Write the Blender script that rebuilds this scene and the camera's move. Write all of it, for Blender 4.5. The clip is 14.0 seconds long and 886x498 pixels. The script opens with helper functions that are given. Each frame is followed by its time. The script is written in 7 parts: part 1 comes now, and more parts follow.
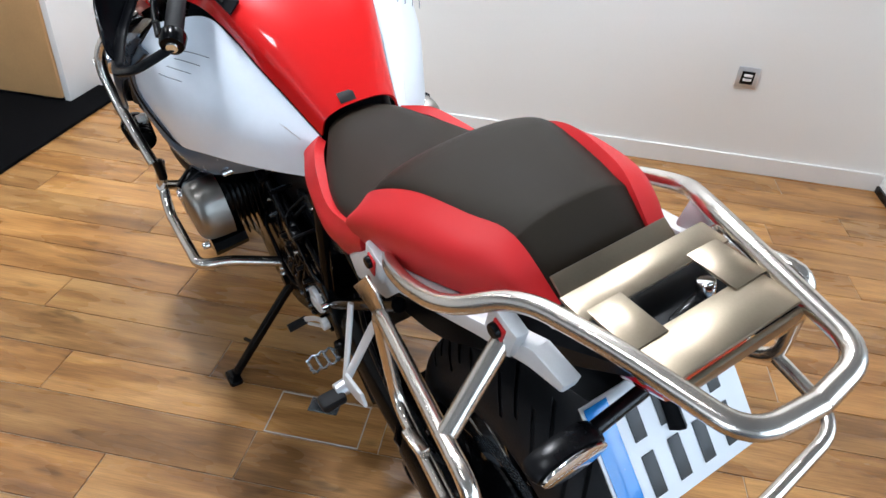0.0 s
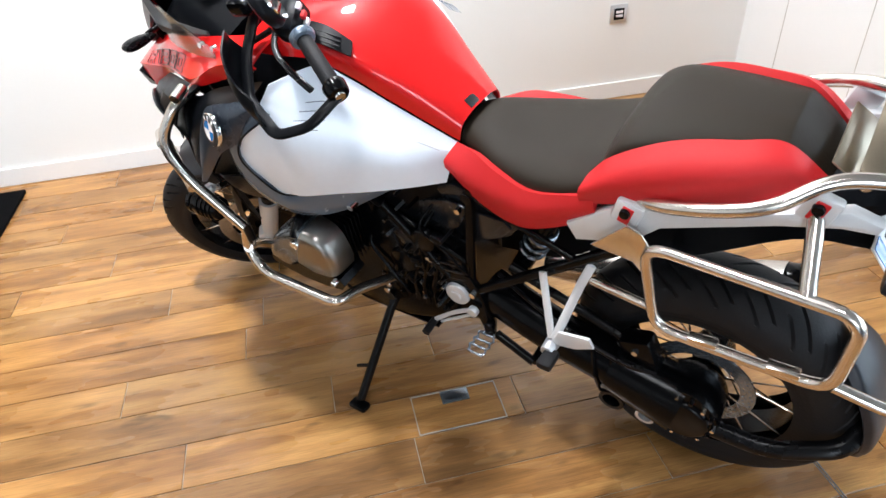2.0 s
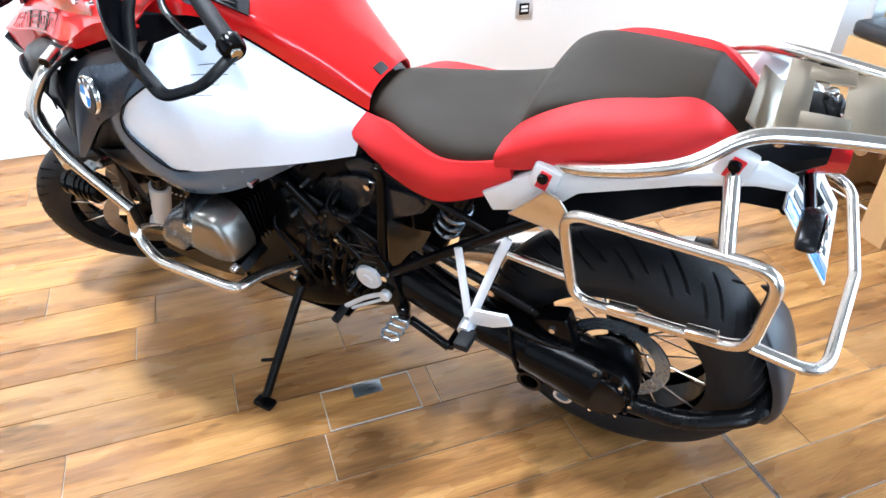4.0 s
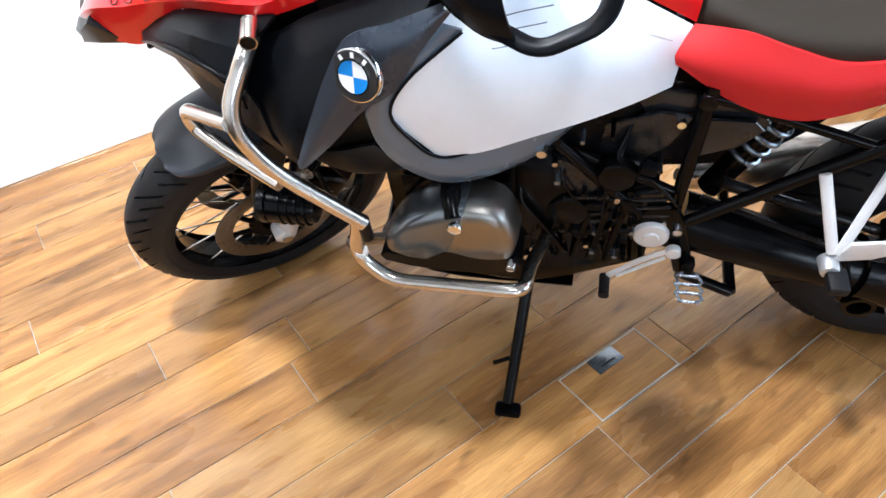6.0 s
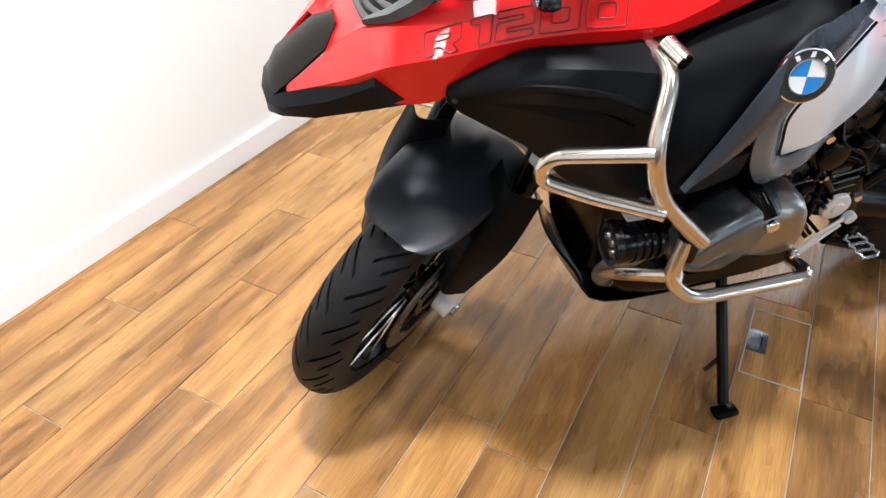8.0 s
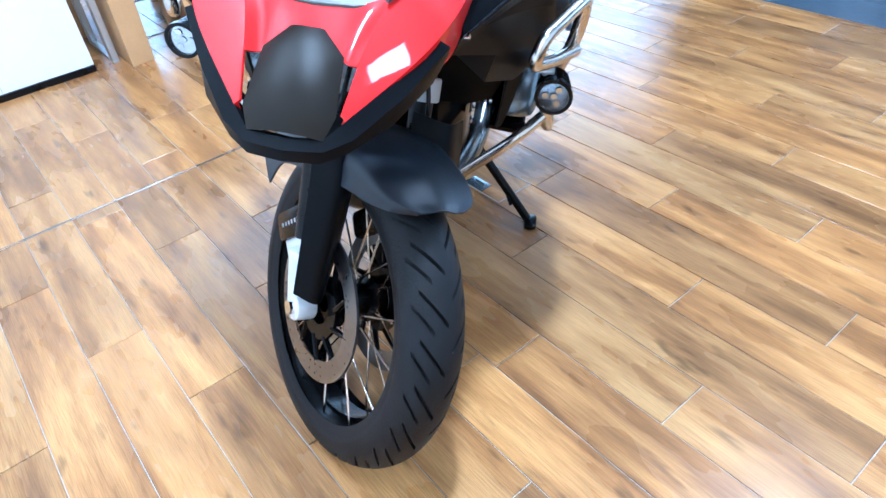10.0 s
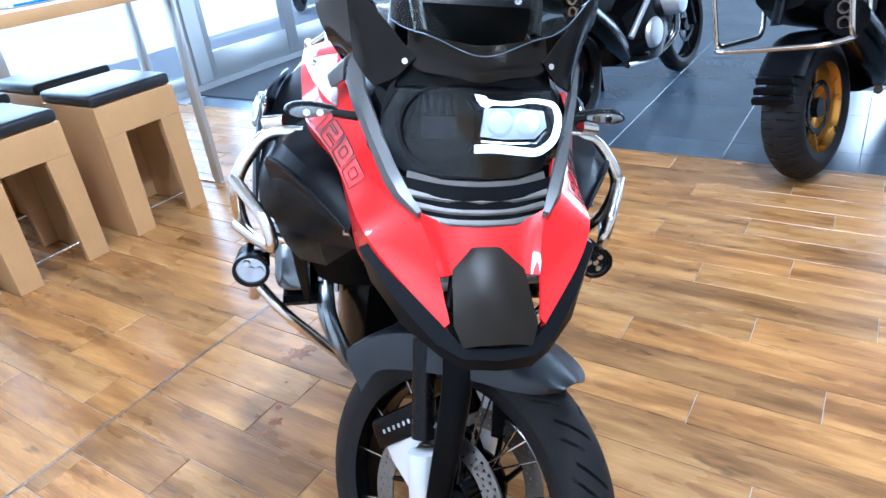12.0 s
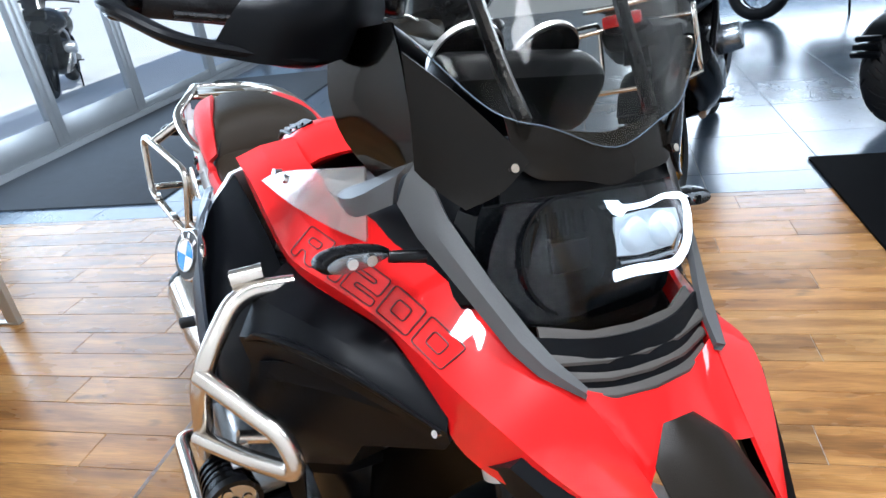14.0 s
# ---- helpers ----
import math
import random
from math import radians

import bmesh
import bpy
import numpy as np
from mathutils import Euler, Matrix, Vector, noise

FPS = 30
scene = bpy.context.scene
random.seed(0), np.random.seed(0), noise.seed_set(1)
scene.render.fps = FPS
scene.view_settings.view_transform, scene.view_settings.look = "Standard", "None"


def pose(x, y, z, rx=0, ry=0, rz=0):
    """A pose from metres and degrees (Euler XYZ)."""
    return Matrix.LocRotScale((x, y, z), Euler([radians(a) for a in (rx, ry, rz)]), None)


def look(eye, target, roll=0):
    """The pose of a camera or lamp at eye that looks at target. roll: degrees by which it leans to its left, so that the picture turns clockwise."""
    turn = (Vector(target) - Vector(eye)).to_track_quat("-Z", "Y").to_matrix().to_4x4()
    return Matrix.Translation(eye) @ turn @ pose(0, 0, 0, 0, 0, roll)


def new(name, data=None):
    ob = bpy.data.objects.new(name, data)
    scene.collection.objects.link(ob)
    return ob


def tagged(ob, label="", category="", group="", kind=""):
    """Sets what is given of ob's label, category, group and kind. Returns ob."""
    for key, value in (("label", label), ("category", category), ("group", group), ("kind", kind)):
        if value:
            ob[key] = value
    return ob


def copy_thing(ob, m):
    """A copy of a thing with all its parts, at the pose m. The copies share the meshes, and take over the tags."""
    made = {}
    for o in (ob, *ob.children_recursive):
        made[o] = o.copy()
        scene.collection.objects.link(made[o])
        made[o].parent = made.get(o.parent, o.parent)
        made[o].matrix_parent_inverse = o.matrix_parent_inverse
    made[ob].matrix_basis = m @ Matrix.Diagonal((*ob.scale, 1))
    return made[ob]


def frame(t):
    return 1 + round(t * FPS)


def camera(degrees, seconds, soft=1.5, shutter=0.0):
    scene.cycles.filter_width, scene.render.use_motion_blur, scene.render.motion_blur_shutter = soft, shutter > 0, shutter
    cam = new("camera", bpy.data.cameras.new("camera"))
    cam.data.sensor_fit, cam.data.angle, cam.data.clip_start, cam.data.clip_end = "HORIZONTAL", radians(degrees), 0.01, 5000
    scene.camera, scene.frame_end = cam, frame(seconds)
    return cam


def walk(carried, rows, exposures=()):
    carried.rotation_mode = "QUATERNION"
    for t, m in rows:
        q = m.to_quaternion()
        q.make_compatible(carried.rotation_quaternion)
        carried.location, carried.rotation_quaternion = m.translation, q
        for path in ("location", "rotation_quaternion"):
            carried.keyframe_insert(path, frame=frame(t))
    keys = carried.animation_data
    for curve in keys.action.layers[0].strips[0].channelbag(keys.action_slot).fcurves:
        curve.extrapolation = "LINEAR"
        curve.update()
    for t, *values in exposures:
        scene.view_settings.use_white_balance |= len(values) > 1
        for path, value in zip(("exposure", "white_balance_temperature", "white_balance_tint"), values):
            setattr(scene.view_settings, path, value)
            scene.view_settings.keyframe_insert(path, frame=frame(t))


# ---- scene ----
cam = camera(67.7, 14.0)
PATH = [
    (0, (-0.716, -1.285, 1.385), (0.245, 0.035, 0.23), 5.2),
    (0.5, (-0.759, -1.107, 1.424), (0.163, 0.26, 0.293), 2.4),
    (1, (-0.938, -0.931, 1.413), (0.238, 0.236, 0.293), -2.6),
    (1.5, (-1.085, -0.871, 1.426), (0.176, 0.177, 0.281), -2.4),
    (2, (-1.295, -0.921, 1.442), (0.022, 0.035, 0.279), -3.6),
    (2.2, (-1.364, -0.936, 1.445), (0.042, -0.137, 0.268), 0.1),
    (4.3, (-1.231, -0.88, 1.342), (0.237, -0.158, 0.191), 1.1),
    (4.5, (-1.193, -0.824, 1.345), (0.25, -0.085, 0.174), 1.9),
    (5, (-1.194, -0.561, 1.325), (0.218, 0.19, 0.124), -3.2),
    (5.5, (-1.196, -0.33, 1.277), (0.26, 0.215, 0.018), -1.3),
    (6, (-1.252, -0.071, 1.255), (0.182, 0.313, -0.086), -5.5),
    (6.5, (-1.376, 0.132, 1.255), (0.158, 0.254, -0.022), -4.7),
    (7, (-1.416, 0.316, 1.267), (0.238, 0.404, 0.146), -4.5),
    (7.5, (-1.303, 0.585, 1.254), (0.351, 0.597, 0.129), -6.4),
    (8, (-1.194, 0.852, 1.216), (0.351, 0.495, -0.002), -2.1),
    (8.2, (-1.145, 0.971, 1.216), (0.347, 0.451, -0.01), -2.9),
    (10.3, (-0.351, 1.592, 1.196), (-0.197, 0.043, -0.06), -4.9),
    (10.5, (-0.271, 1.576, 1.215), (-0.198, -0.001, -0.012), -4.3),
    (11, (-0.072, 1.564, 1.295), (-0.234, -0.122, 0.232), -10.2),
    (11.5, (0.008, 1.589, 1.333), (-0.289, -0.121, 0.339), -7.2),
    (12, (0.023, 1.6, 1.354), (-0.225, -0.139, 0.399), -6.6),
    (12.5, (0.027, 1.607, 1.36), (-0.293, -0.128, 0.417), -7.4),
    (13, (0.036, 1.559, 1.372), (-0.334, -0.169, 0.436), -7.2),
    (13.5, (0.108, 1.37, 1.357), (-0.491, -0.287, 0.41), -10.8),
    (14, (0.264, 1.118, 1.36), (-0.583, -0.465, 0.478), -8.3),
]
walk(cam, [(t, look(eye, target, roll)) for t, eye, target, roll in PATH],
     [(0.0, -0.42, 5850, 9), (0.5, -0.1, 6150, 9), (1.0, -0.22, 5950, 9), (1.5, -0.30, 5950, 9), (2.2, 0.14, 6100, 10), (4.3, 0.58, 5500, 8), (5.0, 0.28, 5600, 8), (6.0, 0.36, 5780, 10), (6.5, 0.40, 5560, 9), (7.5, -0.20, 5880, 9),
      (8.2, 0.25, 6200, 10), (10.3, 0.50, 4250, 2), (11.0, 0.52, 4230, 2), (11.5, 0.27, 4520, 4), (12.0, 0.20, 4860, 7), (13.0, 0.07, 5040, 7), (13.5, -0.18, 5240, 8), (14.0, -0.22, 5650, 8)])


# ---- sky, sun, lamps and added fill lights ----
world = bpy.data.worlds.new("sky")
scene.world = world
world.use_nodes = True
wn = world.node_tree.nodes
sky = wn.new("ShaderNodeTexSky")
sky.sky_type, sky.sun_disc = "NISHITA", False
sky.sun_elevation, sky.sun_rotation = radians(48), radians(150)
world.node_tree.links.new(sky.outputs[0], wn["Background"].inputs[0])
wn["Background"].inputs[1].default_value = 0.15

ROOM = pose(0, 0, 0, 0, 0, -43)
LEFT, RIGHT = -1, 1


def lamp(name, kind, where, target, power, size=1.0, colour=(1, 1, 1), size_y=None):
    data = bpy.data.lights.new(name, kind)
    data.energy, data.color = power, colour
    if kind == "AREA":
        data.shape, data.size, data.size_y = "RECTANGLE", size, size_y or size
    elif kind == "SUN":
        data.angle = size
    else:
        data.shadow_soft_size = size
    ob = new(name, data)
    ob.matrix_world = ROOM @ look(where, target)
    return ob


lamp("sun", "SUN", (-6, 3, 14), (3, -3, 0), 5.0, radians(0.5), (1, 0.95, 0.88))
lamp("window_light", "AREA", (3.80, -3.2, 1.6), (-2, -2.6, 0.9), 210, 6.0, (0.78, 0.90, 1.0), 2.6)
lamp("side_window_light", "AREA", (3.80, -0.9, 1.9), (-1, 0.4, 0.8), 50, 2.6, (0.86, 0.93, 1.0), 1.8)
lamp("south_window_light", "AREA", (-2.7, -8.95, 1.8), (-2.0, 0, 1.2), 300, 3.4, (0.88, 0.94, 1.0), 2.6)
lamp("ceiling_lamp_over", "AREA", (-0.85, 0.03, 3.38), (-0.85, 0.03, 0.0), 130, 0.22, (1, 0.98, 0.96))
# added fill that brightens the wall, no known fixture there
lamp("wall_fill_light", "AREA", (0.15, 1.15, 3.38), (0.0, 0.2, 0.0), 50, 0.22, (1, 0.98, 0.96))
# two more added fills, lifting the floor around the machine
lamp("front_fill_light", "AREA", (-2.6, 0.3, 3.38), (-2.6, 0.3, 0), 20, 0.5, (1, 0.98, 0.96))
lamp("side_fill_light", "AREA", (-0.9, -1.9, 3.38), (-0.9, -1.9, 0), 30, 0.5, (1, 0.98, 0.96))

# ---- materials ----


def material(name, colour, rough=0.5, metal=0.0, vary=0.08, scale=6.0, bump=0.0, fine=60.0, coat=0.0, spread=0.06, spec=0.5):
    """A principled surface with two scales of variation in colour and roughness, and a fine relief."""
    m = bpy.data.materials.new(name)
    m.use_nodes = True
    n, link = m.node_tree.nodes, m.node_tree.links.new
    b = n["Principled BSDF"]
    b.inputs["Metallic"].default_value = metal
    b.inputs["Coat Weight"].default_value = coat
    b.inputs["Specular IOR Level"].default_value = spec
    b.inputs["Coat Roughness"].default_value = 0.04
    co = n.new("ShaderNodeTexCoord")
    big, small = n.new("ShaderNodeTexNoise"), n.new("ShaderNodeTexNoise")
    big.inputs["Scale"].default_value, small.inputs["Scale"].default_value = scale, fine
    big.inputs["Detail"].default_value = 4
    small.inputs["Detail"].default_value = 3
    link(co.outputs["Object"], big.inputs["Vector"])
    link(co.outputs["Object"], small.inputs["Vector"])
    mix = n.new("ShaderNodeMath")
    mix.operation = "MULTIPLY_ADD"
    link(small.outputs[0], mix.inputs[0])
    mix.inputs[1].default_value = 0.4
    link(big.outputs[0], mix.inputs[2])
    tone = n.new("ShaderNodeMapRange")
    tone.inputs[1].default_value, tone.inputs[2].default_value = 0.4, 1.0
    tone.inputs[3].default_value, tone.inputs[4].default_value = 1 - vary, 1 + vary
    link(mix.outputs[0], tone.inputs[0])
    tint = n.new("ShaderNodeVectorMath")
    tint.operation = "SCALE"
    tint.inputs[0].default_value = colour[:3]
    link(tone.outputs[0], tint.inputs["Scale"])
    link(tint.outputs[0], b.inputs["Base Color"])
    gloss = n.new("ShaderNodeMapRange")
    gloss.inputs[1].default_value, gloss.inputs[2].default_value = 0.4, 1.0
    gloss.inputs[3].default_value, gloss.inputs[4].default_value = max(rough - spread, 0.02), min(rough + spread, 1)
    link(mix.outputs[0], gloss.inputs[0])
    link(gloss.outputs[0], b.inputs["Roughness"])
    if bump:
        relief = n.new("ShaderNodeBump")
        relief.inputs["Strength"].default_value, relief.inputs["Distance"].default_value = bump, 0.002
        link(small.outputs[0], relief.inputs["Height"])
        link(relief.outputs[0], b.inputs["Normal"])
    return m


RED_PAINT = material("red_paint", (0.60, 0.008, 0.008), 0.34, 0.0, 0.05, 3, coat=0.75, spread=0.04, spec=0.12)
SILVER_PAINT = material("silver_paint", (0.80, 0.86, 0.93), 0.34, 0.15, 0.04, 4, coat=0.3)
STAY_GREY = material("grey_cast_stay", (0.085, 0.086, 0.088), 0.40, 0.3, 0.08, 8, 0.1, 500)
GRILLE_GREY = material("grey_brown_plastic", (0.060, 0.055, 0.050), 0.42, 0.1, 0.08, 6, 0.2, 700)
GREY_PAINT = material("blue_grey_paint", (0.135, 0.172, 0.220), 0.26, 0.4, 0.06, 4)
BLADE_GREY = material("dark_blue_grey_paint", (0.040, 0.049, 0.064), 0.30, 0.3, 0.06, 4)
BLACK_PLASTIC = material("black_plastic", (0.0030, 0.0034, 0.0044), 0.32, 0, 0.15, 8, 0.10, 900, spec=0.09)
BLACK_SATIN = material("black_satin", (0.0035, 0.0035, 0.0042), 0.28, 0, 0.15, 6, spec=0.2)
BLACK_METAL = material("black_coated_metal", (0.0022, 0.0022, 0.0026), 0.20, 0.0, 0.2, 12, 0.10, 250, spec=0.13)
SIDE_BLACK = material("grey_black_moulding", (0.009, 0.0105, 0.013), 0.24, 0, 0.1, 6, 0.06, 600, spec=0.5)
HEAD_STEEL = material("machined_cover", (0.30, 0.285, 0.26), 0.33, 1.0, 0.05, 6, 0.0, 300, spread=0.03)
BROWN_PLASTIC = material("grained_dark_plastic", (0.011, 0.0085, 0.006), 0.34, 0, 0.12, 8, 0.2, 800, spec=0.12)
STEEL = material("brushed_steel", (0.66, 0.61, 0.55), 0.24, 1.0, 0.04, 5, 0.0, 400, spread=0.03)
RACK_STEEL = material("brushed_rack_steel", (0.34, 0.285, 0.21), 0.33, 1.0, 0.12, 9, 0.04, 320, spread=0.08)
NIGHT_PLASTIC = material("blue_black_plastic", (0.010, 0.0125, 0.018), 0.38, 0, 0.1, 8, spec=0.45)
CHROME = material("chrome", (0.80, 0.80, 0.80), 0.10, 1.0, 0.04, 10)
ALUMINIUM = material("cast_aluminium", (0.62, 0.63, 0.65), 0.40, 0.75, 0.08, 12, 0.12, 500)
WHITE_METAL = material("silver_painted_casting", (0.66, 0.67, 0.68), 0.42, 0.25, 0.06, 12, 0.1, 400)
HEAD_DARK = material("dark_cast_cover", (0.18, 0.20, 0.22), 0.26, 0.85, 0.05, 6, 0.0, 300, spread=0.02)
GUNMETAL = material("dark_titanium_paint", (0.26, 0.29, 0.32), 0.26, 0.8, 0.05, 5, spread=0.03)
RUBBER = material("tyre_rubber", (0.0095, 0.0095, 0.0105), 0.56, 0, 0.25, 10, 0.3, 180, spec=0.2)
SOFT_RUBBER = material("grip_rubber", (0.006, 0.006, 0.007), 0.6, 0, 0.1, 20, 0.4, 300, spec=0.25)
SEAT_BLACK = material("grey_brown_vinyl", (0.020, 0.0152, 0.0100), 0.50, 0, 0.10, 5, 0.35, 1100, spec=0.13)
SEAT_RED = material("red_vinyl", (0.52, 0.016, 0.018), 0.48, 0, 0.08, 5, 0.3, 1000, spec=0.3)
DISC_STEEL = material("brake_disc_steel", (0.26, 0.25, 0.24), 0.32, 1.0, 0.1, 30)
GOLD = material("gold_anodised", (0.55, 0.28, 0.05), 0.30, 0.9, 0.08, 10)
BLUE_PAINT = material("dark_blue_paint", (0.02, 0.03, 0.16), 0.25, 0.1, 0.06, 4, coat=1.0)
WALL_WHITE = material("white_wall_paint", (0.80, 0.79, 0.76), 0.62, 0, 0.02, 1.2, 0.12, 160)
PANEL_WHITE = material("white_lacquer", (0.80, 0.80, 0.79), 0.30, 0, 0.015, 1.0)
GLOSS_WHITE = material("skirting_white", (0.80, 0.79, 0.77), 0.38, 0, 0.03, 3)
OAK = material("light_oak", (0.50, 0.30, 0.13), 0.42, 0, 0.10, 5, 0.1, 90)
CUSHION = material("black_leatherette", (0.014, 0.016, 0.020), 0.36, 0, 0.12, 6, 0.3, 500)
RUG = material("black_rug", (0.003, 0.003, 0.0035), 0.95, 0, 0.3, 30, 1.0, 260, spec=0.05)
MAT = material("grey_entrance_mat", (0.045, 0.050, 0.058), 0.9, 0, 0.2, 8, 0.8, 220)
FRAME_ALU = material("window_aluminium", (0.52, 0.54, 0.55), 0.38, 0.6, 0.04, 6)
GROUT = material("pale_grout", (0.46, 0.43, 0.39), 0.8, 0, 0.12, 20, 0.3, 200)
CONCRETE = material("light_paving", (0.80, 0.79, 0.77), 0.85, 0, 0.10, 0.7, 0.4, 40)
SLATE_GROUT = material("pale_tile_joint", (0.34, 0.35, 0.36), 0.8, 0, 0.1, 20)
WHITE_MARK = material("white_print", (0.78, 0.78, 0.78), 0.5, 0, 0.02, 5)
BLACK_MARK = material("black_print", (0.012, 0.012, 0.012), 0.45, 0, 0.05, 5)
BLUE_MARK = material("blue_enamel", (0.02, 0.22, 0.62), 0.25, 0, 0.03, 5, coat=0.6)
PLATE_WHITE = material("reflective_white_plate", (0.76, 0.77, 0.78), 0.35, 0, 0.02, 6)
RED_LENS = material("red_lens", (0.42, 0.01, 0.012), 0.12, 0, 0.05, 10, coat=1.0)
LENS_DARK = material("dark_headlamp_glass", (0.002, 0.0023, 0.0028), 0.07, 0, 0.05, 8, spec=0.16, spread=0.01)
STAIN = material("dried_spill", (0.20, 0.075, 0.016), 0.25, 0, 0.2, 30)
# dark grey chosen so the unseen ceiling bounces less light
CEILING_GREY = material("bounce_dimming_grey", (0.22, 0.22, 0.215), 0.8, 0, 0.05, 0.8, 0.2, 60)
BRICK_OUT = material("far_facade", (0.78, 0.77, 0.75), 0.8, 0, 0.1, 0.5)


def wood_tile():
    """Wood-look porcelain: each plank its own tone, with long grain, knots and darker burnt streaks."""
    m = bpy.data.materials.new("wood_look_tile")
    m.use_nodes = True
    n, link = m.node_tree.nodes, m.node_tree.links.new
    b = n["Principled BSDF"]
    co, info = n.new("ShaderNodeTexCoord"), n.new("ShaderNodeObjectInfo")
    shift = n.new("ShaderNodeVectorMath")
    shift.operation = "MULTIPLY_ADD"
    link(info.outputs["Random"], shift.inputs[0])
    shift.inputs[1].default_value = (37.0, 19.0, 11.0)
    link(co.outputs["Object"], shift.inputs[2])

    def noise_of(stretch, scale, detail, rough=0.55):
        t, s = n.new("ShaderNodeTexNoise"), n.new("ShaderNodeMapping")
        s.inputs["Scale"].default_value = stretch
        link(shift.outputs[0], s.inputs["Vector"])
        link(s.outputs[0], t.inputs["Vector"])
        t.inputs["Scale"].default_value, t.inputs["Detail"].default_value, t.inputs["Roughness"].default_value = scale, detail, rough
        return t

    grain, patches, fine = noise_of((1.2, 10, 1), 2.0, 7, 0.55), noise_of((1.0, 3.2, 1), 2.4, 3), noise_of((2.5, 70, 1), 6, 5)
    ramp = n.new("ShaderNodeValToRGB")
    e = ramp.color_ramp.elements
    e[0].position, e[0].color = 0.28, (0.180, 0.087, 0.030, 1)
    e[1].position, e[1].color = 0.74, (0.53, 0.302, 0.108, 1)
    k = e.new(0.45)
    k.color = (0.304, 0.150, 0.049, 1)
    k = e.new(0.58)
    k.color = (0.418, 0.219, 0.073, 1)
    add = n.new("ShaderNodeMath")
    add.operation = "MULTIPLY_ADD"
    link(patches.outputs[0], add.inputs[0])
    add.inputs[1].default_value = 0.5
    link(grain.outputs[0], add.inputs[2])
    tone = n.new("ShaderNodeMapRange")
    tone.inputs[3].default_value, tone.inputs[4].default_value = -0.29, -0.11
    link(info.outputs["Random"], tone.inputs[0])
    total = n.new("ShaderNodeMath")
    link(add.outputs[0], total.inputs[0])
    link(tone.outputs[0], total.inputs[1])
    link(total.outputs[0], ramp.inputs[0])
    streak = n.new("ShaderNodeMix")
    streak.data_type, streak.blend_type = "RGBA", "MULTIPLY"
    lines = n.new("ShaderNodeMapRange")
    lines.inputs[1].default_value, lines.inputs[2].default_value = 0.35, 0.6
    lines.inputs[3].default_value, lines.inputs[4].default_value = 0.70, 1.0
    link(fine.outputs[0], lines.inputs[0])
    streak.inputs[0].default_value = 1.0
    link(ramp.outputs[0], streak.inputs[6])
    link(lines.outputs[0], streak.inputs[7])
    other = n.new("ShaderNodeMath")
    other.operation = "MULTIPLY"
    other.inputs[1].default_value = 7.31
    link(info.outputs["Random"], other.inputs[0])
    part_of = n.new("ShaderNodeMath")
    part_of.operation = "FRACT"
    link(other.outputs[0], part_of.inputs[0])
    cast = n.new("ShaderNodeValToRGB")
    cast.color_ramp.elements[0].color, cast.color_ramp.elements[1].color = (0.82, 0.82, 0.84, 1), (1.10, 1.02, 0.91, 1)
    link(part_of.outputs[0], cast.inputs[0])
    tinted = n.new("ShaderNodeMix")
    tinted.data_type, tinted.blend_type = "RGBA", "MULTIPLY"
    tinted.inputs[0].default_value = 1.0
    link(streak.outputs[2], tinted.inputs[6])
    link(cast.outputs[0], tinted.inputs[7])
    knots, spot = noise_of((2.2, 7, 1), 3.0, 2), n.new("ShaderNodeMapRange")
    spot.inputs[1].default_value, spot.inputs[2].default_value = 0.64, 0.76
    spot.inputs[3].default_value, spot.inputs[4].default_value = 1.0, 0.45
    link(knots.outputs[0], spot.inputs[0])
    final = n.new("ShaderNodeMix")
    final.data_type, final.blend_type = "RGBA", "MULTIPLY"
    final.inputs[0].default_value = 1.0
    link(tinted.outputs[2], final.inputs[6])
    link(spot.outputs[0], final.inputs[7])
    link(final.outputs[2], b.inputs["Base Color"])
    gloss = n.new("ShaderNodeMapRange")
    gloss.inputs[3].default_value, gloss.inputs[4].default_value = 0.20, 0.36
    link(patches.outputs[0], gloss.inputs[0])
    link(gloss.outputs[0], b.inputs["Roughness"])
    relief = n.new("ShaderNodeBump")
    relief.inputs["Strength"].default_value, relief.inputs["Distance"].default_value = 0.25, 0.0015
    link(grain.outputs[0], relief.inputs["Height"])
    link(relief.outputs[0], b.inputs["Normal"])
    return m


def slate_tile():
    m = material("dark_slate_tile", (0.072, 0.096, 0.128), 0.23, 0, 0.22, 2.0, 0.06, 30, spread=0.05)
    return m


def glass(name, tint=(1, 1, 1), rough=0.0, base=0.04):
    m = bpy.data.materials.new(name)
    m.use_nodes = True
    n, link = m.node_tree.nodes, m.node_tree.links.new
    n.remove(n["Principled BSDF"])
    clear, shine, mix, rim = n.new("ShaderNodeBsdfTransparent"), n.new("ShaderNodeBsdfGlossy"), n.new("ShaderNodeMixShader"), n.new("ShaderNodeLayerWeight")
    clear.inputs[0].default_value = (*tint, 1)
    shine.inputs["Roughness"].default_value = 0.03 + rough
    rim.inputs["Blend"].default_value = 0.5
    steep, total = n.new("ShaderNodeMath"), n.new("ShaderNodeMath")
    steep.operation, total.operation = "POWER", "MULTIPLY_ADD"
    link(rim.outputs["Facing"], steep.inputs[0])
    steep.inputs[1].default_value = 4.0
    link(steep.outputs[0], total.inputs[0])
    total.inputs[1].default_value, total.inputs[2].default_value = 0.55, base
    link(total.outputs[0], mix.inputs[0])
    link(clear.outputs[0], mix.inputs[1])
    link(shine.outputs[0], mix.inputs[2])
    link(mix.outputs[0], n["Material Output"].inputs[0])
    return m


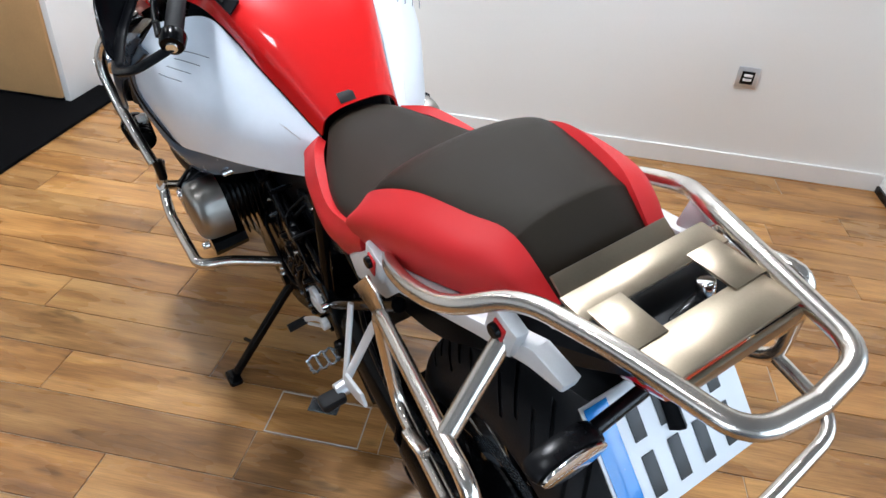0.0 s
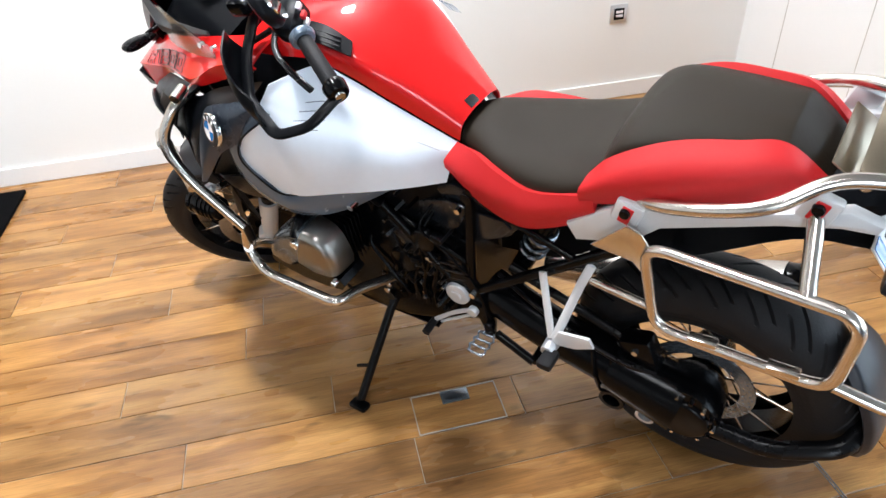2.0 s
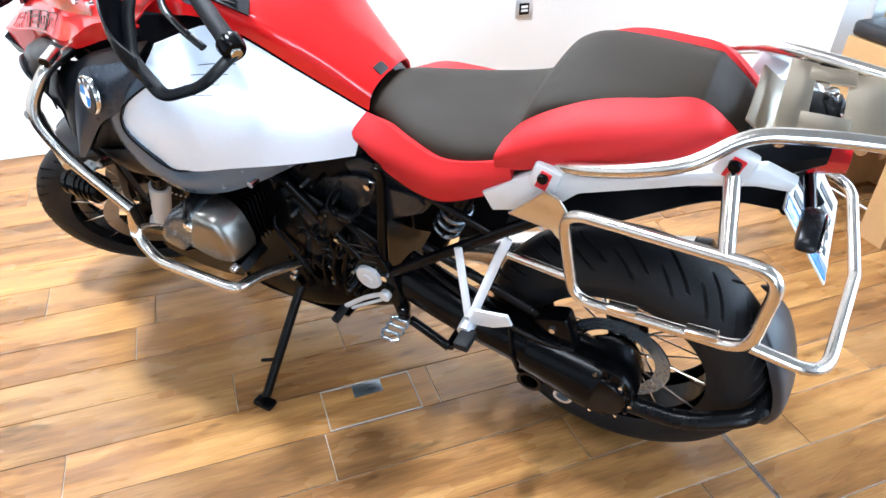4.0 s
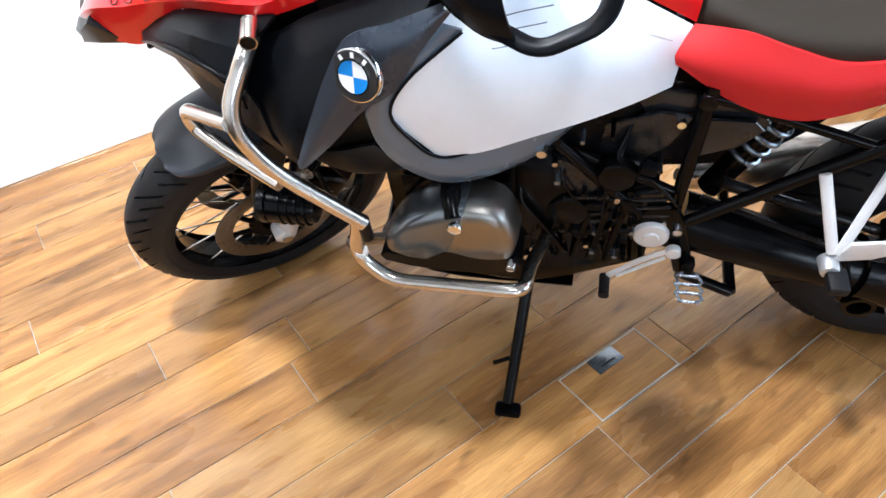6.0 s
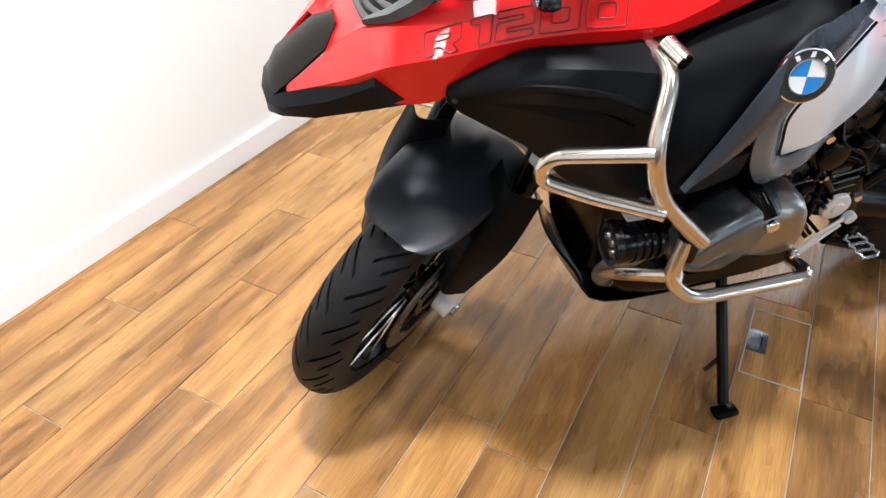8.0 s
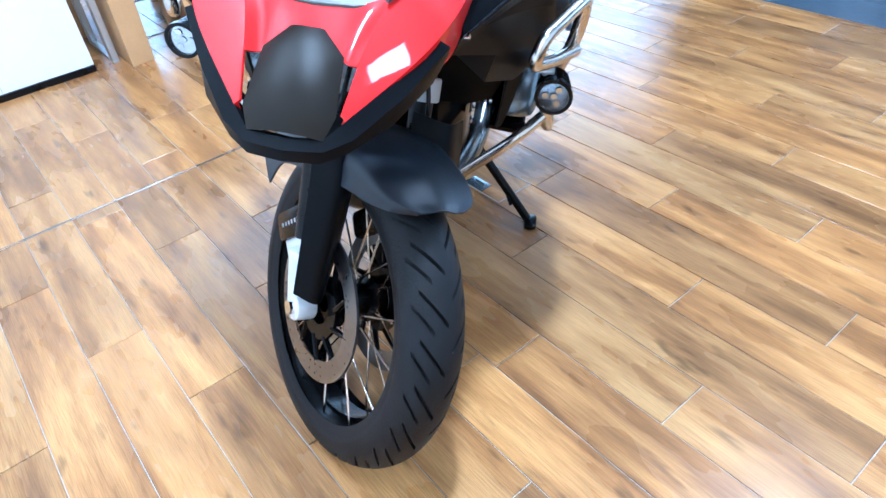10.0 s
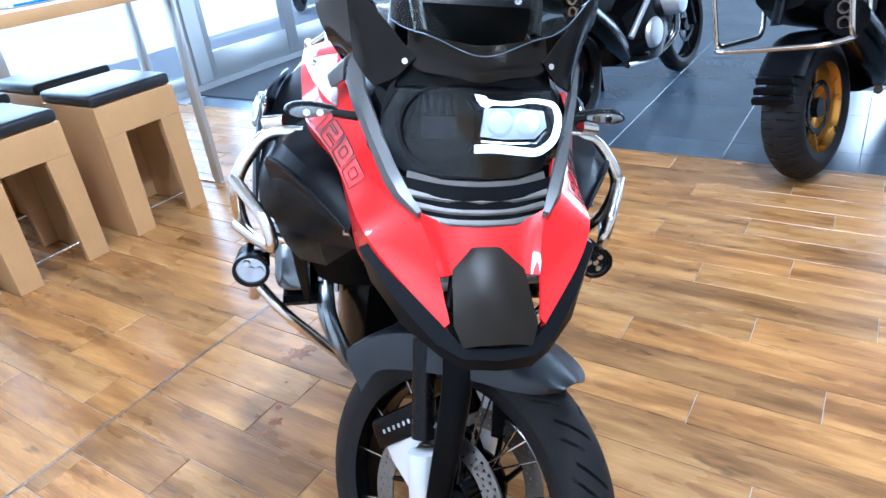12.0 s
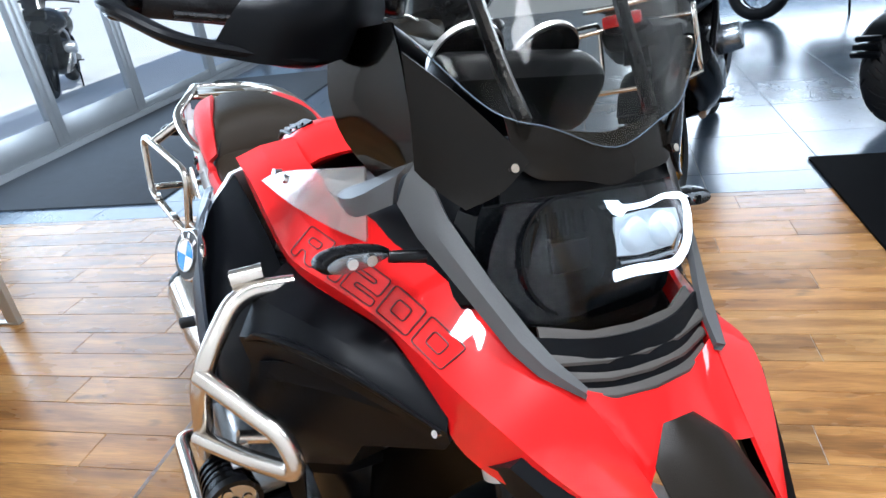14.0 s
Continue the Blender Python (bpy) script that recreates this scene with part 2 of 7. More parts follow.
def glow(name, colour, strength):
    m = bpy.data.materials.new(name)
    m.use_nodes = True
    b = m.node_tree.nodes["Principled BSDF"]
    b.inputs["Base Color"].default_value = (*colour, 1)
    b.inputs["Emission Color"].default_value = (*colour, 1)
    b.inputs["Emission Strength"].default_value = strength
    return m


WOOD_TILE, SLATE = wood_tile(), slate_tile()
CLEAR_GLASS = glass("clear_glass", (0.96, 0.98, 0.98))
SCREEN_PLASTIC = glass("clear_screen", (0.90, 0.88, 0.84), 0.0, 0.015)
SMOKE_DARK = material("smoked_dark_plastic", (0.0075, 0.0063, 0.0052), 0.16, 0, 0.1, 5, spec=0.12)
SMOKED = glass("smoked_plastic", (0.060, 0.042, 0.030), 0.05, 0.06)
FROSTED = glass("milky_clear_plastic", (0.84, 0.80, 0.76), 0.12, 0.26)
LAMP_CLEAR = glass("lamp_lens", (0.9, 0.92, 0.95), 0.0, 0.02)
MIRROR_GLASS = material("mirror_glass", (0.85, 0.86, 0.87), 0.03, 1.0, 0.01, 3, spread=0.01)
DAY_LIGHT = glow("daytime_running_light", (0.90, 0.96, 1.0), 3.0)
SOFT_LIGHT = glow("dim_lamp_lens", (0.62, 0.68, 0.70), 0.35)

# ---- building blocks ----
XF = Matrix.Identity(4)


def thing(name, label, category, group="", at=(0, 0, 0), kind=""):
    ob = new(name)
    ob.location = XF @ Vector(at)
    ob.empty_display_size = 0.05
    return tagged(ob, label, category, group, kind)


def part(name, bm, mat, parent, label="", smooth=True, kind="", crisp=0.6):
    bm.transform(XF)
    base = parent
    while base is not None:
        bm.transform(Matrix.Translation(-base.location))
        base = base.parent
    bmesh.ops.recalc_face_normals(bm, faces=bm.faces)
    if smooth:
        for f in bm.faces:
            f.smooth = True
        for e in bm.edges:
            if len(e.link_faces) == 2 and e.calc_face_angle(0) > crisp:
                e.smooth = False
    me = bpy.data.meshes.new(name)
    bm.to_mesh(me)
    bm.free()
    me.materials.append(mat)
    ob = new(name, me)
    ob.parent = parent
    return tagged(ob, label, "", "", kind)


def single(name, bm, mat, label, category, group="", kind="", smooth=True):
    ob = part(name, bm, mat, None, "", smooth)
    return tagged(ob, label, category, group, kind)


def mirrored(bm, side):
    """The left half is built with x positive; LEFT turns it over."""
    if side == LEFT:
        bm.transform(Matrix.Diagonal((-1, 1, 1, 1)))
        bmesh.ops.reverse_faces(bm, faces=bm.faces)
    return bm


def join(*some):
    out = some[0]
    for bm in some[1:]:
        me = bpy.data.meshes.new("joined")
        bm.to_mesh(me)
        out.from_mesh(me)
        bpy.data.meshes.remove(me)
        bm.free()
    return out


def box(size, at=(0, 0, 0), bevel=0.004, turn=(0, 0, 0), segments=2):
    bm = bmesh.new()
    bmesh.ops.create_cube(bm, size=1, matrix=Matrix.Diagonal((*size, 1)))
    if bevel:
        bmesh.ops.bevel(bm, geom=bm.edges[:], offset=min(bevel, 0.45 * min(size)), segments=segments, affect="EDGES", profile=0.5)
    bm.transform(pose(*at, *turn))
    return bm


def between(a, b, low_r, high_r=None, seg=16, bevel=0.0):
    """A round bar from a to b."""
    a, b = Vector(a), Vector(b)
    high_r = low_r if high_r is None else high_r
    bm = bmesh.new()
    bmesh.ops.create_cone(bm, cap_ends=True, segments=seg, radius1=low_r, radius2=high_r, depth=(b - a).length)
    if bevel:
        rims = [e for e in bm.edges if any(len(f.verts) > 4 for f in e.link_faces)]
        bmesh.ops.bevel(bm, geom=rims, offset=bevel, segments=2, affect="EDGES", profile=0.5)
    bm.transform(Matrix.Translation((a + b) / 2) @ (b - a).to_track_quat("Z", "Y").to_matrix().to_4x4())
    return bm


def spline(points, n=6, closed=False):
    """A smooth line through the points (Catmull-Rom)."""
    p = [Vector(q) for q in points]
    k, out = len(p), []
    for i in range(k if closed else k - 1):
        if closed:
            a, b, c, d = p[i - 1], p[i], p[(i + 1) % k], p[(i + 2) % k]
        else:
            a, b, c = p[max(i - 1, 0)], p[i], p[i + 1]
            d = p[min(i + 2, k - 1)]
            a = a if i else 2 * b - c
            d = d if i + 2 < k else 2 * c - b
        for j in range(n):
            t = j / n
            out.append(0.5 * (2 * b + (c - a) * t + (2 * a - 5 * b + 4 * c - d) * t * t + (3 * b - a - 3 * c + d) * t**3))
    return out if closed else out + [p[-1]]


def rounded(points, radius=0.04, n=6, closed=False):
    """A bent bar's line: straight runs with round corners."""
    p = [Vector(q) for q in points]
    k, out = len(p), []
    for i in range(k):
        if not closed and i in (0, k - 1):
            out.append(p[i])
            continue
        a, b, c = p[i - 1], p[i], p[(i + 1) % k]
        r = min(radius, 0.45 * (a - b).length, 0.45 * (c - b).length)
        s, e = b + (a - b).normalized() * r, b + (c - b).normalized() * r
        for j in range(n + 1):
            t = j / n
            out.append(s * (1 - t) ** 2 + b * 2 * t * (1 - t) + e * t * t)
    return out


def tube(line, r, seg=12, closed=False, flat=1.0, up=None):
    """A bar swept along a line; flat squeezes it towards a strip, whose thin way is up."""
    line = [Vector(q) for q in line]
    k = len(line)
    bm, rings = bmesh.new(), []
    side = None
    for i, q in enumerate(line):
        a, b = line[i - 1] if i or closed else q, line[(i + 1) % k] if i < k - 1 or closed else q
        d = (b - a).normalized()
        if up is not None:
            side = d.cross(Vector(up)).normalized()
        else:
            side = side - d * side.dot(d) if side is not None else d.orthogonal()
            side.normalize()
        over = side.cross(d)
        rr = r(i / max(k - 1, 1)) if callable(r) else r
        rings.append([bm.verts.new(q + side * (rr * math.cos(t)) + over * (rr * flat * math.sin(t))) for t in (2 * math.pi * j / seg for j in range(seg))])
    for i in range(k if closed else k - 1):
        a, b = rings[i], rings[(i + 1) % k]
        for j in range(seg):
            bm.faces.new((a[j], a[(j + 1) % seg], b[(j + 1) % seg], b[j]))
    if not closed:
        bm.faces.new(rings[0][::-1])
        bm.faces.new(rings[-1])
    return bm


def patch(rows, nu=4, nv=4, thick=0.004, sharp=False):
    """A bent panel through rows of points, with thickness."""
    fine = [spline(r, nv) if not sharp else [Vector(q) for q in r] for r in rows]
    cols = [spline(c, nu) if not sharp else list(c) for c in zip(*fine)]
    a, b = len(cols), len(cols[0])
    bm = bmesh.new()
    grid = [[bm.verts.new(q) for q in c] for c in cols]
    for i in range(a - 1):
        for j in range(b - 1):
            bm.faces.new((grid[i][j], grid[i + 1][j], grid[i + 1][j + 1], grid[i][j + 1]))
    bmesh.ops.recalc_face_normals(bm, faces=bm.faces)
    bm.normal_update()
    mid = sum((v.co for v in bm.verts), Vector()) / len(bm.verts)
    if sum((v.normal.dot(v.co - Vector((0, mid.y - 0.05, mid.z - 0.25))) for v in bm.verts)) < 0:
        bmesh.ops.reverse_faces(bm, faces=bm.faces)
        bm.normal_update()
    if thick:
        back = [[bm.verts.new(v.co - v.normal * thick) for v in c] for c in grid]
        for i in range(a - 1):
            for j in range(b - 1):
                bm.faces.new((back[i][j], back[i][j + 1], back[i + 1][j + 1], back[i + 1][j]))
        rim = [(i, 0) for i in range(a)] + [(a - 1, j) for j in range(1, b)] + [(i, b - 1) for i in range(a - 2, -1, -1)] + [(0, j) for j in range(b - 2, 0, -1)]
        for (i, j), (k, l) in zip(rim, rim[1:] + rim[:1]):
            bm.faces.new((grid[i][j], grid[k][l], back[k][l], back[i][j]))
    return bm


def loft(sections, n=4, around=3):
    """A closed body through ring-shaped sections."""
    rings = [spline(s, around, True) for s in sections]
    lines = [spline(c, n) for c in zip(*rings)]
    k, length = len(lines), len(lines[0])
    bm = bmesh.new()
    grid = [[bm.verts.new(q) for q in c] for c in lines]
    for i in range(k):
        for j in range(length - 1):
            bm.faces.new((grid[i][j], grid[(i + 1) % k][j], grid[(i + 1) % k][j + 1], grid[i][j + 1]))
    bm.faces.new([grid[i][0] for i in range(k)])
    bm.faces.new([grid[i][-1] for i in range(k)][::-1])
    return bm


def slab(outline, thick, bevel=0.003):
    """A plate from an outline in x and y, its thickness along z."""
    bm = bmesh.new()
    low = [bm.verts.new((x, y, 0)) for x, y in outline]
    top = [bm.verts.new((x, y, thick)) for x, y in outline]
    bm.faces.new(low[::-1])
    bm.faces.new(top)
    for i in range(len(low)):
        j = (i + 1) % len(low)
        bm.faces.new((low[i], low[j], top[j], top[i]))
    bmesh.ops.recalc_face_normals(bm, faces=bm.faces)
    if bevel:
        rims = [e for e in bm.edges if abs(e.verts[0].co.z - e.verts[1].co.z) < 1e-6]
        bmesh.ops.bevel(bm, geom=rims, offset=bevel, segments=2, affect="EDGES", profile=0.5)
    return bm


def side_plate(outline, x, thick, bevel=0.003):
    """A plate that stands along the machine, from an outline in y and z, its outer face at x."""
    bm = slab(outline, thick, bevel)
    bm.transform(Matrix(((0, 0, 1, x - thick), (1, 0, 0, 0), (0, 1, 0, 0), (0, 0, 0, 1))))
    return bm


def turned(profile, seg=48, half=None):
    """A turned body about the x axis from (x, radius) pairs; half: only from one angle to another, in degrees."""
    bm, rings = bmesh.new(), []
    lo, hi = half or (0, 360)
    count = seg if half is None else seg + 1
    for i in range(count):
        a = radians(lo + (hi - lo) * i / seg)
        rings.append([bm.verts.new((x, r * math.cos(a), r * math.sin(a))) for x, r in profile])
    for i in range(seg):
        a, b = rings[i], rings[(i + 1) % count]
        for j in range(len(profile) - 1):
            bm.faces.new((a[j], a[j + 1], b[j + 1], b[j]))
    return bm


def ring(r_out, r_in, half_width, seg=48):
    return turned([(-half_width, r_in), (-half_width, r_out), (half_width, r_out), (half_width, r_in), (-half_width, r_in)], seg)


def moved(bm, *where):
    bm.transform(pose(*where))
    return bm


# ---- the showroom: u along the white wall, v towards it ----
XF = ROOM
WALL_V, END_U, PANEL_V, WINDOW_U, CEIL = 1.52, 1.96, 0.32, 3.95, 3.45


def structure(name, bm, mat, label, category):
    return single(name, bm, mat, label, category, kind="structure", smooth=False)


def block(u0, u1, v0, v1, z0, z1, bevel=0.0):
    return box((u1 - u0, v1 - v0, z1 - z0), ((u0 + u1) / 2, (v0 + v1) / 2, (z0 + z1) / 2), bevel)


structure("wall_north", block(-4.6, END_U + 0.12, WALL_V, WALL_V + 0.14, 0, CEIL), WALL_WHITE, "plain white painted showroom wall", "wall")
structure("wall_east", block(END_U, END_U + 0.12, PANEL_V, WALL_V, 0, CEIL), PANEL_WHITE, "smooth white partition beside the counter", "wall")
structure("wall_west", block(-4.74, -4.6, -9.2, WALL_V + 0.14, 0, CEIL), WALL_WHITE, "white wall closing the showroom", "wall")
structure("wall_south", block(-1.0, WINDOW_U, -9.2, -9.06, 0, CEIL), WALL_WHITE, "white far wall of the showroom", "wall")
structure("wall_south_head", block(-4.6, -1.0, -9.2, -9.06, 3.1, CEIL), WALL_WHITE, "white lintel over the far windows", "wall")
for n in range(2):
    u0, u1 = -4.6 + 1.8 * n, -2.8 + 1.8 * n
    w = thing("window_%d" % (8 + n), "tall aluminium-framed window in the far wall", "window", at=((u0 + u1) / 2, -9.13, 0.0), kind="structure")
    for u in (u0 + 0.03, u1 - 0.03):
        part("stile", block(u - 0.03, u + 0.03, -9.16, -9.10, 0.0, 3.098, 0.004), FRAME_ALU, w)
    part("bottom_rail", block(u0 + 0.062, u1 - 0.062, -9.16, -9.10, 0.0, 0.12, 0.004), FRAME_ALU, w)
    part("top_rail", block(u0 + 0.062, u1 - 0.062, -9.16, -9.10, 3.02, 3.098, 0.004), FRAME_ALU, w)
    part("pane", block(u0 + 0.064, u1 - 0.064, -9.134, -9.126, 0.122, 3.018), CLEAR_GLASS, w).visible_shadow = False
structure("wall_corner", block(END_U + 0.12, WINDOW_U + 0.1, WALL_V, WALL_V + 0.14, 0, CEIL), WALL_WHITE, "white wall behind the counter", "wall")
structure("ceiling", block(-4.74, WINDOW_U + 0.1, -9.2, WALL_V + 0.14, CEIL, CEIL + 0.12), CEILING_GREY, "unseen ceiling, kept grey to dim the bounced light", "ceiling")
base = structure("baseboard", block(-1.79, END_U, WALL_V - 0.014, WALL_V, 0.0, 0.085, 0.003), GLOSS_WHITE, "low white skirting board along the wall", "skirting")
structure("trim", block(END_U - 0.012, END_U, PANEL_V, WALL_V - 0.016, 0.0, 0.03), BLACK_SATIN, "black strip along the foot of the white partition", "trim")
for v in (1.22, 0.72):
    structure("trim", block(END_U - 0.0015, END_U, v - 0.0015, v + 0.0015, 0.035, 2.4), GROUT, "fine joint between white panels", "trim")

# double wall socket
sock = thing("wall_socket", "brushed steel double socket plate with dark inserts", "socket", at=(1.24, WALL_V, 0.44))
part("plate", block(1.195, 1.285, WALL_V - 0.010, WALL_V - 0.0005, 0.395, 0.485, 0.003), ALUMINIUM, sock)
part("insert", block(1.213, 1.267, WALL_V - 0.013, WALL_V - 0.0105, 0.412, 0.468, 0.002), BLACK_SATIN, sock, "dark socket insert")
for z in (0.428, 0.447):
    part("switch", block(1.222, 1.258, WALL_V - 0.017, WALL_V - 0.0135, z - 0.002, z + 0.010, 0.002), WHITE_MARK, sock)

# tall cabinet at the wall's end
cab = thing("tall_cabinet", "tall cabinet with white side and pale wood front", "cabinet", at=(-2.3, 1.3, 0))
part("side_panel", block(-1.83, -1.80, 1.20, WALL_V, 0.0, 2.3, 0.002), PANEL_WHITE, cab, "white lacquered side panel")
part("front", block(-2.75, -1.832, 1.185, 1.21, 0.03, 2.3, 0.002), OAK, cab, "pale wood front")
part("body", block(-2.74, -1.832, 1.212, WALL_V, 0.0, 2.28, 0.002), PANEL_WHITE, cab)
part("plinth", block(-2.75, -1.832, 1.195, 1.211, 0.0, 0.028, 0), BLACK_SATIN, cab)
part("hinge", block(-1.799, -1.792, 1.47, 1.48, 0.50, 0.60, 0.002), BLACK_METAL, cab)

# rug
rug_bm = block(-3.6, -1.65, -2.6, 1.42, 0.0, 0.016, 0.004)
fringe = random.Random(4)
rug = tagged(thing("rug", "black deep-pile rug lying on the wooden floor", "rug", at=(-2.6, -0.3, 0)))
part("cloth", rug_bm, RUG, rug)
tufts = bmesh.new()
for i in range(900):
    v, r = -2.59 + 4.00 * i / 900, fringe.uniform(0.006, 0.016)
    u = -1.653
    a = tufts.verts.new((u - 0.02, v, 0.012))
    b = tufts.verts.new((u - 0.02, v + 0.006, 0.014))
    c = tufts.verts.new((u + r, v + fringe.uniform(-0.004, 0.01), 0.003 + fringe.uniform(0, 0.008)))
    tufts.faces.new((a, b, c))
part("fringe", tufts, RUG, rug, kind="stuff")

# ceiling-high glazing of the shop front
PANE_V = (0.62, -1.0, -2.55, -2.70, -3.78, -4.92, -6.4, -7.8, -9.06)
structure("window_sill", block(WINDOW_U - 0.05, WINDOW_U + 0.09, -9.06, WALL_V, -0.02, 0.05), FRAME_ALU, "aluminium threshold of the shop front", "window")
structure("window_head", block(WINDOW_U - 0.05, WINDOW_U + 0.09, -9.06, WALL_V, 2.9, CEIL), WALL_WHITE, "white lintel above the shop front", "wall")
structure("wall_pier", block(WINDOW_U - 0.05, WINDOW_U + 0.09, 0.62, WALL_V, 0.05, 2.9), WALL_WHITE, "white pier beside the shop window", "wall")


def glazing(name, v0, v1, rail, label):
    w = thing(name, label, "window", at=(WINDOW_U, (v0 + v1) / 2, 0.05), kind="structure")
    for v in (v0 + 0.035, v1 - 0.035):
        part("stile", block(WINDOW_U - 0.035, WINDOW_U + 0.035, v - 0.035, v + 0.035, 0.052, 2.898, 0.004), FRAME_ALU, w)
    part("bottom_rail", block(WINDOW_U - 0.03, WINDOW_U + 0.03, v0 + 0.072, v1 - 0.072, 0.052, 0.05 + rail, 0.004), FRAME_ALU, w)
    part("top_rail", block(WINDOW_U - 0.03, WINDOW_U + 0.03, v0 + 0.072, v1 - 0.072, 2.82, 2.898, 0.004), FRAME_ALU, w)
    pane = part("pane", block(WINDOW_U - 0.004, WINDOW_U + 0.004, v0 + 0.075, v1 - 0.075, 0.052 + rail, 2.818), CLEAR_GLASS, w)
    pane.visible_shadow = False
    return w


for n, (v1, v0) in enumerate(zip(PANE_V, PANE_V[1:])):
    if n == 2:
        structure("window_post", block(WINDOW_U - 0.05, WINDOW_U + 0.05, v0, v1, 0.052, 2.898, 0.004), FRAME_ALU, "wide aluminium post of the shop front", "window")
    else:
        glazing("door_%d" % (n - 2) if n in (3, 4) else "window_%d" % (n + 1), v0, v1, 0.24 if n in (3, 4) else 0.10,
                "closed aluminium glass entrance door" if n in (3, 4) else "tall aluminium-framed shop window")

# entrance mat
single("entrance_mat", block(2.15, 3.84, -6.3, -2.42, 0.0, 0.012, 0.003), MAT, "dark grey ribbed mat inside the glass doors", "mat")

# outside
structure("ground", block(-60, 90, -90, 60, -0.30, -0.16), CONCRETE, "bright paved forecourt reaching to the horizon", "ground")
structure("pavement", block(WINDOW_U + 0.1, WINDOW_U + 9, -30, 20, -0.155, -0.04), CONCRETE, "pale paving outside the shop front", "pavement")
far = thing("far_building", "low pale building across the forecourt", "building", at=(40, -14, -0.16))
part("wall", block(36, 44, -40, 14, -0.158, 5.0), BRICK_OUT, far, smooth=False)
part("roof", block(35.7, 44.3, -40.3, 14.3, 5.0, 5.4), FRAME_ALU, far, smooth=False)
for v in range(-37, 13, 5):
    part("window", block(35.93, 35.995, v, v + 2.6, 0.8, 3.2), FRAME_ALU, far, smooth=False)

# counter with steel legs
counter = thing("counter_table", "high pale wood counter on flat steel legs", "counter", at=(2.1, -0.2, 0))
part("top", block(1.86, 2.44, -1.12, 0.30, 1.04, 1.095, 0.004), OAK, counter, "thick pale wood top")
for v in (-1.06, 0.22):
    part("leg", block(1.965, 2.025, v - 0.015, v + 0.015, 0.012, 1.038, 0.003), FRAME_ALU, counter)
    part("leg", block(2.32, 2.38, v - 0.015, v + 0.015, 0.012, 1.038, 0.003), FRAME_ALU, counter)
    part("foot_rail", block(1.965, 2.38, v - 0.015, v + 0.015, 0.0, 0.011, 0.002), FRAME_ALU, counter)
bk = thing("leaflet_box", "blue and white leaflet box on the counter", "box", at=(2.1, -0.45, 1.095))
part("tray", block(2.0, 2.25, -0.56, -0.30, 1.0955, 1.115, 0.003), PLATE_WHITE, bk)
part("print", block(1.998, 1.9999, -0.54, -0.32, 1.100, 1.110), BLUE_MARK, bk)
single("paper_cup", moved(between((0, 0, 0), (0, 0, 0.11), 0.030, 0.042, 24, 0.002), 1.98, -0.12, 1.0955), PLATE_WHITE, "white paper cup on the counter", "cup")
single("camera_bag", block(2.0, 2.2, 0.0, 0.20, 1.0955, 1.19, 0.03), CUSHION, "small soft black bag lying on the counter", "bag")


def make_stool(u, v):
    """A square stool of bent boards: four board legs, deep aprons, a black cushion and a thin steel stretcher."""
    s = thing("stool", "square pale wood stool with black padded seat", "stool", "stools at the counter", (u, v, 0))
    w, d, h, leg = 0.43, 0.42, 0.645, 0.105
    for sv in (-1, 1):
        for su in (-1, 1):
            bm = slab([(0, 0), (leg, 0), (leg + 0.012, h - 0.145), (0, h - 0.145)], 0.03, 0.002)
            bm.transform(Matrix(((0, 0, 1, 0), (1, 0, 0, 0), (0, 1, 0, 0), (0, 0, 0, 1))))
            if sv > 0:
                bm.transform(Matrix.Diagonal((1, -1, 1, 1)))
            bm.transform(Matrix.Translation((u + (-d / 2 if su < 0 else d / 2 - 0.03), v + sv * w / 2, 0)))
            part("leg", bm, OAK, s, smooth=False)
    for su in (-1, 1):
        a = u + (-d / 2 if su < 0 else d / 2 - 0.03)
        part("apron", block(a, a + 0.03, v - w / 2, v + w / 2, h - 0.144, h, 0.002), OAK, s, smooth=False)
    for sv in (-1, 1):
        a = v + (-w / 2 if sv < 0 else w / 2 - 0.03)
        part("side_board", block(u - d / 2 + 0.031, u + d / 2 - 0.031, a, a + 0.03, 0.0, h, 0.002), OAK, s, smooth=False)
    part("cross_rail", between((u - d / 2 + 0.015, v - w / 2 + leg, 0.10), (u - d / 2 + 0.015, v + w / 2 - leg, 0.10), 0.006), CHROME, s)
    part("cushion", box((d, w, 0.055), (u, v, h + 0.029), 0.018, segments=3), CUSHION, s, "black leatherette cushion")
    return s


stool = make_stool(2.06, -0.625)
for n in (1,):
    copy_thing(stool, Matrix.Translation(ROOM @ Vector((2.06, -0.625 + 0.59 * n, 0))))
for n in range(3):
    copy_thing(stool, Matrix.Translation(ROOM @ Vector((2.66, -0.70 + 0.55 * n, 0))))


# ---- the red motorcycle: y ahead, x to its right, leaning on its side stand ----
BIKE = pose(-0.013, 0, 0, 0, 0, -1) @ pose(0, 0, 0, 0, -10.2, 0)
AXLE_F, AXLE_R, R_F, R_R = 0.712, -0.775, 0.327, 0.320
RAKE = Vector((0, -0.4305, 0.9026))
BAR_STEER = Matrix.Translation((0, AXLE_F + 0.080, 0)) @ Matrix.Rotation(radians(38), 4, RAKE) @ Matrix.Translation((0, -AXLE_F - 0.080, 0))
STEER = Matrix.Translation((-0.030, 0.673, 0.306)) @ Matrix.Rotation(radians(42), 4, RAKE) @ Matrix.Translation((0, -AXLE_F, -R_F))
XF = BIKE
bike = thing("motorcycle", "red and silver adventure motorcycle leaning on its side stand", "motorcycle")


def both(name, build, mat, label=""):
    """The same part on either side."""
    return [part(name, mirrored(build(), s), mat, bike, label) for s in (LEFT, RIGHT)]


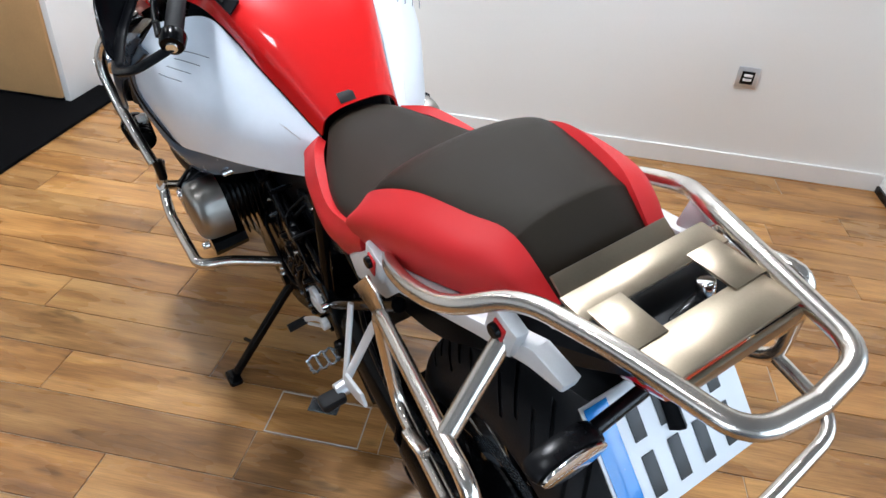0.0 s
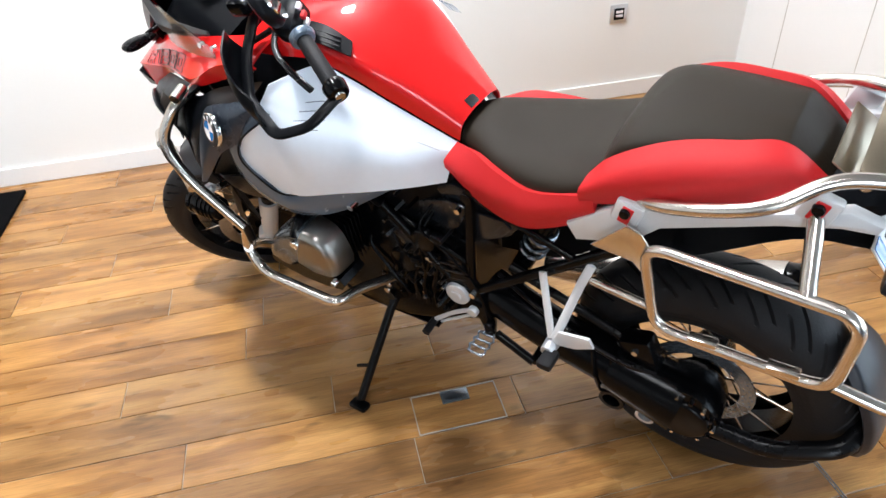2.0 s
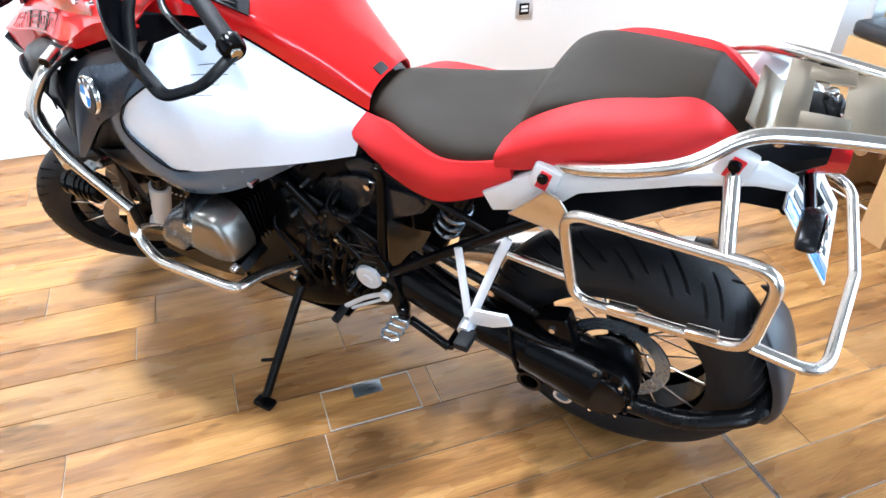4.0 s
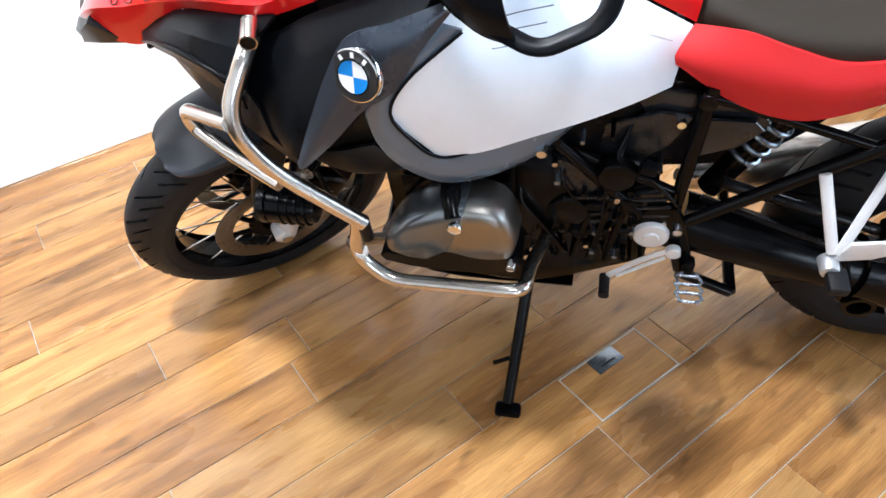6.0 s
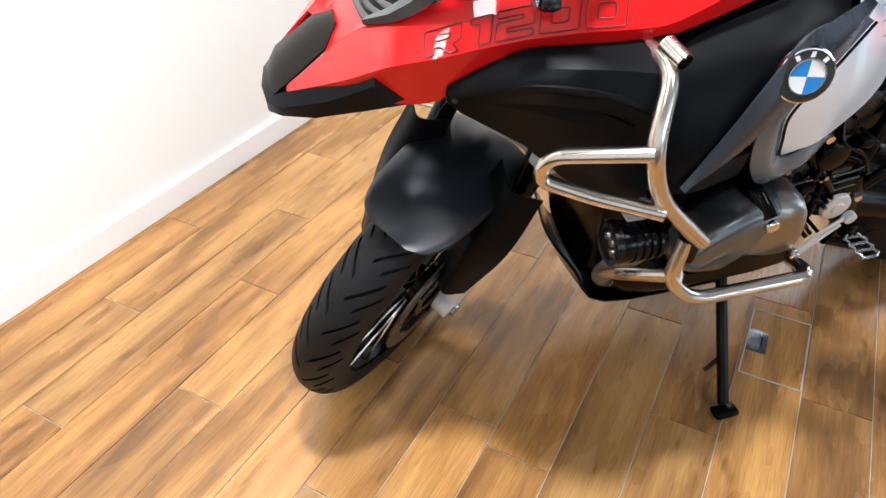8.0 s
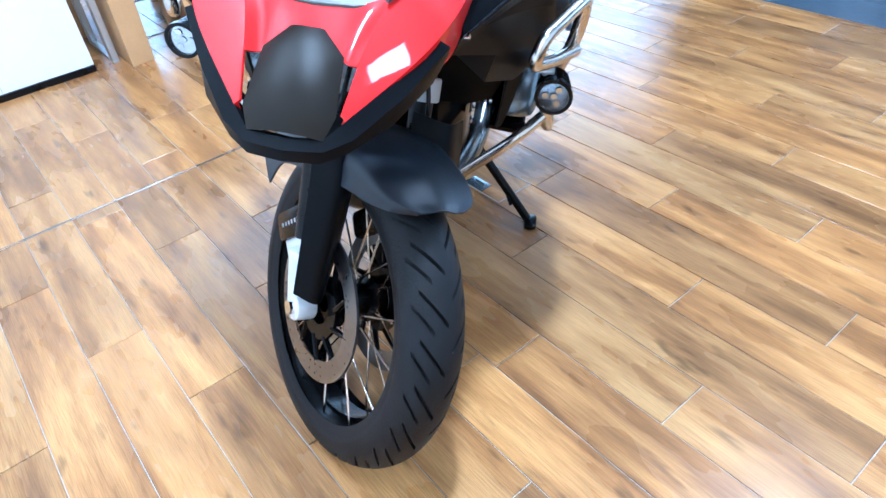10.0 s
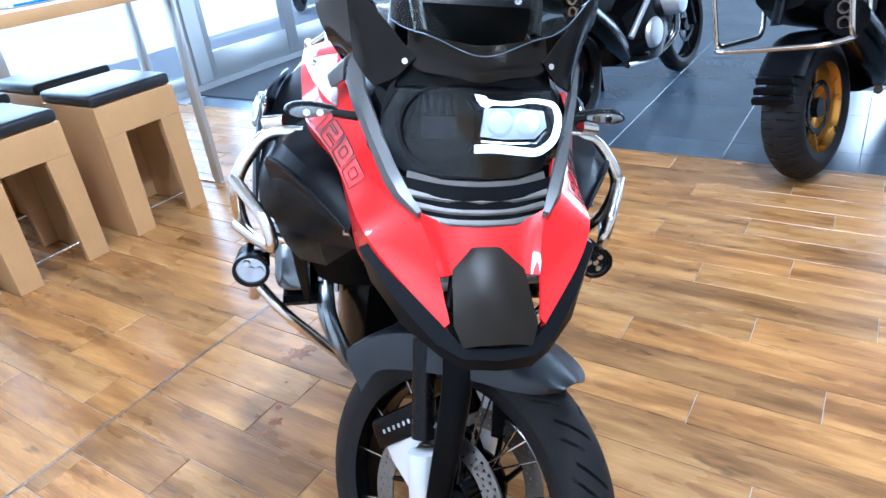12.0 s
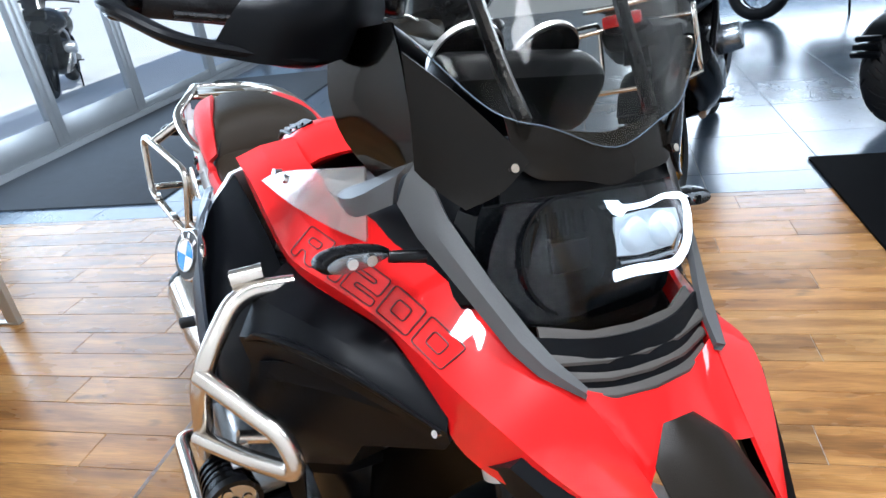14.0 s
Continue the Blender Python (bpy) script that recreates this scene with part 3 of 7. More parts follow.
def tyre_bm(radius, half, depth, grooves, slant):
    """A tyre with its carcass round and the tread grooves cut in."""
    prof = []
    for i in range(53):
        a = radians(-118 + 236 * i / 52)
        prof.append((half * math.sin(a) * (1.0 if abs(a) < 1.6 else 0.97), radius - depth + depth * math.cos(a) * (0.94 if abs(a) > 1.5 else 1.0), math.degrees(a)))
    seg = grooves * 32
    bm, rings = bmesh.new(), []
    for i in range(seg):
        t = 2 * math.pi * i / seg
        loop = []
        for x, r, a in prof:
            s = abs(a) / 62
            turn = t + slant * min(s, 1.0) * 2 * math.pi / grooves
            cut = 0.0
            if 0.10 < s < 1.0:
                phase = (grooves * t / (2 * math.pi) + (0.5 if a > 0 else 0) + 0.01) % 1.0
                phase2 = (grooves * t / (2 * math.pi) + (0.0 if a > 0 else 0.5) + 0.01) % 1.0
                if phase < 0.10 and s < 0.80 or phase2 < 0.08 and s > 0.45:
                    cut = 0.008
            loop.append(bm.verts.new((x, (r - cut) * math.cos(turn), (r - cut) * math.sin(turn))))
        rings.append(loop)
    for i in range(seg):
        a, b = rings[i], rings[(i + 1) % seg]
        for j in range(len(prof) - 1):
            bm.faces.new((a[j], a[j + 1], b[j + 1], b[j]))
    return bm


def disc_bm(r_out, r_in, half, holes):
    """A drilled brake disc: a ring of small faces, some left out."""
    bm = bmesh.new()
    seg, rows = holes * 4, 7
    for x in (-half, half):
        g = [[bm.verts.new((x, (r_in + (r_out - r_in) * j / rows) * math.cos(2 * math.pi * i / seg), (r_in + (r_out - r_in) * j / rows) * math.sin(2 * math.pi * i / seg))) for j in range(rows + 1)] for i in range(seg)]
        for i in range(seg):
            for j in range(rows):
                if (i % 4 == 1 and j in (1, 4)) or (i % 4 == 3 and j in (2, 5)):
                    continue
                bm.faces.new((g[i][j], g[(i + 1) % seg][j], g[(i + 1) % seg][j + 1], g[i][j + 1]))
    return join(bm, ring(r_out, r_out - 0.0005, half, seg))


def wheel(centre, radius, half, depth, rim_r, rim_half, spokes, grooves, slant, label, steered, rim_mat=BLACK_METAL, parent=bike, rim_label="black rim"):
    """A spoked wheel: tyre, rim with its rows of spokes, hub."""
    at = Matrix.Translation(centre)
    turn = (STEER if steered else Matrix.Identity(4)) @ at

    def placed(bm):
        bm.transform(turn)
        return bm

    w = part("wheel", placed(ring(rim_r - 0.012, rim_r - 0.020, rim_half * 0.55, 64)), rim_mat, parent, label)
    part("tyre", placed(tyre_bm(radius, half, depth, grooves, slant)), RUBBER, w, "grooved black tyre")
    h = rim_half
    part("rim", placed(turned([(-h, rim_r + 0.010), (-h - 0.003, rim_r), (-h * 0.8, rim_r - 0.004), (-h * 0.45, rim_r - 0.014), (0, rim_r - 0.018), (h * 0.45, rim_r - 0.014), (h * 0.8, rim_r - 0.004), (h + 0.003, rim_r), (h, rim_r + 0.010)], 96)), rim_mat, w, rim_label)
    part("hub", placed(turned([(-0.060, 0.018), (-0.060, 0.045), (-0.035, 0.050), (-0.025, 0.034), (0.025, 0.034), (0.035, 0.050), (0.060, 0.045), (0.060, 0.018)], 40)), BLACK_METAL, w)
    for i in range(spokes):
        a = 2 * math.pi * i / spokes
        s = 1 if i % 2 else -1
        b = a + (0.34 if i % 4 < 2 else -0.34)
        line = between((s * 0.034, 0.046 * math.cos(b), 0.046 * math.sin(b)), (s * h * 0.86, (rim_r - 0.003) * math.cos(a), (rim_r - 0.003) * math.sin(a)), 0.0022, seg=6)
        part("spoke", placed(line), STEEL, w)
    return w, placed


front, in_front = wheel((0, AXLE_F, R_F), R_F, 0.060, 0.062, 0.248, 0.040, 28, 24, 1.0, "black spoked front wheel turned to one side", True)
for s in (LEFT, RIGHT):
    part("brake_disc", in_front(moved(disc_bm(0.153, 0.112, 0.0024, 36), s * 0.072, 0, 0)), DISC_STEEL, front, "drilled steel brake disc")
    part("disc_carrier", in_front(moved(ring(0.070, 0.040, 0.004, 48), s * 0.068, 0, 0)), BLACK_METAL, front)
    for k in range(10):
        a = k * math.pi / 5
        part("carrier_arm", in_front(between((s * 0.068, 0.066 * math.cos(a), 0.066 * math.sin(a)), (s * 0.070, 0.116 * math.cos(a + 0.25), 0.116 * math.sin(a + 0.25)), 0.007, 0.005, 8)), BLACK_METAL, front)
rear, in_rear = wheel((0, AXLE_R, R_R), R_R, 0.085, 0.085, 0.222, 0.062, 28, 22, 1.1, "black spoked rear wheel with wide tyre", False)
part("brake_disc", in_rear(moved(disc_bm(0.122, 0.090, 0.0025, 34), -0.060, 0, 0)), GUNMETAL, rear)

# --- front fork, mudguard and brakes: all turned with the bars ---
XF = BIKE @ STEER
fork = part("fork", join(between((-0.105, 0.50, 0.80), (0.105, 0.50, 0.80), 0.022, bevel=0.004), box((0.27, 0.07, 0.035), (0, 0.475, 0.835), 0.010, (-25, 0, 0))), BLACK_METAL, bike, "black fork with pale lower legs")
for s in (LEFT, RIGHT):
    x = s * 0.105
    foot, top = Vector((x, AXLE_F - 0.010, R_F)), Vector((x, AXLE_F - 0.235, 0.835))
    way = (top - foot).normalized()
    part("stanchion", between(foot + way * 0.13, top, 0.0225, 0.0225, 24), BLACK_SATIN, fork)
    part("lower_leg", join(between(foot - way * 0.012, foot + way * (0.185 if s == LEFT else 0.105), 0.024, 0.031, 24, 0.004), between((x - 0.020, AXLE_F, R_F), (x + 0.020, AXLE_F, R_F), 0.027, bevel=0.004)), WHITE_METAL, fork, "pale silver lower leg")
    part("axle_cap", between((x + s * 0.019, AXLE_F, R_F), (x + s * 0.030, AXLE_F, R_F), 0.014, seg=6), CHROME, fork)
    arm = [(AXLE_F + 0.010, R_F - 0.018), (AXLE_F + 0.018, R_F + 0.010), (AXLE_F - 0.075, R_F + 0.075), (AXLE_F - 0.050, R_F + 0.150), (AXLE_F - 0.080, R_F + 0.165), (AXLE_F - 0.140, R_F + 0.050), (AXLE_F - 0.110, R_F + 0.030)]
    part("caliper_bracket", mirrored(side_plate(arm, 0.104, 0.014), s), BLACK_METAL if s == LEFT else WHITE_METAL, fork)
    cal = part("caliper", box((0.058, 0.062, 0.140), (s * 0.084, AXLE_F - 0.122, R_F + 0.104), 0.014, (-38, 0, 0)), BLACK_METAL, fork, "black four-piston brake caliper")
    for i in range(6):
        part("marking", box((0.0015, 0.008, 0.0055), (s * 0.1136, AXLE_F - 0.122 + 0.0085 * (i - 2.5), R_F + 0.104 + 0.0109 * (i - 2.5)), 0.0005, (-38, 0, 0)), ALUMINIUM, cal)
    part("brake_hose", tube(spline([(s * 0.085, AXLE_F - 0.13, R_F + 0.165), (s * 0.10, AXLE_F - 0.10, R_F + 0.25), (s * 0.09, AXLE_F - 0.13, R_F + 0.38), (s * 0.06, AXLE_F - 0.20, R_F + 0.50)], 8), 0.0045, 8), BLACK_SATIN, fork)
    wide = 1.9 if s == LEFT else 1.5
    low, out = (0.440, 0.030) if s == LEFT else (0.372, 0.034)
    guard = patch([[(x - s * 0.028 * wide, AXLE_F - 0.005, low), (x - s * 0.005, AXLE_F + 0.036, low - 0.005), (x + s * out, AXLE_F + 0.008, low)],
                   [(x - s * 0.032 * wide, AXLE_F - 0.055, 0.58), (x - s * 0.002, AXLE_F - 0.008, 0.58), (x + s * 0.030 * wide, AXLE_F - 0.04, 0.58)],
                   [(x - s * 0.028 * wide, AXLE_F - 0.115, 0.70), (x + s * 0.0, AXLE_F - 0.072, 0.705), (x + s * 0.028 * wide, AXLE_F - 0.10, 0.70)]], 5, 5, 0.003)
    part("fork_clamp", join(between((x, AXLE_F - 0.172, 0.690), (x, AXLE_F - 0.192, 0.732), 0.034, 0.034, 24, 0.004), box((0.06, 0.05, 0.04), (x - s * 0.035, AXLE_F - 0.178, 0.722), 0.010, (-25, 0, 0))), WHITE_METAL, fork, "pale cast fork bridge clamp")
    part("fork_guard", guard, BLACK_PLASTIC, fork, "black plastic fork guard")
part("fork_bridge", patch([[(-0.09, AXLE_F - 0.160, 0.722), (0, AXLE_F - 0.120, 0.745), (0.09, AXLE_F - 0.160, 0.722)], [(-0.09, AXLE_F - 0.215, 0.745), (0, AXLE_F - 0.200, 0.772), (0.09, AXLE_F - 0.215, 0.745)]], 3, 4, 0.016), WHITE_METAL, fork, "pale cast fork bridge")
rows = []
for a, w, drop, flare in ((70, 0.045, 0.012, 1.0), (73, 0.074, 0.030, 1.0), (79, 0.091, 0.052, 1.02), (88, 0.097, 0.068, 1.06), (100, 0.100, 0.078, 1.12), (115, 0.100, 0.078, 1.22), (130, 0.092, 0.066, 1.36), (140, 0.080, 0.056, 1.55), (150, 0.060, 0.050, 2.15)):
    c, s_ = math.cos(radians(a)), math.sin(radians(a))
    line = []
    for k, d in ((-1, drop * 0.38), (-0.93, drop * 0.18), (-0.55, 0.004), (0, -0.004), (0.55, 0.004), (0.93, drop * 0.35), (1, drop * flare)):
        r = R_F + 0.030 - d
        line.append((k * w * (flare if k > 0.6 else 1), AXLE_F + r * c, R_F + r * s_))
    rows.append(line)
part("front_mudguard", patch(rows, 4, 3, 0.004), NIGHT_PLASTIC, bike, "satin black front mudguard")

# --- handlebar ---
XF = BIKE @ BAR_STEER
bar_line = [(0.425, 0.113, 1.158), (0.310, 0.165, 1.178), (0.21, 0.255, 1.205), (0.09, 0.285, 1.180), (-0.09, 0.285, 1.180), (-0.21, 0.255, 1.205), (-0.310, 0.165, 1.178), (-0.425, 0.113, 1.158)]
handlebar = part("handlebar", tube(rounded(bar_line, 0.05), 0.0145, 14), BLACK_SATIN, bike, "black tubular handlebar")
part("top_clamp", box((0.20, 0.075, 0.035), (0, 0.290, 1.148), 0.010), BLACK_METAL, handlebar)
for s in (LEFT, RIGHT):
    inner, outer = Vector((s * 0.308, 0.168, 1.180)), Vector((s * 0.420, 0.115, 1.158))
    d = (outer - inner).normalized()
    part("grip", between(inner, outer, 0.0155, 0.0165, 20, 0.003), SOFT_RUBBER, handlebar, "ribbed rubber grip")
    part("collar", between(inner - d * 0.012, inner + d * 0.004, 0.027, 0.024, 20, 0.004), GREY_PAINT, handlebar)
    part("bar_end", between(outer, outer + d * 0.030, 0.024, 0.021, 24, 0.005), BLACK_METAL, handlebar)
    part("bar_end_bolt", between(outer + d * 0.0302, outer + d * 0.034, 0.011, 0.010, 20), CHROME, handlebar, "bright bolt in the bar end")
    ctl = part("switchgear", box((0.075, 0.050, 0.058), tuple(inner - d * 0.055), 0.014, (0, s * 14, s * 22)), BLACK_PLASTIC, handlebar, "black switch housing")
    for i, (a, b) in enumerate(((-0.018, 0.010), (0.004, 0.012), (0.020, -0.006), (-0.010, -0.014))):
        q = inner - d * (0.055 + a)
        part("button", box((0.016, 0.010, 0.012), (q.x, q.y - 0.026, q.z + b + 0.012), 0.003, (0, s * 14, s * 22)), SEAT_RED if i == 0 else ALUMINIUM, ctl)
    lever = [inner - d * 0.05 + Vector((0, 0.035, 0)), inner + Vector((s * 0.005, 0.060, -0.004)), inner + d * 0.06 + Vector((0, 0.060, -0.006)), outer + Vector((-s * 0.005, 0.045, -0.008))]
    part("lever", tube(spline(lever, 5), 0.007, 10, flat=0.6, up=(0, 0, 1)), BLACK_SATIN, handlebar)
    part("reservoir", box((0.055, 0.045, 0.035), (s * 0.225, 0.275, 1.232), 0.008, (0, 0, s * 18)), BLACK_METAL, handlebar)
    guard = [(s * 0.440, 0.108, 1.148), (s * 0.492, 0.165, 1.138), (s * 0.480, 0.238, 1.120), (s * 0.385, 0.298, 1.130), (s * 0.30, 0.296, 1.165), (s * 0.225, 0.268, 1.198)]
    part("handguard_bar", tube(rounded(guard, 0.022), 0.0125, 12, flat=0.55, up=(0, 0, 1)), BLACK_PLASTIC, handlebar)
    shield = [[(s * 0.462, 0.255, 1.116), (s * 0.420, 0.290, 1.120), (s * 0.360, 0.310, 1.138), (s * 0.28, 0.303, 1.166)],
              [(s * 0.455, 0.264, 1.150), (s * 0.415, 0.300, 1.162), (s * 0.355, 0.320, 1.182), (s * 0.285, 0.314, 1.204)],
              [(s * 0.438, 0.264, 1.176), (s * 0.400, 0.297, 1.196), (s * 0.350, 0.314, 1.220), (s * 0.295, 0.309, 1.232)]]
    part("handguard", patch(shield, 5, 5, 0.004), BLACK_PLASTIC, handlebar, "black plastic handguard")
    part("mirror_stalk", tube(spline([(s * 0.230, 0.240, 1.205), (s * 0.240, 0.225, 1.250), (s * 0.275, 0.215, 1.272), (s * 0.305, 0.212, 1.278)], 6), 0.0065, 10), BLACK_SATIN, handlebar)
    oval = [(0.068 * math.cos(t) * (1 + 0.15 * math.cos(t)), 0.048 * math.sin(t)) for t in (2 * math.pi * k / 28 for k in range(28))]
    back = slab(oval, 0.026, 0.010)
    back.transform(pose(s * 0.335, 0.205, 1.290, 74, 0, s * -24) @ pose(0, 0, 0, 0, 0, 20 if s > 0 else 160))
    mir = part("mirror", back, BLACK_PLASTIC, handlebar, "black oval mirror with pale glass")
    face = slab([(0.93 * a, 0.91 * b) for a, b in oval], 0.003, 0.0)
    face.transform(pose(s * 0.335, 0.205, 1.290, 74, 0, s * -24) @ pose(0, 0, 0.0262, 0, 0, 20 if s > 0 else 160))
    part("mirror_glass", face, MIRROR_GLASS, mir)
    part("cable", tube(spline([(s * 0.26, 0.24, 1.18), (s * 0.24, 0.33, 1.13), (s * 0.17, 0.37, 1.02), (s * 0.09, 0.35, 0.97)], 7), 0.006, 8), BLACK_SATIN, handlebar)

XF = BIKE
# --- tank and body panels ---


def across(half):
    """A row of points from one side over the middle to the other."""
    return [(-x, y, z) for x, y, z in half] + [(x, y, z) for x, y, z in half[::-1] if x > 1e-6]


tank_rows = [
    [(0.084, -0.228, 0.848), (0.074, -0.232, 0.878), (0.045, -0.236, 0.894), (0, -0.238, 0.898)],
    [(0.108, -0.150, 0.903), (0.098, -0.155, 0.945), (0.060, -0.160, 0.962), (0, -0.162, 0.968)],
    [(0.130, -0.090, 0.950), (0.122, -0.092, 0.996), (0.078, -0.095, 1.016), (0, -0.096, 1.022)],
    [(0.150, -0.020, 1.000), (0.145, -0.020, 1.040), (0.092, -0.020, 1.062), (0, -0.020, 1.068)],
    [(0.172, 0.050, 1.035), (0.158, 0.055, 1.072), (0.098, 0.060, 1.092), (0, 0.060, 1.098)],
    [(0.190, 0.120, 1.040), (0.168, 0.130, 1.074), (0.100, 0.135, 1.096), (0, 0.135, 1.104)],
    [(0.190, 0.200, 1.035), (0.165, 0.215, 1.062), (0.100, 0.225, 1.075), (0, 0.230, 1.080)],
]
tank = part("tank_cover", patch([across(r) for r in tank_rows], 5, 4, 0.005), RED_PAINT, bike, "glossy red tank cover")
part("filler_cap", moved(between((0, 0, 0), (0, 0, 0.010), 0.062, 0.056, 40, 0.003), 0, 0.115, 1.101, -4, 0, 0), ALUMINIUM, tank, "brushed round filler cap")
part("filler_ring", moved(between((0, 0, 0), (0, 0, 0.0055), 0.040, 0.038, 40, 0.002), 0, 0.115, 1.1115, -4, 0, 0), BLACK_SATIN, tank)
part("filler_lid", moved(between((0, 0, 0), (0, 0, 0.005), 0.032, 0.030, 40, 0.002), 0, 0.115, 1.1172, -4, 0, 0), ALUMINIUM, tank)
for i in range(6):
    a = i * math.pi / 3
    part("cap_bolt", between((0.050 * math.cos(a), 0.115 + 0.050 * math.sin(a), 1.110), (0.050 * math.cos(a), 0.115 + 0.050 * math.sin(a), 1.1155), 0.0045, seg=10), CHROME, tank)
part("sticker", box((0.032, 0.022, 0.0012), (-0.020, -0.226, 0.9085), 0.0004, (41, 0, 0)), BLACK_MARK, tank, "small black sticker")
for s in (LEFT, RIGHT):
    vent = [[(0.146, -0.040, 1.043), (0.158, 0.020, 1.066), (0.166, 0.090, 1.075)], [(0.120, -0.028, 1.060), (0.122, 0.030, 1.087), (0.128, 0.095, 1.096)]]
    part("vent", mirrored(patch(vent, 3, 4, 0.004), s), BLACK_PLASTIC, tank, "black slotted vent")
    for i in range(3):
        part("vent_slat", mirrored(tube([(0.147 - 0.008 * i, -0.018 + 0.004 * i, 1.060 + 0.005 * i), (0.160 - 0.009 * i, 0.080 + 0.004 * i, 1.080 + 0.005 * i)], 0.0022, 6), s), BLACK_SATIN, tank)

silver = [
    [(0.086, -0.224, 0.845), (0.110, -0.150, 0.899), (0.132, -0.090, 0.946), (0.153, -0.020, 0.996), (0.182, 0.030, 1.030), (0.266, 0.086, 1.022)],
    [(0.098, -0.226, 0.825), (0.140, -0.150, 0.868), (0.178, -0.085, 0.905), (0.222, -0.010, 0.948), (0.272, 0.060, 0.968), (0.313, 0.114, 0.962)],
    [(0.112, -0.214, 0.795), (0.165, -0.150, 0.822), (0.215, -0.080, 0.845), (0.268, 0.000, 0.868), (0.308, 0.080, 0.880), (0.331, 0.181, 0.866)],
    [(0.127, -0.207, 0.762), (0.176, -0.150, 0.766), (0.224, -0.080, 0.768), (0.268, 0.000, 0.768), (0.296, 0.065, 0.762), (0.304, 0.131, 0.753)],
]
both("side_panel", lambda: patch(silver, 5, 5, 0.006), SILVER_PAINT, "satin silver tank side panel")
scoop_shade = [[(0.113, -0.196, 0.838), (0.132, -0.160, 0.861), (0.150, -0.130, 0.868)], [(0.118, -0.190, 0.828), (0.140, -0.155, 0.842), (0.156, -0.126, 0.850)]]
for s in (LEFT, RIGHT):
    for i in range(4):
        z = 0.975 - 0.012 * i
        line = [(0.206 + 0.020 * i, -0.035 + 0.006 * i, z), (0.226 + 0.020 * i, 0.000 + 0.006 * i, z + 0.004), (0.240 + 0.018 * i, 0.024 + 0.006 * i, z + 0.004)]
        part("side_marking", mirrored(tube(spline(line, 4), 0.0009, 6), s), GREY_PAINT, bike, "thin grey line marking")
trim_in = [(0.298, 0.076, 0.972), (0.331, 0.146, 0.922), (0.334, 0.179, 0.866), (0.325, 0.164, 0.814), (0.305, 0.129, 0.758), (0.288, 0.066, 0.764), (0.254, 0.000, 0.768), (0.206, -0.060, 0.766), (0.172, -0.100, 0.768)]
trim_mid = [(0.304, 0.094, 0.982), (0.339, 0.172, 0.918), (0.341, 0.197, 0.858), (0.332, 0.180, 0.790), (0.313, 0.134, 0.728), (0.296, 0.066, 0.722), (0.258, 0.000, 0.730), (0.206, -0.058, 0.745), (0.170, -0.098, 0.755)]
trim_out = [(0.304, 0.112, 0.990), (0.332, 0.198, 0.912), (0.335, 0.216, 0.838), (0.326, 0.194, 0.760), (0.300, 0.134, 0.694), (0.278, 0.060, 0.693), (0.244, -0.006, 0.708), (0.196, -0.056, 0.724), (0.164, -0.096, 0.742)]
for s in (LEFT, RIGHT):
    tr = part("lower_trim", mirrored(patch([trim_in, trim_mid, trim_out], 4, 5, 0.005), s), GREY_PAINT, bike, "dark blue-grey lower trim")
    # raised black tube stands for the shade between panel and trim
    part("gap_shade_line", mirrored(tube(spline([(x + 0.004, y, z) for x, y, z in trim_in], 5), 0.0022, 8), s), BLACK_PLASTIC, tr, "black tube drawn for the shaded gap along the panel")
    part("bolt", mirrored(between((0.222, -0.018, 0.722), (0.252, -0.018, 0.720), 0.009, 0.008, 16), s), CHROME, tr)

shroud = [
    [(0.262, 0.105, 1.024), (0.262, 0.200, 0.998), (0.262, 0.290, 0.968), (0.262, 0.360, 0.936), (0.245, 0.425, 0.925)],
    [(0.312, 0.135, 0.975), (0.322, 0.210, 0.955), (0.318, 0.290, 0.925), (0.312, 0.360, 0.895), (0.285, 0.425, 0.880)],
    [(0.336, 0.180, 0.900), (0.348, 0.240, 0.880), (0.352, 0.300, 0.850), (0.345, 0.350, 0.825), (0.300, 0.415, 0.815)],
    [(0.338, 0.235, 0.860), (0.350, 0.270, 0.835), (0.356, 0.310, 0.800), (0.345, 0.345, 0.775), (0.300, 0.395, 0.760)],
]
both("shroud", lambda: patch(shroud, 4, 4, 0.005), BLACK_PLASTIC, "black radiator shroud")
blade_up = [(0.296, 0.100, 1.008), (0.320, 0.160, 0.996), (0.340, 0.212, 0.988), (0.352, 0.246, 0.945), (0.360, 0.288, 0.868), (0.361, 0.334, 0.778)]
blade_low = [(0.300, 0.088, 0.998), (0.327, 0.128, 0.956), (0.338, 0.165, 0.905), (0.354, 0.212, 0.880), (0.362, 0.262, 0.828), (0.361, 0.322, 0.770)]
blade = [blade_up, [(0.5 * (a[0] + b[0]) + 0.007, 0.5 * (a[1] + b[1]), 0.5 * (a[2] + b[2])) for a, b in zip(blade_up, blade_low)], blade_low]
both("shroud_blade", lambda: patch(blade, 4, 4, 0.005), BLADE_GREY, "dark blue-grey blade below the badge")
cheek = [[(0.336, 0.205, 0.890), (0.342, 0.250, 0.846), (0.345, 0.300, 0.790)], [(0.322, 0.225, 0.830), (0.322, 0.262, 0.800), (0.325, 0.290, 0.775)], [(0.318, 0.200, 0.755), (0.312, 0.240, 0.752), (0.312, 0.280, 0.755)]]
# slightly proud grey patch that paints the shade of a panel hollow
both("scoop_shade", lambda: patch([[(x + 0.004, y, z) for x, y, z in r] for r in scoop_shade], 3, 4, 0.002), ALUMINIUM, "grey patch painting the shade of a hollow in the silver panel")
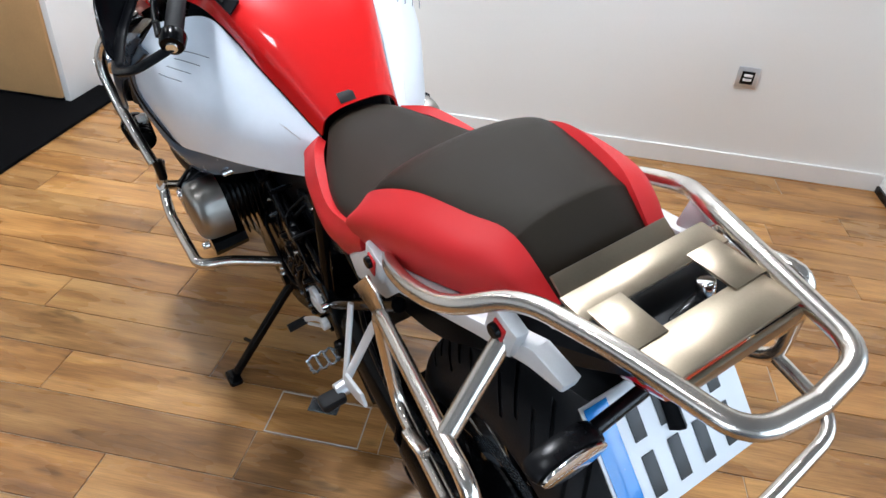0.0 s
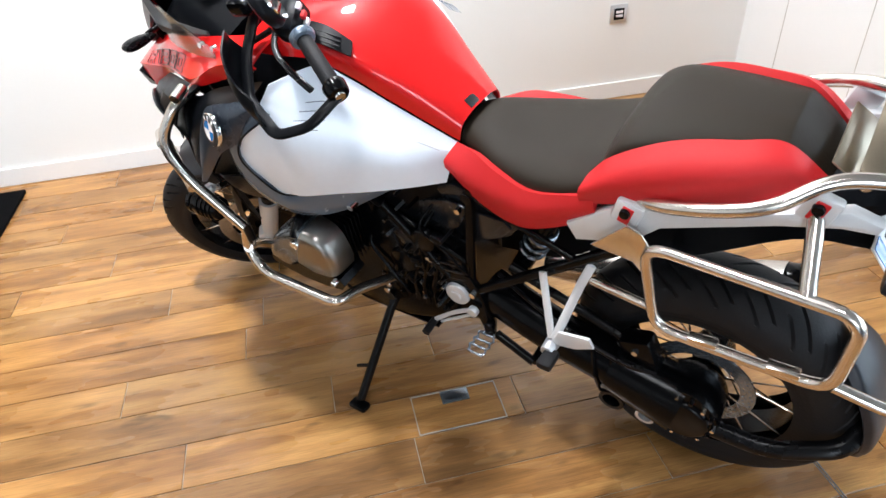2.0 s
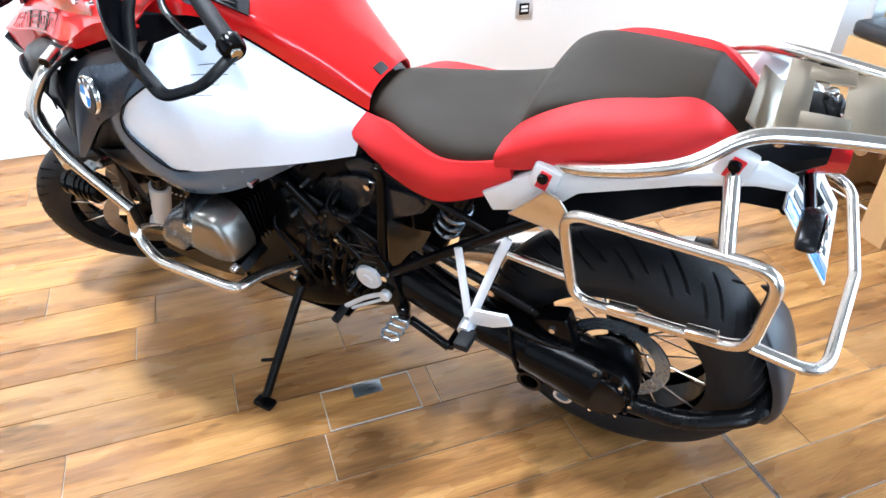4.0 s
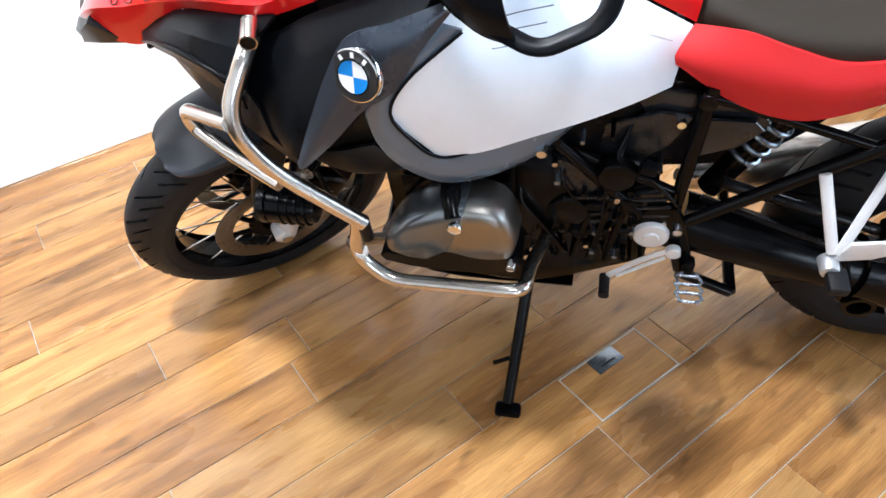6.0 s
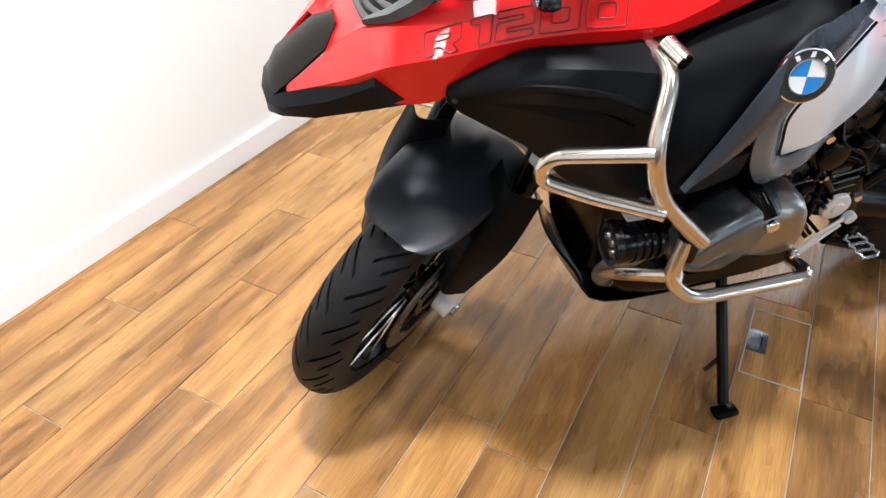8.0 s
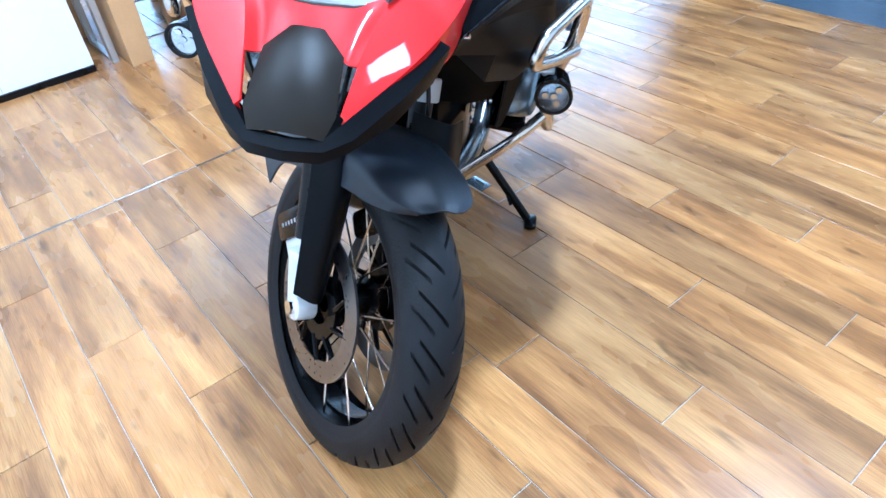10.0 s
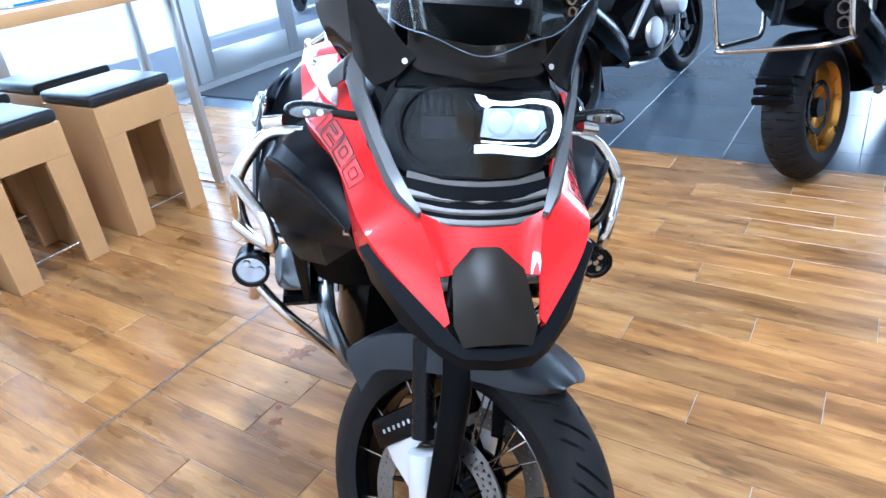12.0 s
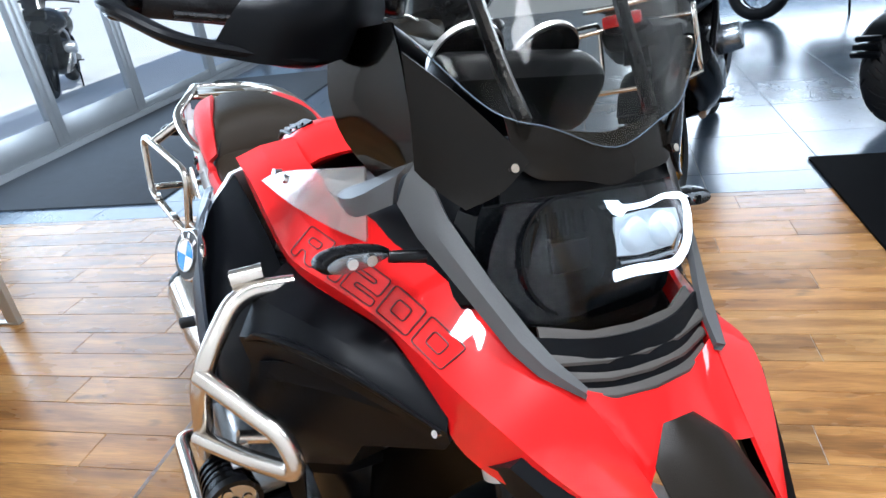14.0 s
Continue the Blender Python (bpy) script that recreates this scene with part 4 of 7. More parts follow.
skirt_f = [[(0.334, 0.215, 0.800), (0.338, 0.290, 0.785), (0.320, 0.365, 0.785)], [(0.305, 0.190, 0.730), (0.312, 0.275, 0.715), (0.296, 0.350, 0.725)], [(0.272, 0.180, 0.694), (0.280, 0.258, 0.684), (0.265, 0.335, 0.698)]]
both("lower_shroud", lambda: patch(skirt_f, 4, 4, 0.005), BLACK_PLASTIC, "black lower shroud over the radiator")
front_panel = [[(0.300, 0.386, 0.830), (0.220, 0.402, 0.805), (0.125, 0.405, 0.800)], [(0.292, 0.362, 0.745), (0.210, 0.374, 0.725), (0.125, 0.376, 0.722)], [(0.266, 0.338, 0.682), (0.200, 0.345, 0.662), (0.125, 0.346, 0.660)], [(0.236, 0.328, 0.612), (0.190, 0.334, 0.596), (0.125, 0.334, 0.592)]]
both("radiator_panel", lambda: patch(front_panel, 4, 4, 0.005), BLACK_PLASTIC, "black panel before the radiator")
both("shroud_cheek", lambda: patch(cheek, 4, 4, 0.004), BROWN_PLASTIC, "dark inner cheek of the shroud")
for s in (LEFT, RIGHT):
    n0 = Vector((0.93, 0.25, 0.25)).normalized()
    c0 = Vector((0.351, 0.205, 0.941))
    turn = n0.to_track_quat("Z", "Y").to_matrix().to_4x4()
    place = Matrix.Translation(c0) @ turn

    def on_badge(bm):
        bm.transform(place)
        return mirrored(bm, s)

    badge = part("badge", on_badge(between((0, 0, 0.0), (0, 0, 0.009), 0.0385, 0.0365, 48, 0.002)), CHROME, bike, "round blue and white badge with black ring")
    part("badge_ring", on_badge(between((0, 0, 0.0091), (0, 0, 0.0102), 0.0345, 0.0340, 48)), BLACK_MARK, badge)
    part("badge_rim", on_badge(moved(ring(0.0238, 0.0220, 0.0012, 48), 0, 0, 0.0112, 0, 90, 0)), CHROME, badge)
    for q in range(4):
        pie = slab([(0, 0)] + [(0.0220 * math.cos(radians(a)), 0.0220 * math.sin(radians(a))) for a in range(90 * q, 90 * q + 91, 10)], 0.0010, 0)
        part("badge_field", on_badge(moved(pie, 0, 0, 0.0103)), WHITE_MARK if q % 2 else BLUE_MARK, badge)
    for k in range(3):
        mark = box((0.005, 0.007, 0.0008), (0, 0.0285, 0.0106), 0)
        mark.transform(pose(0, 0, 0, 0, 0, 38 * (k - 1)))
        part("badge_mark", on_badge(mark), WHITE_MARK, badge)

wing_f = [
    [(0.262, 0.345, 0.966), (0.240, 0.430, 0.951), (0.210, 0.535, 0.936), (0.186, 0.632, 0.886)],
    [(0.312, 0.376, 0.940), (0.296, 0.440, 0.944), (0.246, 0.540, 0.930), (0.190, 0.636, 0.876)],
    [(0.338, 0.385, 0.895), (0.318, 0.450, 0.920), (0.266, 0.540, 0.912), (0.192, 0.638, 0.866)],
    [(0.326, 0.384, 0.850), (0.290, 0.448, 0.862), (0.240, 0.540, 0.862), (0.184, 0.632, 0.846)],
    [(0.334, 0.376, 0.800), (0.298, 0.440, 0.790), (0.240, 0.528, 0.794), (0.176, 0.610, 0.820)],
    [(0.310, 0.346, 0.708), (0.276, 0.395, 0.690), (0.225, 0.450, 0.704), (0.165, 0.540, 0.796)],
]
for s in (LEFT, RIGHT):
    wf = part("front_shroud", mirrored(patch(wing_f, 4, 4, 0.005, True), s), BLACK_PLASTIC, bike, "faceted black front shroud")
    part("shroud_tail", mirrored(patch([[(0.296, 0.352, 0.712), (0.268, 0.380, 0.700)], [(0.284, 0.350, 0.630), (0.262, 0.366, 0.620)], [(0.268, 0.345, 0.560), (0.258, 0.352, 0.556)]], 3, 3, 0.006), s), BLACK_PLASTIC, wf)
    part("shroud_ridge", mirrored(tube(spline([(0.332, 0.392, 0.893), (0.318, 0.450, 0.919), (0.266, 0.540, 0.911), (0.198, 0.634, 0.868)], 5), lambda t: 0.003 + 0.006 * math.sin(math.pi * t), 10, flat=0.6), s), BLACK_PLASTIC, wf)
    scoop_in = [[(0.316, 0.402, 0.868), (0.290, 0.452, 0.884), (0.250, 0.520, 0.884), (0.214, 0.574, 0.868)], [(0.317, 0.402, 0.845), (0.288, 0.452, 0.856), (0.246, 0.522, 0.862), (0.212, 0.575, 0.860)]]
    part("shroud_scoop", mirrored(patch([[(x + 0.006, y + 0.006, z) for x, y, z in r] for r in scoop_in], 2, 4, 0.004), s), BLACK_PLASTIC, wf, "dark slot in the shroud")
    part("bolt", mirrored(between((0.184, 0.622, 0.856), (0.200, 0.626, 0.860), 0.0055, 0.0045, 14), s), CHROME, wf)

wing = [
    [(0.172, 0.130, 1.080), (0.190, 0.236, 1.068), (0.190, 0.345, 1.050), (0.182, 0.400, 1.040), (0.172, 0.460, 1.030), (0.160, 0.527, 1.015), (0.148, 0.590, 0.995), (0.130, 0.645, 0.972), (0.104, 0.715, 0.944), (0.082, 0.775, 0.902), (0.066, 0.856, 0.832)],
    [(0.225, 0.128, 1.070), (0.238, 0.236, 1.058), (0.236, 0.345, 1.022), (0.226, 0.400, 1.010), (0.210, 0.460, 1.001), (0.192, 0.527, 0.987), (0.178, 0.590, 0.970), (0.164, 0.645, 0.951), (0.144, 0.715, 0.930), (0.115, 0.775, 0.893), (0.070, 0.857, 0.829)],
    [(0.262, 0.125, 1.054), (0.267, 0.236, 1.038), (0.264, 0.345, 0.985), (0.256, 0.400, 0.975), (0.236, 0.460, 0.966), (0.214, 0.527, 0.952), (0.200, 0.590, 0.938), (0.192, 0.645, 0.926), (0.180, 0.715, 0.914), (0.146, 0.775, 0.880), (0.073, 0.858, 0.825)],
    [(0.256, 0.125, 1.042), (0.260, 0.236, 1.002), (0.258, 0.345, 0.962), (0.250, 0.400, 0.953), (0.228, 0.460, 0.945), (0.206, 0.527, 0.934), (0.196, 0.590, 0.905), (0.184, 0.645, 0.853), (0.172, 0.715, 0.850), (0.140, 0.775, 0.850), (0.070, 0.856, 0.816)],
]
for s in (LEFT, RIGHT):
    part("side_wing", mirrored(patch(wing, 1, 4, 0.005), s), RED_PAINT, bike, "glossy red side wing running to the beak", crisp=0.22)
wing_grid = [list(c) for c in zip(*[spline(r, 4) for r in wing])]


def on_wing(y, t):
    """A point of the wing's upper face: t = 0 at its outer ridge, 1 at its inner edge."""
    k = 2 * (1 - min(max(t, 0), 1))
    i = min(int(k), 1)
    row = [c[i].lerp(c[i + 1], k - i) for c in wing_grid]
    for a, b in zip(row, row[1:]):
        if a.y <= y <= b.y:
            return a.lerp(b, (y - a.y) / (b.y - a.y))
    return row[-1].copy()


# block letters as outlines in a unit square: their outer and inner loops, and their width
LETTERS = {
    "R": (1.0, [[(0, 0), (0.28, 0), (0.28, 0.30), (0.45, 0.30), (0.68, 0), (1, 0), (0.76, 0.32), (1, 0.42), (1, 1), (0, 1)], [(0.28, 0.55), (0.72, 0.55), (0.72, 0.76), (0.28, 0.76)]]),
    "1": (0.62, [[(0.34, 0), (0.66, 0), (0.66, 1), (0.08, 1), (0.08, 0.76), (0.34, 0.76)]]),
    "2": (1.0, [[(0, 0), (1, 0), (1, 0.25), (0.29, 0.25), (0.29, 0.38), (1, 0.38), (1, 1), (0, 1), (0, 0.75), (0.71, 0.75), (0.71, 0.62), (0, 0.62)]]),
    "0": (1.0, [[(0, 0), (1, 0), (1, 1), (0, 1)], [(0.28, 0.27), (0.72, 0.27), (0.72, 0.73), (0.28, 0.73)]]),
}
for s in (LEFT, RIGHT):
    at, words = 0.0, "R1200"
    long = sum(LETTERS[c][0] for c in words) + 0.16 * 4
    for c in words:
        wide, loops = LETTERS[c]
        strokes = []
        for loop in loops:
            line = []
            for px, py, _ in rounded([(x, y, 0) for x, y in loop], 0.10, 3, True):
                along = (at + px + 0.16 * py) / (long + 0.16)
                y = 0.668 - 0.262 * along if s == LEFT else 0.362 + 0.270 * along
                q = on_wing(y, 0.06 + 0.46 * py)
                line.append(Vector((s * (q.x + 0.0012), q.y, q.z + 0.0010)))
            strokes.append(tube(line, 0.0008, 6, True))
        part("letter", join(*strokes), BLACK_MARK, bike, "black outlined block letter")
        at += wide + 0.16
beak_rows = [
    [(0.104, 0.716, 0.943), (0.070, 0.726, 0.928), (0.036, 0.732, 0.923), (0, 0.734, 0.922)],
    [(0.088, 0.758, 0.914), (0.062, 0.756, 0.902), (0.032, 0.758, 0.904), (0, 0.759, 0.905)],
    [(0.074, 0.806, 0.876), (0.056, 0.794, 0.872), (0.030, 0.782, 0.886), (0, 0.780, 0.889)],
]
beak = part("beak", patch([across(r) for r in beak_rows], 4, 4, 0.004), RED_PAINT, bike, "glossy red beak")
nose_rows = [
    [(0.022, 0.768, 0.902), (0.012, 0.770, 0.904), (0, 0.770, 0.904)],
    [(0.054, 0.792, 0.879), (0.030, 0.797, 0.893), (0, 0.799, 0.895)],
    [(0.061, 0.860, 0.829), (0.036, 0.866, 0.842), (0, 0.868, 0.845)],
    [(0.050, 0.882, 0.806), (0.028, 0.886, 0.812), (0, 0.887, 0.814)],
]
part("nose", patch([across(r) for r in nose_rows], 3, 3, 0.006, True), BROWN_PLASTIC, beak, "dark grained nose piece")
lip_rows = [
    [(0.160, 0.692, 0.866), (0.166, 0.735, 0.897), (0.116, 0.808, 0.858), (0.074, 0.857, 0.826), (0.048, 0.882, 0.806), (0, 0.886, 0.806)],
    [(0.178, 0.692, 0.857), (0.184, 0.736, 0.889), (0.138, 0.804, 0.842), (0.086, 0.868, 0.806), (0.052, 0.892, 0.796), (0, 0.898, 0.794)],
    [(0.170, 0.688, 0.843), (0.166, 0.745, 0.838), (0.128, 0.822, 0.810), (0.078, 0.872, 0.786), (0.048, 0.892, 0.778), (0, 0.896, 0.776)],
    [(0.140, 0.690, 0.838), (0.130, 0.745, 0.832), (0.104, 0.800, 0.806), (0.064, 0.838, 0.786), (0.034, 0.850, 0.778), (0, 0.852, 0.776)],
]
part("beak_lip", patch([across(r) for r in lip_rows], 2, 2, 0.010, True), BLACK_PLASTIC, beak, "black angular lip under the beak")

# --- headlamp, grille, stays and screen ---
lampbox = part("headlamp", loft([[(0.155, 0.60, 0.985), (0.165, 0.585, 1.05), (0.12, 0.575, 1.112), (0, 0.572, 1.118), (-0.12, 0.575, 1.112), (-0.165, 0.585, 1.05), (-0.155, 0.60, 0.985), (-0.08, 0.61, 0.955), (0.08, 0.61, 0.955)],
                                [(0.128, 0.626, 0.990), (0.144, 0.604, 1.045), (0.116, 0.592, 1.106), (0, 0.592, 1.116), (-0.116, 0.592, 1.106), (-0.144, 0.604, 1.045), (-0.128, 0.626, 0.990), (-0.08, 0.646, 0.966), (0.08, 0.646, 0.966)]], 3, 4), LENS_DARK, bike, "glossy black twin headlamp, one side lit")
FACE = pose(0, 0.643, 1.047, 72, 0, 180)


def on_face(bm):
    """From the lamp's face (x to its left as one looks at it, y up) to its place."""
    bm.transform(FACE)
    return bm


dark_eye = on_face(moved(ring(0.0625, 0.0595, 0.004, 64), -0.060, -0.004, 0.007, 0, 90, 0))
part("lamp_ring", dark_eye, LENS_DARK, lampbox)
part("reflector", on_face(moved(between((0, 0, 0), (0, 0, 0.004), 0.0585, 0.050, 56, 0.003), -0.060, -0.004, 0.0045)), LENS_DARK, lampbox)
for k in range(5):
    part("reflector_rib", on_face(box((0.0025, 0.026, 0.003), (-0.084 + 0.012 * k, 0.030, 0.0095), 0.001)), BLACK_SATIN, lampbox)
part("lamp_bar", on_face(box((0.050, 0.030, 0.004), (-0.060, -0.004, 0.011), 0.003)), BLACK_SATIN, lampbox)
light_line = rounded([(-0.004, 0.040, 0.012), (0.022, 0.034, 0.012), (0.056, 0.034, 0.010), (0.082, 0.040, 0.008), (0.122, 0.036, 0.002), (0.133, 0.014, -0.003), (0.126, -0.020, -0.001), (0.098, -0.040, 0.004), (0.060, -0.037, 0.010), (0.024, -0.034, 0.012), (-0.006, -0.035, 0.013)], 0.014)
part("running_light", on_face(tube(light_line, lambda t: 0.0032 + 0.0030 * min(1, max(0, 4 * t - 1.2)), 12, flat=0.5, up=(0, 0, 1))), DAY_LIGHT, lampbox, "glowing white light band")
part("lamp_corner", on_face(moved(slab([(-0.008, 0.046), (0.008, 0.044), (0.022, 0.032), (0.012, 0.026), (0.002, 0.030)], 0.005, 0.001), 0, 0, 0.010)), DAY_LIGHT, lampbox, "lit corner of the lamp")
part("lit_panel", on_face(moved(slab([(0.004, -0.016), (0.040, -0.020), (0.092, -0.018), (0.110, 0.000), (0.104, 0.024), (0.064, 0.028), (0.010, 0.026)], 0.004, 0.001), 0, 0, 0.002)), SOFT_LIGHT, lampbox)
part("chrome_strip", on_face(tube([(0.004, -0.024, 0.012), (0.050, -0.027, 0.010), (0.095, -0.025, 0.006), (0.110, -0.008, 0.002)], 0.0025, 8)), CHROME, lampbox)
for x in (0.034, 0.078):
    part("projector", on_face(moved(between((0, 0, 0), (0, 0, 0.012), 0.022, 0.016, 32, 0.004), x, 0.004, 0.004)), SOFT_LIGHT, lampbox, "round glowing projector lens")
part("lamp_glass", patch([[(0.128, 0.650, 0.986), (0.080, 0.676, 0.976), (0, 0.682, 0.973), (-0.080, 0.676, 0.976), (-0.128, 0.650, 0.986)],
                          [(0.148, 0.634, 1.040), (0.085, 0.664, 1.040), (0, 0.670, 1.040), (-0.085, 0.664, 1.040), (-0.148, 0.634, 1.040)],
                          [(0.118, 0.618, 1.098), (0.075, 0.634, 1.102), (0, 0.638, 1.104), (-0.075, 0.634, 1.102), (-0.118, 0.618, 1.098)]], 4, 4, 0.002), LAMP_CLEAR, lampbox)
part("brow", patch([across([(0.122, 0.612, 1.098), (0.075, 0.628, 1.104), (0, 0.632, 1.106)]), across([(0.114, 0.598, 1.132), (0.075, 0.618, 1.126), (0, 0.634, 1.112)])], 3, 4, 0.004), BLACK_PLASTIC, bike, "black brow over the headlamp")
part("chin", patch([across([(0.108, 0.668, 0.984), (0.058, 0.692, 0.978), (0, 0.696, 0.976)]), across([(0.112, 0.684, 0.966), (0.058, 0.708, 0.958), (0, 0.714, 0.952)])], 3, 4, 0.005, True), GRILLE_GREY, bike, "grey-brown chin under the headlamp")
grille = part("grille", patch([across([(0.118, 0.676, 0.978), (0.06, 0.700, 0.974), (0, 0.706, 0.972)]), across([(0.100, 0.712, 0.930), (0.05, 0.728, 0.926), (0, 0.732, 0.925)])], 3, 4, 0.004), BLACK_PLASTIC, bike, "dark grille under the headlamp")
for k in range(3):
    z, y = 0.954 - 0.0145 * k, 0.704 + 0.010 * k
    w = 0.110 - 0.006 * k
    part("slat", tube([(-w, y - 0.012, z + 0.004), (-0.05, y + 0.004, z), (0, y + 0.008, z - 0.001), (0.05, y + 0.004, z), (w, y - 0.012, z + 0.004)], 0.0078, 8, flat=0.45, up=(0, 0.5, 0.85)), GRILLE_GREY, grille)
for s in (LEFT, RIGHT):
    inner = [(0.178, 0.545, 1.138), (0.168, 0.585, 1.085), (0.145, 0.635, 1.030), (0.122, 0.675, 0.985), (0.108, 0.700, 0.962), (0.093, 0.732, 0.944)]
    outer = [(0.194, 0.528, 1.085), (0.186, 0.560, 1.055), (0.162, 0.625, 1.005), (0.143, 0.672, 0.966), (0.129, 0.700, 0.950), (0.098, 0.736, 0.935)]
    stay = part("lamp_stay", mirrored(patch([inner, [(0.5 * (a[0] + b[0]) + 0.005, 0.5 * (a[1] + b[1]) + 0.004, 0.5 * (a[2] + b[2]) + 0.004) for a, b in zip(inner, outer)], outer], 2, 2, 0.008, True), s), STAY_GREY, bike, "flat grey stay beside the headlamp")
    arm = [[(0.178, 0.546, 1.137), (0.206, 0.470, 1.096), (0.208, 0.405, 1.082), (0.196, 0.330, 1.066)], [(0.196, 0.534, 1.118), (0.220, 0.468, 1.078), (0.216, 0.400, 1.066), (0.200, 0.330, 1.060)], [(0.198, 0.526, 1.084), (0.216, 0.470, 1.056), (0.208, 0.400, 1.050), (0.196, 0.330, 1.054)]]
    part("stay_arm", mirrored(patch(arm, 2, 3, 0.006), s), STAY_GREY, stay, "grey arm of the stay along the wing")
    ind = part("turn_signal", mirrored(between((0.176, 0.560, 1.034), (0.214, 0.548, 1.036), 0.0075, 0.0065, 14), s), BLACK_SATIN, bike, "black indicator with clear twin lens")
    oval = [(0.043 * math.cos(t), 0.0125 * math.sin(t) * (1 - 0.35 * math.cos(t))) for t in (2 * math.pi * k / 24 for k in range(24))]
    part("housing", mirrored(moved(slab(oval, 0.026, 0.007), 0.250, 0.520, 1.036, 88, 0, 186), s), BLACK_SATIN, ind)
    part("clear_cover", mirrored(moved(slab([(0.82 * a, 0.72 * b) for a, b in oval], 0.003, 0.001), 0.248, 0.5475, 1.0365, 88, 0, 186), s), GUNMETAL, ind)
    for dx in (-0.011, 0.010):
        part("lens", mirrored(between((0.246 + dx, 0.549, 1.037), (0.246 + dx, 0.554, 1.037), 0.0070, 0.0060, 20), s), CHROME, ind)
glass_rows = [
    across([(0.196, 0.562, 1.252), (0.132, 0.604, 1.190), (0.075, 0.628, 1.173), (0, 0.640, 1.150)]),
    across([(0.198, 0.540, 1.272), (0.138, 0.580, 1.232), (0.075, 0.604, 1.218), (0, 0.612, 1.205)]),
    across([(0.194, 0.505, 1.306), (0.138, 0.538, 1.292), (0.070, 0.560, 1.286), (0, 0.567, 1.282)]),
    across([(0.182, 0.466, 1.357), (0.132, 0.484, 1.366), (0.068, 0.498, 1.376), (0, 0.504, 1.380)]),
    across([(0.150, 0.430, 1.420), (0.115, 0.440, 1.438), (0.062, 0.449, 1.452), (0, 0.452, 1.456)]),
]
screen = part("windscreen", patch(glass_rows, 4, 5, 0.003), SCREEN_PLASTIC, bike, "clear touring windscreen")
screen.visible_shadow = False
band = [across([(0.108, 0.618, 1.136), (0.088, 0.632, 1.124), (0.040, 0.642, 1.120), (0, 0.646, 1.112)]), across([(0.108, 0.608, 1.152), (0.087, 0.622, 1.142), (0.040, 0.636, 1.136), (0, 0.640, 1.130)]), across([(0.106, 0.590, 1.180), (0.085, 0.602, 1.172), (0.040, 0.616, 1.166), (0, 0.620, 1.162)])]
# thin grey tube draws the light caught by the lower cut edge
part("edge_glint", tube(spline(glass_rows[0], 5), 0.0007, 6), GREY_PAINT, screen, "grey line painting the glint along the screen's cut edge")
part("screen_base", patch(band, 4, 3, 0.003), SMOKE_DARK, screen, "glossy dark panel under the screen")
for s in (LEFT, RIGHT):
    part("screen_bolt", between((s * 0.111, 0.603, 1.128), (s * 0.113, 0.622, 1.136), 0.0055, 0.0045, 16), STEEL, screen)
    flank = [[(0.189, 0.480, 1.094), (0.186, 0.515, 1.110), (0.182, 0.543, 1.126)], [(0.222, 0.462, 1.140), (0.208, 0.508, 1.162), (0.190, 0.548, 1.180)],
             [(0.240, 0.462, 1.190), (0.222, 0.505, 1.215), (0.198, 0.542, 1.236)], [(0.232, 0.448, 1.246), (0.218, 0.490, 1.258), (0.200, 0.528, 1.266)]]
    part("wind_deflector", mirrored(patch(flank, 3, 3, 0.004), s), SMOKED, screen, "smoked wind deflector")
    gusset = [[(0.183, 0.546, 1.122), (0.170, 0.578, 1.106), (0.156, 0.603, 1.094)], [(0.191, 0.550, 1.180), (0.160, 0.588, 1.146), (0.124, 0.618, 1.112)], [(0.198, 0.546, 1.240), (0.150, 0.590, 1.196), (0.098, 0.625, 1.142)]]
    part("bolt_panel", mirrored(patch(gusset, 3, 3, 0.004), s), SMOKE_DARK, screen, "glossy dark panel carrying the screen bolt")
    part("screen_arm", tube(spline([(s * 0.088, 0.600, 1.175), (s * 0.096, 0.560, 1.230), (s * 0.102, 0.500, 1.320), (s * 0.098, 0.470, 1.375)], 4), 0.014, 8, flat=0.6), BLACK_SATIN, screen)
    clear = [[(s * 0.258, 0.245, 1.048), (s * 0.246, 0.320, 1.036), (s * 0.226, 0.410, 1.028), (s * 0.206, 0.475, 1.026)], [(s * 0.252, 0.252, 1.054), (s * 0.240, 0.325, 1.058), (s * 0.222, 0.412, 1.064), (s * 0.206, 0.474, 1.070)], [(s * 0.244, 0.260, 1.060), (s * 0.234, 0.330, 1.080), (s * 0.218, 0.415, 1.100), (s * 0.206, 0.473, 1.114)]]
    flap = part("clear_deflector", patch(clear, 3, 3, 0.003), FROSTED, bike, "small translucent wind flap")
    for y, z in ((0.262, 1.058), (0.300, 1.060)):
        part("bolt", between((s * 0.236, y, z), (s * 0.246, y, z + 0.003), 0.008, 0.006, 16), CHROME, flap)
dash = part("instrument_panel", box((0.24, 0.07, 0.10), (0, 0.46, 1.180), 0.025, (-28, 0, 0)), BLACK_PLASTIC, bike, "black instrument panel behind the screen")
for x in (-0.075, 0.045):
    part("dial", moved(between((0, 0, 0), (0, 0, 0.012), 0.050, 0.047, 40, 0.002), x, 0.425, 1.215, 58, 0, 0), LENS_DARK, dash, "round dark dial")
    part("dial_ring", moved(moved(ring(0.052, 0.048, 0.004, 40), 0, 0, 0, 0, 90, 0), x, 0.419, 1.219, 58, 0, 0), ALUMINIUM, dash)
